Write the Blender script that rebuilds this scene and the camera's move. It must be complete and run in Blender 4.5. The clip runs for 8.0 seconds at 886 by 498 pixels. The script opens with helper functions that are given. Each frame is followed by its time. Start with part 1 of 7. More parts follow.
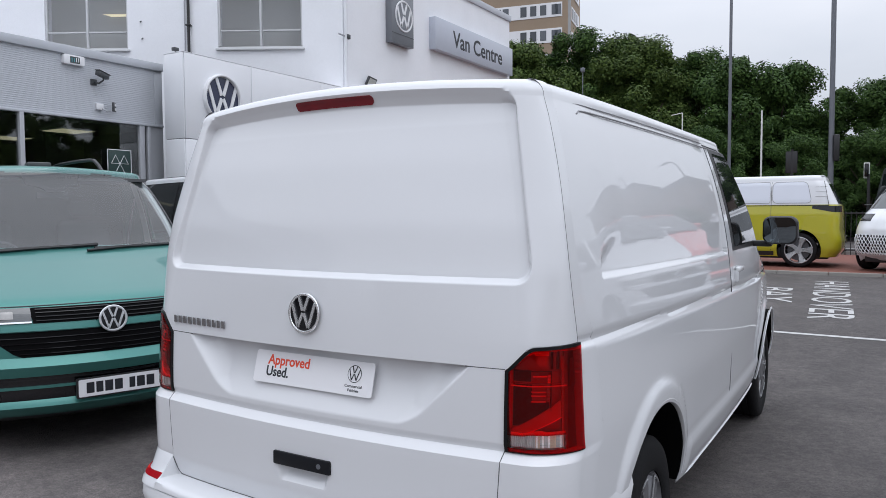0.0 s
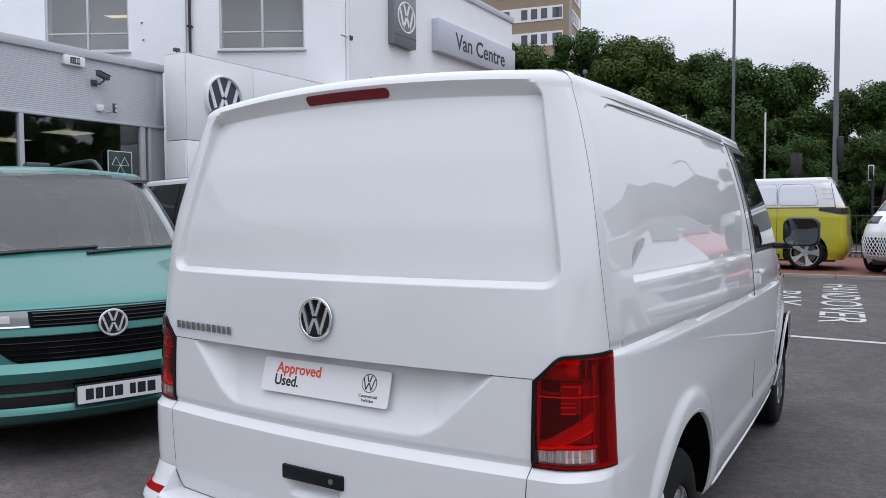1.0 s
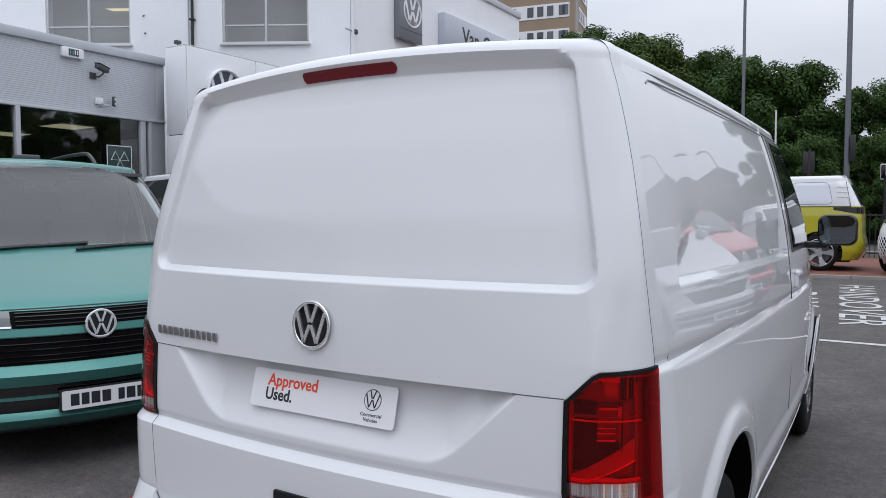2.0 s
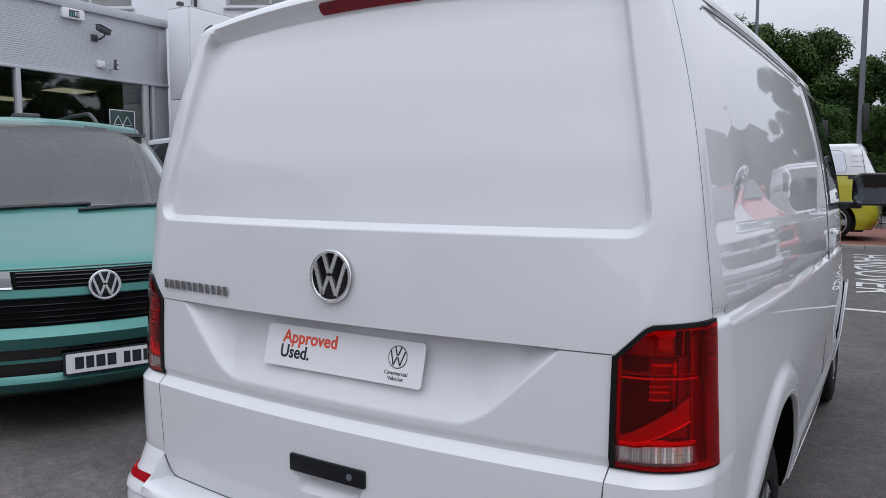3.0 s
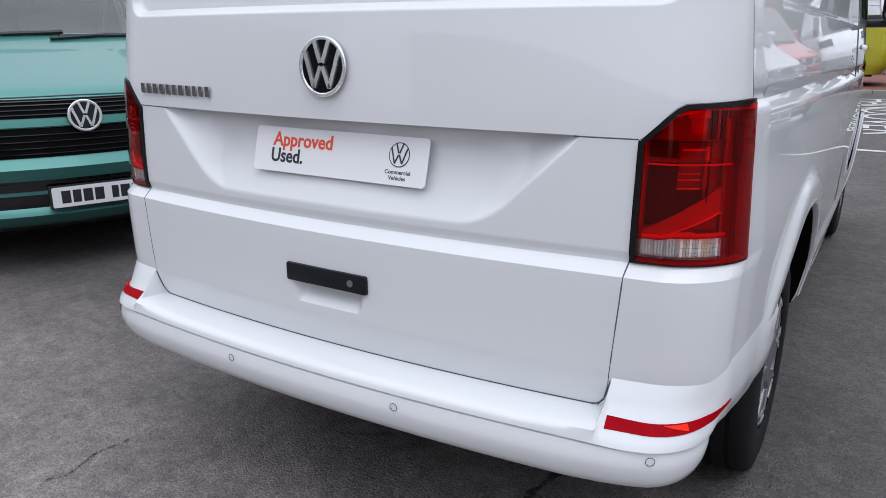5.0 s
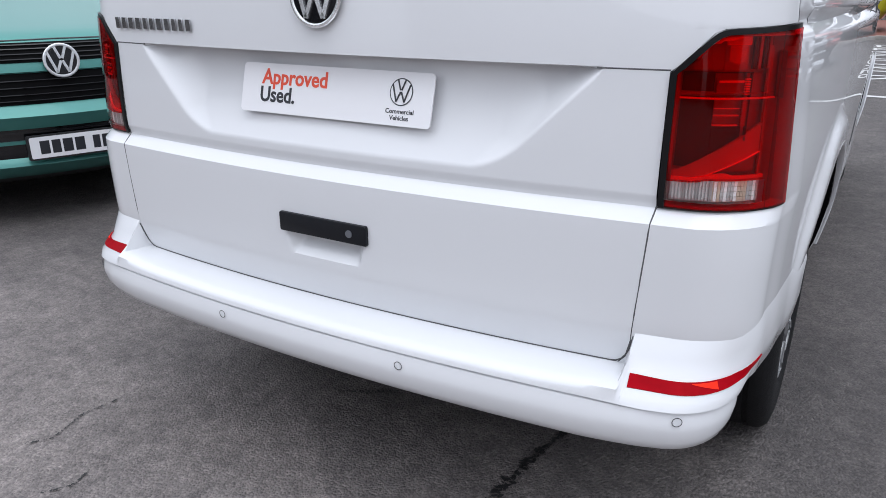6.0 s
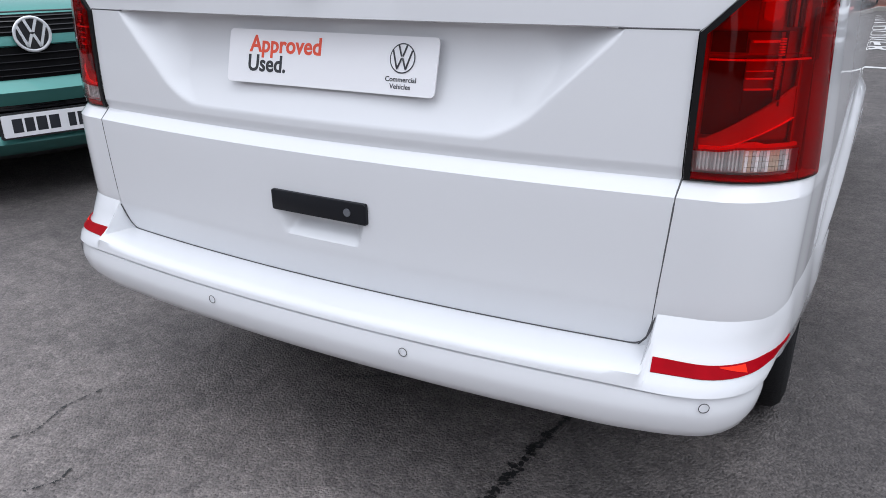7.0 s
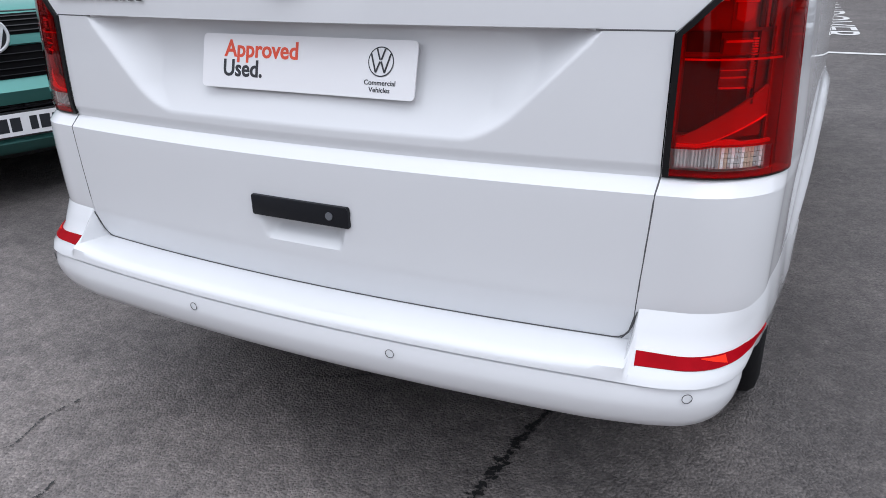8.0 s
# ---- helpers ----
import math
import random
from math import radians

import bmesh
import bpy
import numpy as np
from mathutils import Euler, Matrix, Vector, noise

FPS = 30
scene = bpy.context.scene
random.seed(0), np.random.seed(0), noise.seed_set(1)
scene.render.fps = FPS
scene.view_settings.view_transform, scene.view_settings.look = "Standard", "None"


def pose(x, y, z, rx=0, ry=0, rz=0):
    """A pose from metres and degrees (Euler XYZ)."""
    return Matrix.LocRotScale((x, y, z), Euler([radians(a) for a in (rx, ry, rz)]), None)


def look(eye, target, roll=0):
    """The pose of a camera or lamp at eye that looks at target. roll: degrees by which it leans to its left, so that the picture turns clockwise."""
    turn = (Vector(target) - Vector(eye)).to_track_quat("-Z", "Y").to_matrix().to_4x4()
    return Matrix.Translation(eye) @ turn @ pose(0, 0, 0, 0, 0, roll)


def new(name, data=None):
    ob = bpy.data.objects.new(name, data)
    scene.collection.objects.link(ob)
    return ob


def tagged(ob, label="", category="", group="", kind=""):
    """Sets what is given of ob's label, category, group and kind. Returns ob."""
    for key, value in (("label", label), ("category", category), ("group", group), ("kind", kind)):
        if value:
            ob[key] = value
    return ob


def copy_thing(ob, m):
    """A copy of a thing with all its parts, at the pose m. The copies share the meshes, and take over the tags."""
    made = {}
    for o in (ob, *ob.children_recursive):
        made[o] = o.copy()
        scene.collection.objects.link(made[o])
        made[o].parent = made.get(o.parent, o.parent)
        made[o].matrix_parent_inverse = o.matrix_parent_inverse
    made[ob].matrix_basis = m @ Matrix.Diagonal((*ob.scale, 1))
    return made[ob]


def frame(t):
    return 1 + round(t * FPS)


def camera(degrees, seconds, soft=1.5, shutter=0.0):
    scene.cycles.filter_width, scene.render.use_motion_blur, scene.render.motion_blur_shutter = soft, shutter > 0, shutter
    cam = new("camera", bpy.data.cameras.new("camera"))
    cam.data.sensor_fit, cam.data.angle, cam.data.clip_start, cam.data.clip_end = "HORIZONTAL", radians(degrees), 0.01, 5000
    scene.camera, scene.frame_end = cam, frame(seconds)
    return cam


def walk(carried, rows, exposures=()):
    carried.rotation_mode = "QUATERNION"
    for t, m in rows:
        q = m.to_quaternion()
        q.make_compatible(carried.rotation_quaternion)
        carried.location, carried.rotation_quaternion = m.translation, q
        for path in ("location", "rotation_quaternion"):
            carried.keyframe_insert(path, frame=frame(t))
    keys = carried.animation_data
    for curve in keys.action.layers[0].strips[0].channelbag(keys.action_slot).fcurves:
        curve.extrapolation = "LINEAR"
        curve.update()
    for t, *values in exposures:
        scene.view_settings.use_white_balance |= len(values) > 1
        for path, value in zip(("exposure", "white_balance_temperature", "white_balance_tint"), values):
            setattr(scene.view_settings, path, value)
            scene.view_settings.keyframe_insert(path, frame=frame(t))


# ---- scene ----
cam = camera(62.5, 8.0, 0.85)
EXPOSURES = ((0.0, -0.25), (1.5, -0.29), (3.0, -0.39), (4.0, -0.33), (4.7, -0.21), (6.0, 0.05), (8.0, 0.05))
PATH = [
    (0, (1.647, -1.755, 1.521), (0.615, -0.045, 1.42), -0.3),
    (0.5, (1.605, -1.753, 1.521), (0.574, -0.042, 1.422), -0.3),
    (1, (1.524, -1.669, 1.51), (0.491, 0.041, 1.417), -0.3),
    (1.5, (1.439, -1.535, 1.508), (0.401, 0.172, 1.418), -0.2),
    (3, (1.208, -1.332, 1.418), (0.158, 0.361, 1.243), 0.1),
    (3.5, (1.182, -1.307, 1.368), (0.135, 0.377, 1.11), 0.1),
    (4, (1.169, -1.295, 1.328), (0.13, 0.375, 0.966), 0.1),
    (4.5, (1.152, -1.273, 1.287), (0.129, 0.38, 0.818), 0.1),
    (6, (1.029, -1.153, 1.204), (0.071, 0.464, 0.522), -0.3),
    (6.5, (0.983, -1.118, 1.187), (0.047, 0.498, 0.47), -0.4),
    (7, (0.943, -1.096, 1.173), (0.035, 0.525, 0.432), -0.6),
    (7.5, (0.922, -1.085, 1.176), (0.048, 0.547, 0.418), -0.9),
    (8, (0.919, -1.113, 1.197), (0.092, 0.539, 0.431), -1.3),
]
walk(cam, [(t, look(eye, target, roll)) for t, eye, target, roll in PATH], EXPOSURES)

# ---- daylight: a bright overcast sky, three times as bright overhead as at the horizon ----
world = bpy.data.worlds.new("world")
scene.world = world
world.use_nodes = True
wn, wl = world.node_tree.nodes, world.node_tree.links
sky = wn.new("ShaderNodeTexSky")
sky.sky_type, sky.sun_disc = "NISHITA", False
sky.sun_elevation, sky.sun_rotation = radians(64), radians(125)
coord = wn.new("ShaderNodeTexCoord")
squash = wn.new("ShaderNodeMapping")
squash.inputs["Scale"].default_value = (1.0, 1.0, 2.6)
cloud = wn.new("ShaderNodeTexNoise")
cloud.inputs["Scale"].default_value, cloud.inputs["Detail"].default_value = 2.4, 6.0
tone = wn.new("ShaderNodeValToRGB")
tone.color_ramp.elements[0].position, tone.color_ramp.elements[1].position = 0.30, 0.72
tone.color_ramp.elements[0].color = (0.83, 0.89, 1.01, 1)
tone.color_ramp.elements[1].color = (1.01, 1.05, 1.16, 1)
height = wn.new("ShaderNodeSeparateXYZ")
rise = wn.new("ShaderNodeMapRange")
rise.inputs["From Min"].default_value, rise.inputs["From Max"].default_value = 0.0, 1.0
rise.inputs["To Min"].default_value, rise.inputs["To Max"].default_value = 0.67, 2.3
lit = wn.new("ShaderNodeVectorMath")
lit.operation = "SCALE"
dim = wn.new("ShaderNodeVectorMath")
dim.operation = "SCALE"
dim.inputs[3].default_value = 0.12
mixer = wn.new("ShaderNodeMix")
mixer.data_type = "RGBA"
mixer.inputs[0].default_value = 0.94
wl.new(sky.outputs[0], dim.inputs[0])
wl.new(coord.outputs["Generated"], squash.inputs[0])
wl.new(coord.outputs["Generated"], height.inputs[0])
wl.new(squash.outputs[0], cloud.inputs["Vector"])
wl.new(cloud.outputs[0], tone.inputs[0])
wl.new(height.outputs[2], rise.inputs[0])
wl.new(tone.outputs[0], lit.inputs[0])
wl.new(rise.outputs[0], lit.inputs[3])
wl.new(dim.outputs[0], mixer.inputs[6])
wl.new(lit.outputs[0], mixer.inputs[7])
wl.new(mixer.outputs[2], wn["Background"].inputs[0])
wn["Background"].inputs[1].default_value = 1.0
sun = new("sun", bpy.data.lights.new("sun", "SUN"))
sun.data.energy, sun.data.angle, sun.data.color = 0.5, radians(40), (0.97, 0.98, 1.0)
sun.matrix_world = pose(0, 0, 30, 26, 0, 55)


# ---- materials ----
def material(name, colour, rough=0.5, metal=0.0, coat=0.0, vary=0.0, grain=0.0, scale=8.0, bump=0.0, bscale=60.0, spec=0.5, alpha=1.0, emit=0.0, trans=0.0, random=0.0, ior=1.5):
    m = bpy.data.materials.new(name)
    m.use_nodes = True
    n, k = m.node_tree.nodes, m.node_tree.links
    b = n["Principled BSDF"]
    b.inputs["Base Color"].default_value = (*colour, 1)
    b.inputs["Roughness"].default_value = rough
    b.inputs["Metallic"].default_value = metal
    b.inputs["Coat Weight"].default_value = coat
    b.inputs["Coat Roughness"].default_value = 0.012
    b.inputs["Specular IOR Level"].default_value = spec
    b.inputs["IOR"].default_value = ior
    b.inputs["Transmission Weight"].default_value = trans
    if emit:
        b.inputs["Emission Color"].default_value = (*colour, 1)
        b.inputs["Emission Strength"].default_value = emit
    co = n.new("ShaderNodeTexCoord")
    if vary or grain or random:
        value = None
        def add(socket, value, amount):
            sub = n.new("ShaderNodeMath")
            sub.operation, sub.inputs[1].default_value = "SUBTRACT", 0.5
            k.new(socket, sub.inputs[0])
            mul = n.new("ShaderNodeMath")
            mul.operation, mul.inputs[1].default_value = "MULTIPLY_ADD", amount
            k.new(sub.outputs[0], mul.inputs[0])
            if value is None:
                mul.inputs[2].default_value = 1.0
            else:
                k.new(value, mul.inputs[2])
            return mul.outputs[0]
        for amount, size, detail in ((vary, scale, 5.0), (grain, scale * 14, 3.0)):
            if amount:
                t = n.new("ShaderNodeTexNoise")
                t.inputs["Scale"].default_value, t.inputs["Detail"].default_value = size, detail
                k.new(co.outputs["Object"], t.inputs["Vector"])
                value = add(t.outputs[0], value, amount * 2)
        if random:
            info = n.new("ShaderNodeObjectInfo")
            value = add(info.outputs["Random"], value, random * 2)
        times = n.new("ShaderNodeVectorMath")
        times.operation = "SCALE"
        times.inputs[0].default_value = colour
        k.new(value, times.inputs[3])
        k.new(times.outputs[0], b.inputs["Base Color"])
    if bump:
        t = n.new("ShaderNodeTexNoise")
        t.inputs["Scale"].default_value, t.inputs["Detail"].default_value = bscale, 6.0
        k.new(co.outputs["Object"], t.inputs["Vector"])
        bp = n.new("ShaderNodeBump")
        bp.inputs["Strength"].default_value, bp.inputs["Distance"].default_value = bump, 0.01
        k.new(t.outputs[0], bp.inputs["Height"])
        k.new(bp.outputs[0], b.inputs["Normal"])
    return m


WHITE_PAINT = material("white_paint", (0.70, 0.71, 0.73), 0.5, coat=1.0, vary=0.015, scale=1.5, spec=0.2)
TEAL_PAINT = material("teal_paint", (0.055, 0.208, 0.186), 0.42, metal=0.6, coat=0.5, vary=0.03, scale=3)
RED_PAINT = material("red_paint", (0.55, 0.03, 0.03), 0.35, coat=1.0, vary=0.02)
LIME_PAINT = material("lime_paint", (0.46, 0.43, 0.02), 0.35, coat=1.0, vary=0.02)
GREY_PAINT = material("grey_paint", (0.05, 0.055, 0.06), 0.35, coat=1.0, vary=0.02)
BLACK_TRIM = material("black_trim", (0.018, 0.018, 0.02), 0.45, vary=0.1, bump=0.05, bscale=300)
GLOSS_BLACK = material("gloss_black", (0.008, 0.008, 0.01), 0.08)
GAP = material("panel_gap", (0.085, 0.085, 0.09), 0.8)
BLACK_DEEP = material("grille_black", (0.004, 0.004, 0.0045), 0.7, spec=0.06)
RUBBER = material("rubber", (0.008, 0.008, 0.009), 0.8, spec=0.25, vary=0.2, scale=12, bump=0.3, bscale=200)
CHROME = material("chrome", (0.86, 0.87, 0.88), 0.08, metal=1.0)
CHROME_SOFT = material("soft_chrome", (0.85, 0.86, 0.87), 0.28, metal=0.75)
BADGE_CHROME = material("badge_chrome", (0.88, 0.89, 0.90), 0.20, metal=0.82, vary=0.25, scale=30)
MIRROR = material("mirror_glass", (0.16, 0.19, 0.21), 0.02, metal=1.0)
SILVER = material("silver_wheel_paint", (0.66, 0.67, 0.69), 0.35, metal=0.5, vary=0.05)
DARK_ALLOY = material("dark_alloy", (0.12, 0.12, 0.13), 0.3, metal=0.6)
TINTED = material("tinted_glass", (0.012, 0.014, 0.016), 0.03, spec=0.6)
SCREEN = material("windscreen_glass", (0.055, 0.062, 0.068), 0.03, spec=0.9, vary=0.3, scale=1.2)
LENS_RED = material("red_lens", (0.19, 0.002, 0.004), 0.15, coat=0.25, vary=0.35, scale=9, spec=0.3)
REFLEX_CELL = material("reflector_cells", (0.85, 0.025, 0.008), 0.5, spec=0.1, vary=0.3, grain=0.3, scale=60)
REFLEX = material("red_reflector", (0.30, 0.0006, 0.006), 0.45, spec=0.04, vary=0.25, scale=40)
LENS_CLEAR = material("clear_lens", (0.40, 0.39, 0.38), 0.12, coat=1.0, vary=0.35, scale=25)
BRAKE_RED = material("brake_lamp_red", (0.17, 0.002, 0.010), 0.2, coat=0.5, vary=0.25, grain=0.15, scale=25, spec=0.3)
SIGN_WHITE = material("sign_white", (0.80, 0.80, 0.82), 0.35, vary=0.01)
SIGN_ORANGE = material("sign_orange", (0.75, 0.075, 0.03), 0.4)
INK = material("ink", (0.02, 0.022, 0.028), 0.45)
NAVY = material("navy_enamel", (0.012, 0.018, 0.06), 0.3, coat=0.5)


def asphalt():
    m = bpy.data.materials.new("asphalt")
    m.use_nodes = True
    n, k = m.node_tree.nodes, m.node_tree.links
    b = n["Principled BSDF"]
    b.inputs["Roughness"].default_value = 0.72
    b.inputs["Specular IOR Level"].default_value = 0.38
    co = n.new("ShaderNodeTexCoord")
    def noise_at(size, detail, rough=0.6):
        t = n.new("ShaderNodeTexNoise")
        t.inputs["Scale"].default_value, t.inputs["Detail"].default_value, t.inputs["Roughness"].default_value = size, detail, rough
        k.new(co.outputs["Object"], t.inputs["Vector"])
        return t.outputs[0]
    def ramped(socket, a, b_, ca, cb):
        r = n.new("ShaderNodeValToRGB")
        r.color_ramp.elements[0].position, r.color_ramp.elements[1].position = a, b_
        r.color_ramp.elements[0].color, r.color_ramp.elements[1].color = (*ca, 1), (*cb, 1)
        k.new(socket, r.inputs[0])
        return r.outputs[0]
    def mix(kind, fac, a, b_):
        x = n.new("ShaderNodeMix")
        x.data_type, x.blend_type = "RGBA", kind
        x.inputs[0].default_value = fac
        k.new(a, x.inputs[6])
        k.new(b_, x.inputs[7])
        return x.outputs[2]
    base = ramped(noise_at(0.55, 6), 0.3, 0.7, (0.122, 0.114, 0.112), (0.172, 0.161, 0.157))
    v = n.new("ShaderNodeTexVoronoi")
    v.inputs["Scale"].default_value = 150
    v.inputs["Randomness"].default_value = 1.0
    k.new(co.outputs["Object"], v.inputs["Vector"])
    chips = ramped(v.outputs["Color"], 0.1, 0.95, (0.74, 0.73, 0.74), (1.28, 1.25, 1.23))
    pits = ramped(noise_at(75, 7, 0.78), 0.36, 0.62, (0.62, 0.62, 0.62), (1.20, 1.19, 1.18))
    clumps = ramped(noise_at(17, 6, 0.7), 0.38, 0.64, (0.74, 0.74, 0.74), (1.18, 1.18, 1.17))
    c = mix("MULTIPLY", 1.0, base, chips)
    c = mix("MULTIPLY", 0.9, c, pits)
    c = mix("MULTIPLY", 0.9, c, clumps)
    worn = ramped(noise_at(2.6, 8, 0.7), 0.40, 0.64, (0.80, 0.80, 0.80), (1.20, 1.19, 1.17))
    c = mix("MULTIPLY", 0.85, c, worn)
    # light fall-off baked into the colour: pale behind the tail, dark ahead
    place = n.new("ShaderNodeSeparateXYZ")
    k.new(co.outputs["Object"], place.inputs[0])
    fall_off = n.new("ShaderNodeMapRange")
    fall_off.inputs["From Min"].default_value, fall_off.inputs["From Max"].default_value = -0.45, 0.85
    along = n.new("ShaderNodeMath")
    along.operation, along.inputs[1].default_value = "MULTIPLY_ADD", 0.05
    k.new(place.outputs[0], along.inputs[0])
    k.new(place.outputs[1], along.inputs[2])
    k.new(along.outputs[0], fall_off.inputs["Value"])
    baked_fall_off = ramped(fall_off.outputs[0], 0.0, 1.0, (1.66, 1.62, 1.62), (0.71, 0.70, 0.715))
    c = mix("MULTIPLY", 1.0, c, baked_fall_off)
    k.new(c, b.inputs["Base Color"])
    bp = n.new("ShaderNodeBump")
    bp.inputs["Strength"].default_value, bp.inputs["Distance"].default_value = 0.75, 0.006
    bp.invert = True
    rough_top = n.new("ShaderNodeMath")
    rough_top.operation, rough_top.inputs[1].default_value = "MULTIPLY_ADD", -0.6
    k.new(noise_at(75, 7, 0.78), rough_top.inputs[0])
    k.new(v.outputs["Distance"], rough_top.inputs[2])
    k.new(rough_top.outputs[0], bp.inputs["Height"])
    k.new(bp.outputs[0], b.inputs["Normal"])
    return m


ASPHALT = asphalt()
TAR = material("tar", (0.012, 0.012, 0.013), 0.55, vary=0.2, bump=0.5, bscale=90)
ROAD_PAINT = material("road_paint", (0.50, 0.50, 0.49), 0.7, vary=0.3, grain=0.35, scale=6, bump=0.3, bscale=150)
RED_PAVING = material("red_paving", (0.20, 0.075, 0.055), 0.8, vary=0.2, grain=0.2, scale=3, bump=0.4, bscale=60)
KERB_STONE = material("kerb_stone", (0.26, 0.25, 0.23), 0.85, vary=0.15, random=0.08, scale=5, bump=0.3)
RENDER_WHITE = material("painted_render", (0.87, 0.88, 0.91), 0.7, vary=0.06, grain=0.03, scale=1.1, bump=0.25, bscale=35)
CLADDING = material("grey_cladding", (0.52, 0.54, 0.58), 0.5, vary=0.05, scale=1.5)
PANEL_WHITE = material("white_panel", (0.80, 0.81, 0.84), 0.35, vary=0.03, scale=2)
FRAME_GREY = material("grey_frame", (0.42, 0.43, 0.46), 0.45, vary=0.05)
FRAME_DARK = material("dark_frame", (0.06, 0.065, 0.07), 0.45, vary=0.05)
LIGHT_PANEL = material("ceiling_panel_light", (1.0, 0.90, 0.60), 0.5, emit=0.65)
STEEL_POLE = material("steel_pole", (0.16, 0.17, 0.19), 0.5, metal=0.4, vary=0.1, scale=3)
POLE_WHITE = material("white_pole", (0.72, 0.72, 0.70), 0.5, vary=0.05)
BARK = material("bark", (0.06, 0.045, 0.035), 0.9, vary=0.3, scale=4, bump=0.8, bscale=12)
BRICK_BUFF = material("buff_brick", (0.33, 0.25, 0.18), 0.85, vary=0.12, grain=0.12, scale=0.6)
CONCRETE = material("concrete", (0.36, 0.36, 0.36), 0.85, vary=0.12, scale=1.0, bump=0.2)
IRON = material("black_iron", (0.02, 0.02, 0.022), 0.5, vary=0.1)


def leaf_material(name, dark, light):
    m = material(name, dark, 0.6, spec=0.15)
    n, k = m.node_tree.nodes, m.node_tree.links
    b = n["Principled BSDF"]
    geo = n.new("ShaderNodeNewGeometry")
    r = n.new("ShaderNodeValToRGB")
    r.color_ramp.elements[0].color, r.color_ramp.elements[1].color = (*dark, 1), (*light, 1)
    k.new(geo.outputs["Random Per Island"], r.inputs[0])
    k.new(r.outputs[0], b.inputs["Base Color"])
    b.inputs["Subsurface Weight"].default_value = 0.0
    return m


LEAF = leaf_material("leaf", (0.022, 0.050, 0.013), (0.070, 0.128, 0.030))
LEAF_B = leaf_material("leaf_yellowish", (0.032, 0.060, 0.014), (0.098, 0.145, 0.034))


def clear_pane(name, tint, gloss=0.04):
    """Clear glass: what lies behind it shows through, with the sky's gloss by the angle."""
    m = bpy.data.materials.new(name)
    m.use_nodes = True
    n, k = m.node_tree.nodes, m.node_tree.links
    n.remove(n["Principled BSDF"])
    clear, shine, mix = n.new("ShaderNodeBsdfTransparent"), n.new("ShaderNodeBsdfGlossy"), n.new("ShaderNodeMixShader")
    face, power, scaled = n.new("ShaderNodeLayerWeight"), n.new("ShaderNodeMath"), n.new("ShaderNodeMath")
    face.inputs[0].default_value = 0.5
    power.operation, power.inputs[1].default_value = "POWER", 4.0
    scaled.operation, scaled.inputs[1].default_value, scaled.inputs[2].default_value = "MULTIPLY_ADD", 0.85, gloss
    clear.inputs[0].default_value = (*tint, 1)
    shine.inputs["Roughness"].default_value = 0.02
    k.new(face.outputs["Facing"], power.inputs[0])
    k.new(power.outputs[0], scaled.inputs[0])
    k.new(scaled.outputs[0], mix.inputs[0])
    k.new(clear.outputs[0], mix.inputs[1])
    k.new(shine.outputs[0], mix.inputs[2])
    k.new(mix.outputs[0], n["Material Output"].inputs[0])
    return m


SHOP_GLASS = clear_pane("shop_glass", (0.70, 0.73, 0.73), 0.13)
ROOM_DARK = material("room_grey", (0.10, 0.105, 0.11), 0.8, vary=0.2, scale=0.8)
MOT_GREEN = material("sign_green", (0.03, 0.06, 0.055), 0.4)
SIGN_GREY = material("sign_grey", (0.20, 0.21, 0.23), 0.4, metal=0.3, vary=0.04)
SIGN_PALE = material("sign_pale_grey", (0.50, 0.53, 0.60), 0.35, vary=0.04)
SIGN_TEAL = material("sign_teal", (0.10, 0.33, 0.36), 0.4)
OFFICE_BACK = material("office_grey", (0.60, 0.61, 0.58), 0.8, vary=0.15, scale=0.7)
OFFICE_PANE = clear_pane("office_pane", (0.89, 0.89, 0.90))
TOWER_GLASS = material("tower_glass", (0.09, 0.10, 0.115), 0.1, spec=0.6, random=0.5)
HEDGE_DARK = material("far_woodland", (0.02, 0.035, 0.015), 0.9, vary=0.5, scale=0.5, bump=1.0, bscale=2)
BRICK_DARK = material("dark_brick", (0.13, 0.085, 0.065), 0.85, vary=0.15, grain=0.15, scale=0.6)
SLATE = material("slate", (0.06, 0.062, 0.07), 0.7, vary=0.15, scale=1.5)

LENS_SHELL = clear_pane("red_lens_shell", (0.95, 0.020, 0.060), 0.02)
LENS_DEEP = clear_pane("crimson_lens_shell", (0.80, 0.015, 0.065), 0.02)
LENS_WATER = clear_pane("clear_lens_shell", (0.97, 0.97, 0.97), 0.02)
LAMP_BACK = material("lamp_housing", (0.38, 0.38, 0.38), 0.35, metal=0.4, vary=0.3, scale=14)
LAMP_DARK = material("lamp_dark", (0.045, 0.045, 0.045), 0.4, vary=0.3, scale=14)
LAMP_DIM = material("lamp_dim_reflector", (0.34, 0.34, 0.34), 0.3, metal=0.5, vary=0.3, scale=18)
LAMP_MID = material("lamp_reflector", (0.66, 0.66, 0.66), 0.25, metal=0.6, vary=0.2, scale=18)
LAMP_FLUTED = material("lamp_fluted_reflector", (0.48, 0.49, 0.50), 0.3, metal=0.4, vary=0.35, scale=30)
LAMP_PALE = material("lamp_bright_reflector", (0.93, 0.93, 0.93), 0.3, metal=0.2, vary=0.15, scale=40)
LAMP_AMBER = material("lamp_amber_reflector", (0.62, 0.49, 0.38), 0.3, metal=0.2, vary=0.3, scale=40)
CAB_GREY = material("cabin_grey", (0.085, 0.086, 0.09), 0.7, vary=0.15, scale=5, bump=0.2, bscale=120)
CAB_PALE = material("cabin_pale_trim", (0.68, 0.68, 0.67), 0.7, vary=0.05, scale=4)
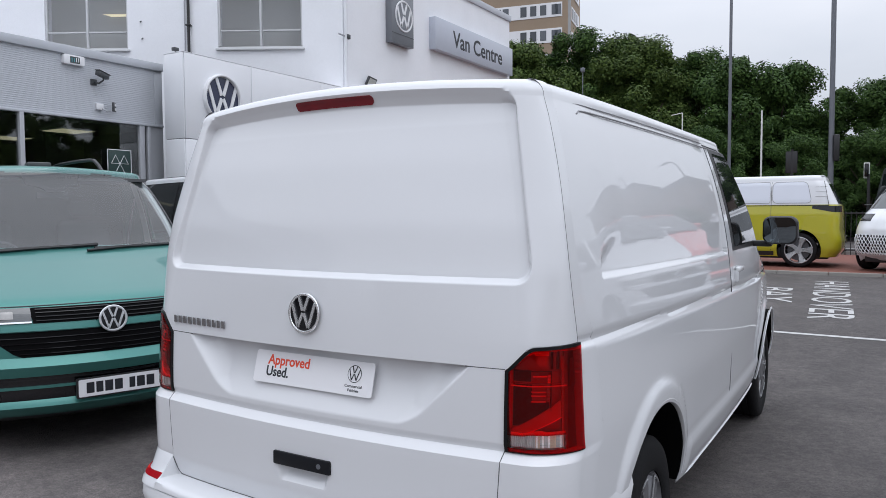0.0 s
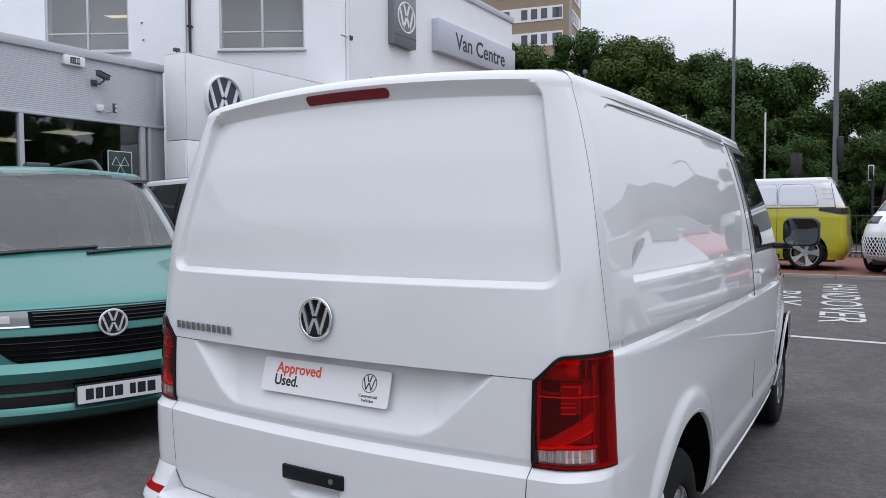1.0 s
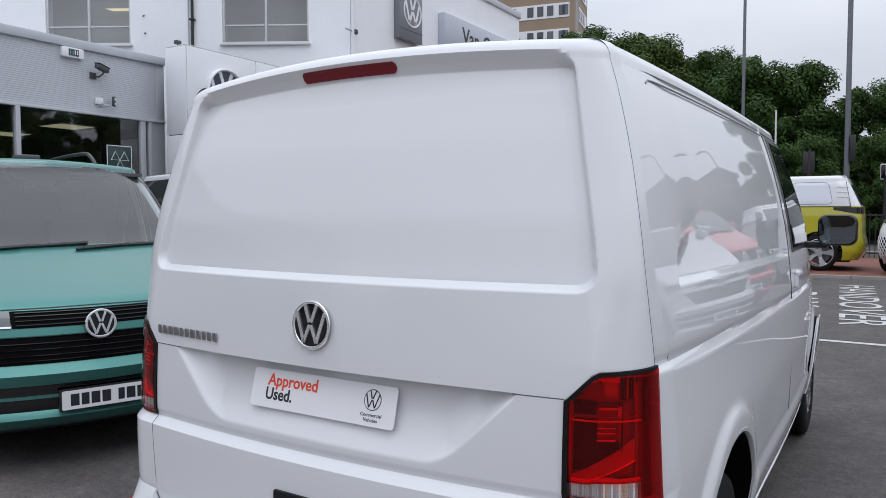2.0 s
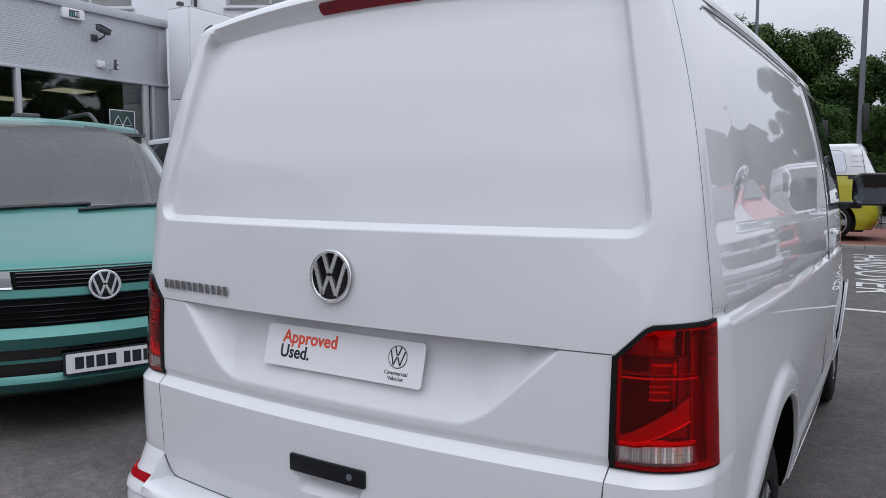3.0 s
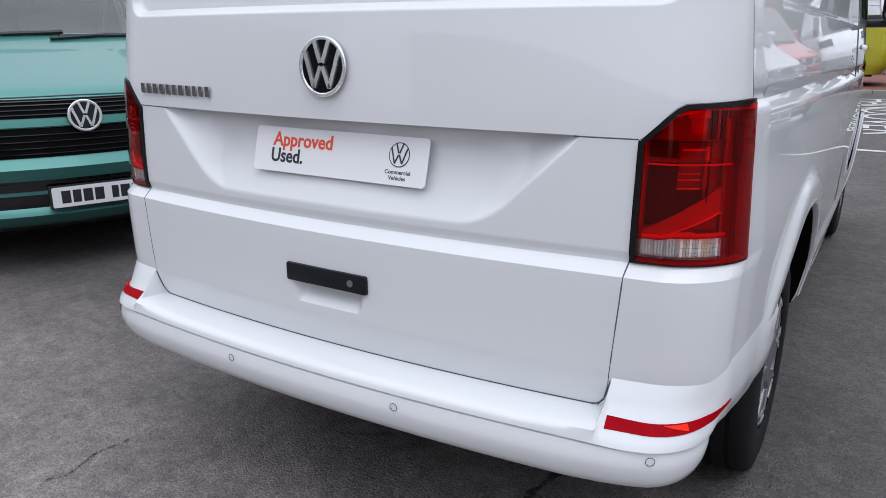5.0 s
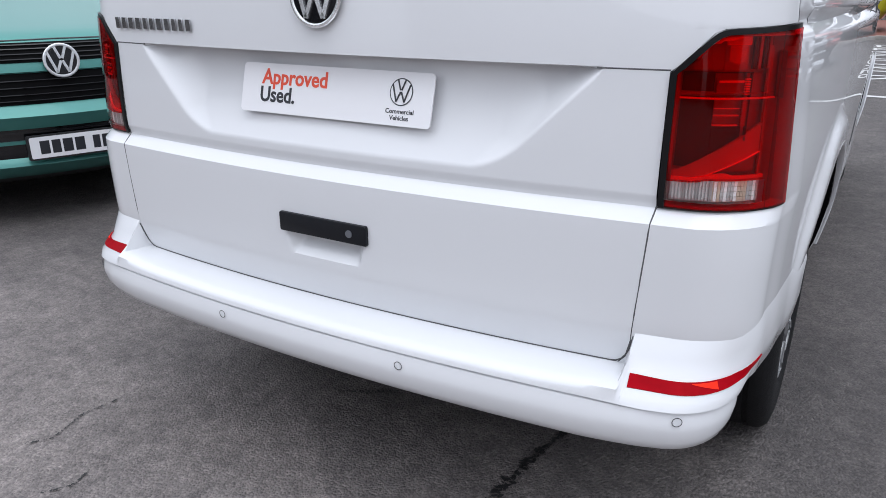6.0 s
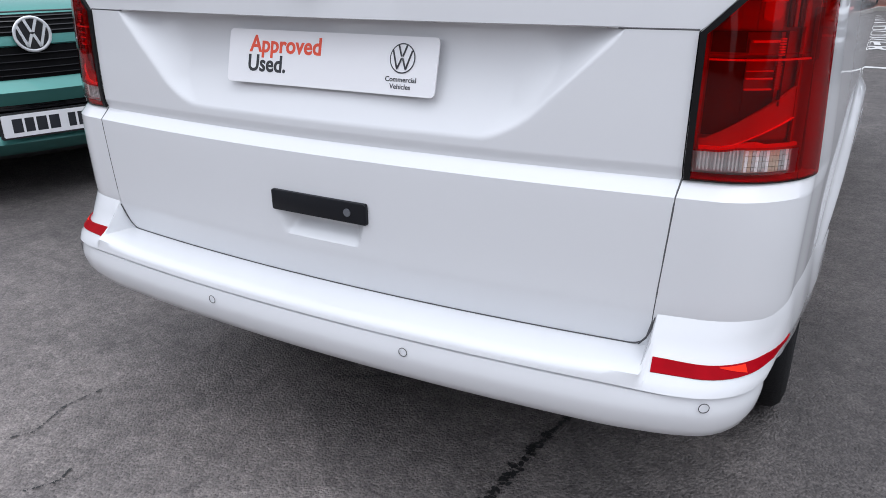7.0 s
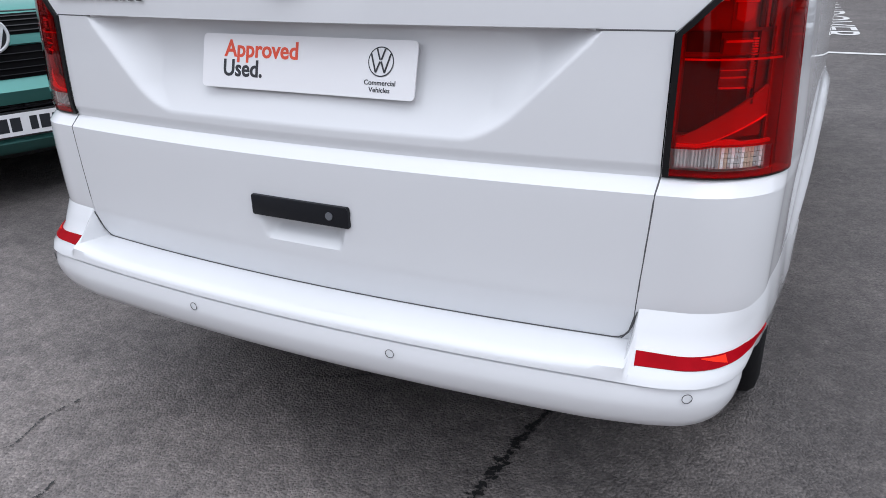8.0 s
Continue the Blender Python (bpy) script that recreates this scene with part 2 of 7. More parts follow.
SCREEN_CLEAR = clear_pane("clear_windscreen", (0.76, 0.82, 0.84), 0.10)
COVER_GREY = material("cover_grey", (0.17, 0.17, 0.18), 0.38, metal=0.4, vary=0.12, scale=12)
ALLOY_BRIGHT = material("bright_alloy", (0.52, 0.53, 0.54), 0.25, metal=0.7, vary=0.04)
RIM_BLACK = material("rim_black", (0.006, 0.006, 0.007), 0.3, spec=0.25)
HANDLE_BLACK = material("handle_black", (0.006, 0.007, 0.010), 0.4, spec=0.3, bump=0.05, bscale=300)
LETTER_CHROME = material("letter_chrome", (0.34, 0.34, 0.35), 0.2, metal=0.9)
FRAME_PALE = material("pale_frame", (0.62, 0.63, 0.64), 0.45, vary=0.05)
GROOVE_SHADE = material("groove_shade_grey", (0.27, 0.27, 0.28), 0.6)


# ---- mesh helpers ----
def obj(name, bm, mat, parent=None, label="", smooth=40.0):
    me = bpy.data.meshes.new(name)
    bm.normal_update()
    bm.to_mesh(me)
    bm.free()
    for m in mat if isinstance(mat, (list, tuple)) else (mat,):
        me.materials.append(m)
    if smooth:
        me.shade_smooth()
        me.set_sharp_from_angle(angle=radians(smooth))
    ob = new(name, me)
    if parent is not None:
        ob.parent = parent
    if label:
        ob["label"] = label
    return ob


def part(name, bm, mat, parent, label="", smooth=40.0):
    return obj(name, bm, mat, parent, label, smooth)


def thing(name, m, label, category, group="", kind=""):
    ob = new(name)
    ob.empty_display_size = 0.2
    ob.matrix_world = m
    return tagged(ob, label, category, group, kind)


def solid(name, bm, mat, label, category, kind="", group="", smooth=40.0):
    return tagged(obj(name, bm, mat, None, "", smooth), label, category, group, kind)


def box(bm, x0, x1, y0, y1, z0, z1, bevel=0.0, segments=2, m=None):
    made = bmesh.ops.create_cube(bm, size=1.0)["verts"]
    for v in made:
        v.co = Vector(((x0 + x1) / 2 + v.co.x * (x1 - x0), (y0 + y1) / 2 + v.co.y * (y1 - y0), (z0 + z1) / 2 + v.co.z * (z1 - z0)))
    edges = list({e for v in made for e in v.link_edges})
    faces = None
    if bevel:
        out = bmesh.ops.bevel(bm, geom=edges, offset=bevel, segments=segments, affect="EDGES", profile=0.5)
        made = list({v for f in out["faces"] for v in f.verts})
    if m is not None:
        bmesh.ops.transform(bm, matrix=m, verts=made)
    return made


def boxed(*a, **k):
    bm = bmesh.new()
    box(bm, *a, **k)
    return bm


def rod(bm, a, b, r0, r1=None, n=12, caps=True):
    a, b = Vector(a), Vector(b)
    r1 = r0 if r1 is None else r1
    q = (b - a).to_track_quat("Z", "Y").to_matrix()
    rings = []
    for p, r in ((a, r0), (b, r1)):
        rings.append([bm.verts.new(p + q @ Vector((r * math.cos(i * math.tau / n), r * math.sin(i * math.tau / n), 0))) for i in range(n)])
    for i in range(n):
        bm.faces.new((rings[0][i], rings[0][(i + 1) % n], rings[1][(i + 1) % n], rings[1][i]))
    if caps:
        bm.faces.new(rings[0][::-1])
        bm.faces.new(rings[1])


def rodded(*a, **k):
    bm = bmesh.new()
    rod(bm, *a, **k)
    return bm


def tube(points, r, n=8, closed=False):
    """A tube along points."""
    bm = bmesh.new()
    pts = [Vector(p) for p in points]
    rings = []
    for i, p in enumerate(pts):
        a = pts[i - 1] if i or closed else p
        b = pts[(i + 1) % len(pts)] if i + 1 < len(pts) or closed else p
        q = (b - a).to_track_quat("Z", "Y").to_matrix()
        rings.append([bm.verts.new(p + q @ Vector((r * math.cos(j * math.tau / n), r * math.sin(j * math.tau / n), 0))) for j in range(n)])
    last = len(rings) if closed else len(rings) - 1
    for i in range(last):
        A, B = rings[i], rings[(i + 1) % len(rings)]
        for j in range(n):
            bm.faces.new((A[j], A[(j + 1) % n], B[(j + 1) % n], B[j]))
    if not closed:
        bm.faces.new(rings[0][::-1])
        bm.faces.new(rings[-1])
    return bm


def prism(points, depth, axis="y", bevel=0.0):
    """A flat outline (pairs), extruded from 0 to depth along an axis; pairs are the other two axes in order."""
    bm = bmesh.new()
    def at(p, d):
        return {"y": (p[0], d, p[1]), "x": (d, p[0], p[1]), "z": (p[0], p[1], d)}[axis]
    a = [bm.verts.new(at(p, 0)) for p in points]
    b = [bm.verts.new(at(p, depth)) for p in points]
    bm.faces.new(a)
    bm.faces.new(b[::-1])
    for i in range(len(a)):
        j = (i + 1) % len(a)
        bm.faces.new((a[j], a[i], b[i], b[j]))
    bmesh.ops.recalc_face_normals(bm, faces=bm.faces)
    if bevel:
        bmesh.ops.bevel(bm, geom=list(bm.edges), offset=bevel, segments=2, affect="EDGES", profile=0.5)
    return bm


def rounded(x0, x1, z0, z1, r, n=5):
    out = []
    for cx, cz, a in ((x1 - r, z1 - r, 0), (x0 + r, z1 - r, 90), (x0 + r, z0 + r, 180), (x1 - r, z0 + r, 270)):
        out += [(cx + r * math.cos(radians(a + 90 * i / n)), cz + r * math.sin(radians(a + 90 * i / n))) for i in range(n + 1)]
    return out


def sheet(rows, flip=False, thick=0.0, closed=False):
    """A surface through rows of points; thick turns its rim in along the normals."""
    bm = bmesh.new()
    vs = [[bm.verts.new(p) for p in row] for row in rows]
    for i in range(len(vs) - 1):
        m = len(vs[i])
        for j in range(m if closed else m - 1):
            q = (vs[i][j], vs[i][(j + 1) % m], vs[i + 1][(j + 1) % m], vs[i + 1][j])
            bm.faces.new(q[::-1] if flip else q)
    if thick:
        bm.normal_update()
        top = list(bm.faces)
        low = {v: bm.verts.new(v.co - v.normal * thick) for v in list(bm.verts)}
        rim = [e for e in bm.edges if len(e.link_faces) == 1]
        for e in rim:
            f = e.link_faces[0]
            for l in f.loops:
                if l.edge == e:
                    a, b = l.vert, l.link_loop_next.vert
                    bm.faces.new((b, a, low[a], low[b]))
        for f in top:
            bm.faces.new([low[v] for v in reversed(f.verts)])
    return bm


def lettering(name, text, size, mat, m, parent=None, depth=0.001, align="LEFT", label="", spacing=1.0, wide=1.0, fit=0.0, bold=0.0):
    """Text as a mesh, in the plane x (along), y (up) of m."""
    cu = bpy.data.curves.new(name, "FONT")
    cu.body, cu.size, cu.align_x, cu.extrude, cu.resolution_u, cu.space_character = text, size, align, depth, 3, spacing
    cu.offset = bold
    tmp = bpy.data.objects.new(name, cu)
    scene.collection.objects.link(tmp)
    me = bpy.data.meshes.new_from_object(tmp.evaluated_get(bpy.context.evaluated_depsgraph_get()))
    bpy.data.objects.remove(tmp)
    bpy.data.curves.remove(cu)
    if fit:
        xs = [v.co.x for v in me.vertices]
        wide = fit / (max(xs) - min(xs))
    me.transform(Matrix.Diagonal((wide, 1, 1, 1)))
    me.name = name
    me.materials.clear()
    me.materials.append(mat)
    ob = new(name, me)
    if parent is not None:
        ob.parent = parent
        ob.matrix_basis = m
    else:
        ob.matrix_world = m
    if label:
        ob["label"] = label
    return ob


def table(x, pairs, smooth=False):
    """Reads a table of (x, value) pairs, straight or eased between them."""
    if x <= pairs[0][0]:
        return pairs[0][1]
    for (a, va), (b, vb) in zip(pairs, pairs[1:]):
        if x <= b:
            t = (x - a) / (b - a)
            if smooth:
                t = t * t * (3 - 2 * t)
            return va + (vb - va) * t
    return pairs[-1][1]


def curve(x, pairs):
    """Reads a table along a smooth curve that does not overshoot."""
    if x <= pairs[0][0]:
        return pairs[0][1]
    if x >= pairs[-1][0]:
        return pairs[-1][1]
    i = 0
    while pairs[i + 1][0] < x:
        i += 1
    def slope(k):
        if k == 0 or k == len(pairs) - 1:
            j = min(k, len(pairs) - 2)
            return (pairs[j + 1][1] - pairs[j][1]) / (pairs[j + 1][0] - pairs[j][0])
        a = (pairs[k][1] - pairs[k - 1][1]) / (pairs[k][0] - pairs[k - 1][0])
        b = (pairs[k + 1][1] - pairs[k][1]) / (pairs[k + 1][0] - pairs[k][0])
        return 2 * a * b / (a + b) if a * b > 0 else 0.0
    (xa, ya), (xb, yb) = pairs[i], pairs[i + 1]
    h = xb - xa
    t = (x - xa) / h
    return ya * (1 + 2 * t) * (1 - t) ** 2 + slope(i) * h * t * (1 - t) ** 2 + yb * t * t * (3 - 2 * t) + slope(i + 1) * h * t * t * (t - 1)


def step(a, b, x):
    t = min(1.0, max(0.0, (x - a) / (b - a)))
    return t * t * (3 - 2 * t)


def ground_z(x, y):
    """The forecourt is level round the van and rises ahead of it."""
    return table(y, ((3.0, 0.0), (3.945, 0.025), (5.2, 0.045), (6.0, 0.08), (7.0, 0.145), (8.0, 0.19), (10.0, 0.22), (12.0, 0.235), (14.0, 0.24)))


# ---- panel vans: one body shape, lofted from plan outlines at each height ----
SIDE = ((0.30, 0.858), (0.42, 0.905), (0.60, 0.930), (0.80, 0.930), (1.00, 0.920), (1.134, 0.913), (1.31, 0.898), (1.45, 0.880), (1.60, 0.852), (1.80, 0.800), (1.87, 0.776))
TAIL = ((0.30, 0.10), (0.50, 0.075), (0.60, 0.055), (0.775, 0.0522), (0.81, 0.0530), (0.829, 0.0540), (0.850, 0.0480), (0.88, 0.0478), (1.06, 0.0525), (1.19, 0.0595), (1.32, 0.0705), (1.45, 0.0945), (1.60, 0.1275), (1.75, 0.1635), (1.87, 0.1955))
SHELF_LOW, SHELF_HIGH, SHELF_IN = 0.8005, 0.8245, 0.0265
NOSE = ((0.20, 4.62), (0.28, 4.80), (0.40, 4.86), (0.58, 4.86), (0.74, 4.845), (0.90, 4.80), (0.99, 4.735), (1.05, 4.575), (1.11, 4.38), (1.17, 4.18), (1.23, 3.98), (1.26, 3.88), (1.50, 3.56), (1.80, 3.16), (1.87, 3.04))
BOW = ((0.80, 0.044), (1.10, 0.048), (1.32, 0.065), (1.45, 0.069), (1.60, 0.074), (1.75, 0.075), (1.87, 0.072))
TOP, FILLET, CAMBER = 1.87, 0.055, 0.022
RX = 0.16
DEPTH = ((0.74, 0.235), (0.82, 0.256), (1.134, 0.216), (1.25, 0.162), (1.38, 0.116), (1.55, 0.088), (1.87, 0.084))
HUBS, HUB_Z, TYRE, ARCH = (0.945, 3.945), 0.335, 0.335, 0.442
ARCH_HIGH = 1.085
CORNER = 0.306
LEDGE = 0.455


def crown(x, z):
    """The roof's rise towards the middle."""
    return 0.034 * max(0.0, 1 - (x / 0.77) ** 2) * step(1.80, 1.87, z)


def half_width(z):
    return curve(z, SIDE)


def tail_y(x, z):
    """The tail's skin; a sharp sloping shelf runs across it under the plate pocket."""
    shelf = SHELF_IN * min(1.0, max(0.0, (z - SHELF_LOW) / (SHELF_HIGH - SHELF_LOW)))
    return curve(z, TAIL) + shelf + curve(z, BOW) * (x / 0.72) ** 2


def nose_y(x, z):
    return curve(z, NOSE) - (0.16 if z > 1.25 else 0.20) * (x / 0.8) ** 2


def hermite(p0, p1, t0, t1, t):
    a, b, c, d = 2 * t ** 3 - 3 * t ** 2 + 1, t ** 3 - 2 * t ** 2 + t, 3 * t ** 2 - 2 * t ** 3, t ** 3 - t ** 2
    p = p0 * a + t0 * b + p1 * c + t1 * d
    e, f, g, h = 6 * t ** 2 - 6 * t, 3 * t ** 2 - 4 * t + 1, 6 * t - 6 * t ** 2, 3 * t ** 2 - 2 * t
    return p, p0 * e + t0 * f + p1 * g + t1 * h


def corner_curve(u, deep, end):
    """The rounded corner from the tail (u = 0) to the flank (u = 1): tight as far as the tailgate's gap, then nearly straight."""
    gap = Vector((0.1390, 0.546 * deep))
    turn = Vector((math.sin(0.085), math.cos(0.085)))
    if u <= 0.70:
        p, d = hermite(Vector((0, 0)), gap, Vector((0.205, 0.02)), turn * 1.36 * gap.y, u / 0.70)
    else:
        p, d = hermite(gap, Vector((end, deep)), turn * 0.42 * deep, Vector((0.066, 1)) * 0.45 * deep, (u - 0.70) / 0.30)
    return p, Vector((d.y, -d.x)).normalized()


def tail_point(s, z, inset=0.0, out=0.0):
    """A place on the tail: s metres round from the middle, past the corner onto the side. inset: towards the roof's middle; out: proud of the skin."""
    a, sign = abs(s), 1 if s >= 0 else -1
    w = half_width(min(z, TOP))
    flat = w - RX
    if a <= flat:
        slope = 2 * curve(min(z, TOP), BOW) * a / 0.72 ** 2
        n = Vector((slope, -1)).normalized()
        x, y = a, tail_y(a, min(z, TOP))
    else:
        deep = curve(min(z, TOP), DEPTH)
        off, n = corner_curve(min(1.0, (a - flat) / CORNER), deep, RX + belly(tail_y(flat, min(z, TOP)) + deep))
        x, y = flat + off.x, tail_y(flat, min(z, TOP)) + off.y
    p = Vector((x, y)) + n * (out - inset)
    return Vector((sign * p.x, p.y, z))


def belly(y):
    """The flank's bow along its length."""
    return -0.006 + 0.059 * (1 - math.exp(-1.118 * (y - 0.38))) - 0.010 * max(0.0, y - 2.2) ** 2


def side_point(y, z, out=0.0):
    w = half_width(min(z, TOP))
    w += belly(y) - 0.05 * step(3.2, 4.6, y) - 0.022 * step(1.12, 0.50, z) * step(0.55, 1.9, y)
    return Vector((w + out, y, z))


def nose_point(s, z, out=0.0):
    """A place on the nose: s from -1 to 1 across it."""
    w = side_point(side_end(z), z).x
    a, sign = abs(s), 1 if s >= 0 else -1
    k = 0.80
    if a <= k:
        x = a / k * (w - 0.13)
        return Vector((sign * x, nose_y(x, z) + out, z))
    th = (a - k) / (1 - k) * math.pi / 2
    x0 = w - 0.13
    return Vector((sign * (x0 + (0.13 + out) * math.sin(th)), nose_y(x0, z) - 0.30 * (1 - math.cos(th)) + out * math.cos(th), z))


def side_start(z):
    z = min(z, TOP)
    flat = half_width(z) - RX
    return tail_y(flat, z) + curve(z, DEPTH)


def side_end(z):
    z = min(z, TOP)
    return nose_y(half_width(z) - 0.18, z) - 0.30


def roofed(build, zs):
    """Rows of points from build(z, inset, height) for the wall heights and then over the roof's edge."""
    rows = [build(z, 0.0, z) for z in zs]
    for i in range(1, 7):
        a = i * math.pi / 12
        rows.append(build(TOP, FILLET * (1 - math.cos(a)), TOP + FILLET * math.sin(a)))
    return rows


def in_panel(x, z, half_low, half_high, z0, z1, r):
    """The signed depth inside a rounded panel whose sides lean in (positive inside)."""
    t = (z - z0) / (z1 - z0)
    h = half_low + (half_high - half_low) * t
    dx, dz = h - abs(x), min(z - z0, z1 - z)
    if dx < r and dz < r:
        return r - math.hypot(r - dx, r - dz)
    return min(dx, dz)


def tail_dent(x, z):
    """How far the tailgate's pressings lie in from its skin."""
    d = 0.0
    deep = in_panel(x, z, 0.790, 0.672, 1.308, 1.891, 0.060)
    if deep > -0.02:
        sink = 0.020 + 0.007 * step(1.50, 1.34, z) + 0.006 * step(1.66, 1.82, z) + 0.010 * max(0.0, min(1.0, (z - 1.795) / 0.054)) ** 1.5
        if z < 1.40:
            d += sink * min(1.0, max(0.0, deep / 0.016))
        else:
            # the wall over the panel is broad and leans out; those beside it are narrow
            over = step(-0.01, 0.05, (0.705 - abs(x)) - (1.891 - z))
            wide = 0.020 + 0.022 * over
            t = min(1.0, max(0.0, (deep + 0.004 * (1 - over)) / wide))
            d += sink * (t * over + t * t * (3 - 2 * t) * (1 - over))
    # the pocket round the plate, with slanting flanks
    if 0.84 < z < 1.07 and abs(x) < 0.66:
        t = max(0.0, (z - 0.865) / (1.066 - 0.865))
        flank = 0.408 + 0.200 * t - abs(x)
        low = z - 0.865
        if flank < 0.06 and low < 0.06:
            into = 0.06 - math.hypot(0.06 - flank, 0.06 - low)
        else:
            into = min(flank, low)
        if into > 0:
            e = min(1.0, into / 0.17)
            depth = 0.031 + 0.028 * t
            d += depth * (1 - (1 - e) ** 3) * step(1.0675, 1.062, z)
    # the scoop under the handle
    if 0.60 < z < 0.71 and abs(x) < 0.14:
        deep = in_panel(x, z, 0.098, 0.127, 0.612, 0.706, 0.012)
        d += 0.032 * min(1.0, max(0.0, deep / 0.034))
    return d


def gate_edge(z):
    """Half the tailgate's width, round the skin, at a height."""
    flat = half_width(min(z, TOP)) - RX
    high = flat + CORNER * 0.70
    low = table(z, ((0.49, 0.640), (0.503, 0.672), (0.525, 0.690), (0.56, 0.699), (0.83, 0.7185), (1.063, 0.7195)))
    if z <= 1.063:
        return low
    return table(z, ((1.063, 0.7195), (1.072, 0.731), (1.126, 0.784), (1.133, 0.80), (1.1415, high))) if z < 1.1415 else high


def spread(a, b, n):
    return [a + (b - a) * i / n for i in range(n + 1)]


def vertical_levels(z0, z1, pitch):
    n = max(1, round((z1 - z0) / pitch))
    return spread(z0, z1, n)


def door_edge(z):
    """Where the front door's rear edge runs, at a height."""
    return table(z, ((0.52, 2.36), (0.75, 2.35), (1.09, 2.33), (1.28, 2.315), (1.45, 2.295), (1.70, 2.255), (1.85, 2.22)))


def body_side(paint, parent, sign, detailed):
    """One flank with its pressings, cut out round the wheels."""
    zs = sorted(set(round(z, 4) for z in vertical_levels(0.36, 0.82, 0.02) + vertical_levels(0.82, 1.27, 0.0125 if detailed else 0.05) + vertical_levels(1.27, 1.33, 0.0035 if detailed else 0.03) + vertical_levels(1.33, 1.80, 0.02) + vertical_levels(1.80, TOP, 0.005 if detailed else 0.035)))
    n = 210 if detailed else 90

    def dent(y, z):
        d = 0.0
        if not detailed:
            return 0.0
        # the blank window panel: a ledge below, a drip edge above, fading out behind
        low = 1.312 - 0.010 * (y - 0.48)
        d += (0.019 - 0.013 * step(low + 0.01, low + 0.26, z)) * min(1.0, max(0.0, (z - low + 0.004) / 0.018)) * step(LEDGE, LEDGE + 0.012 + 0.30 * step(1.335, 1.48, z), y) * step(door_edge(z) - 0.006, door_edge(z) - 0.02, y)
        # the waist crease, an overhang that fades forward
        wz = 1.139 - 0.0165 * (y - 0.27)
        d += 0.010 * step(wz - 0.020, wz - 0.004, z) * step(wz + 0.022, wz + 0.002, z)
        d -= 0.006 * step(wz + 0.01, wz - 0.03, z) * step(0.55, 1.02, z)
        # the sill's roll
        d -= 0.014 * step(0.56, 0.50, z) * step(1.40, 1.50, y) * step(3.6, 3.5, y)
        for hy in HUBS:
            r = math.hypot(y - hy, (z - HUB_Z) / ARCH_HIGH)
            d -= 0.017 * step(ARCH + 0.085, ARCH + 0.045, r) * step(0.46, 0.75, z)
        return d

    extra = [HUBS[0] + k * (0.36 + 0.010 * i) for i in range(20) for k in (-1, 1)] if detailed else []

    def row(z, inset, height):
        out = []
        a, b = side_start(z), side_end(z)
        for y in sorted([a + (b - a) * i / (n - 8) for i in range(n - 7)] + [LEDGE - 0.003 + 0.003 * i for i in range(8)] + extra):
            p = side_point(y, z)
            out.append(Vector((sign * (p.x - inset - (0 if inset else dent(y, z))), y, height)))
        return out

    rows = roofed(row, zs)
    bm = bmesh.new()
    vs = [[bm.verts.new(p) for p in r] for r in rows]
    near = {}
    for r in vs:
        for v in r:
            for hy in HUBS:
                off = Vector((v.co.y - hy, (v.co.z - HUB_Z) / ARCH_HIGH))
                if off.length < ARCH and v.co.z < 1.0:
                    near[v] = (hy, off)
    for i in range(len(vs) - 1):
        for j in range(len(vs[0]) - 1):
            q = (vs[i][j], vs[i][j + 1], vs[i + 1][j + 1], vs[i + 1][j])
            if all(v in near for v in q):
                continue
            # the bumper takes over behind the rear wheel
            if max(v.co.z for v in q) < 0.565 and max(v.co.y for v in q) < HUBS[0] - 0.20:
                continue
            bm.faces.new(q if sign > 0 else q[::-1])
    for v in [v for v in bm.verts if not v.link_faces]:
        near.pop(v, None)
        bm.verts.remove(v)
    for v, (hy, off) in near.items():
        off = off.normalized() * ARCH
        v.co.y, v.co.z = hy + off.x, HUB_Z + off.y * ARCH_HIGH
    return bm


def roof_sheet():
    """The cambered roof inside the rounded edge."""
    rows = []
    for i in range(41):
        t = i / 40
        row = []
        for j in range(-20, 21):
            s = j / 20
            w = (half_width(TOP) - FILLET) 
            a, b = tail_y(0, TOP) + FILLET, nose_y(0, TOP) - FILLET
            x = s * w
            e = abs(s)
            y0 = tail_y(x, TOP) + FILLET + 0.16 * step(0.80, 1.0, e) ** 2
            y1 = nose_y(x, TOP) - FILLET - 0.25 * step(0.80, 1.0, e)
            y = y0 + (y1 - y0) * t
            z = TOP + FILLET + crown(x, TOP) + CAMBER * (1 - s * s) * min(1, 4 * t * (1 - t) * 3)
            row.append(Vector((x + s * (belly(y) - 0.05 * step(3.2, 4.6, y)), y, z)))
        rows.append(row)
    return sheet(rows, flip=True)


def tyre_mesh(width=0.215, inner=0.205):
    bm = bmesh.new()
    wall = max(0.285, inner + 0.022)
    prof = [(inner, -0.46), (inner + 0.012, -0.5), (wall, -0.5), (0.318, -0.46), (0.333, -0.38), (0.335, -0.30)]
    for g in (-0.22, 0.0, 0.22):
        prof += [(0.335, g - 0.035), (0.328, g - 0.03), (0.328, g + 0.03), (0.335, g + 0.035)]
    prof += [(0.335, 0.30), (0.333, 0.38), (0.318, 0.46), (wall, 0.5), (inner + 0.012, 0.5), (inner, 0.46)]
    n = 56
    rings = [[bm.verts.new((x * width, r * math.cos(i * math.tau / n), r * math.sin(i * math.tau / n))) for r, x in prof] for i in range(n)]
    for i in range(n):
        for j in range(len(prof) - 1):
            bm.faces.new((rings[i][j], rings[i][j + 1], rings[(i + 1) % n][j + 1], rings[(i + 1) % n][j]))
    bmesh.ops.recalc_face_normals(bm, faces=bm.faces)
    return bm


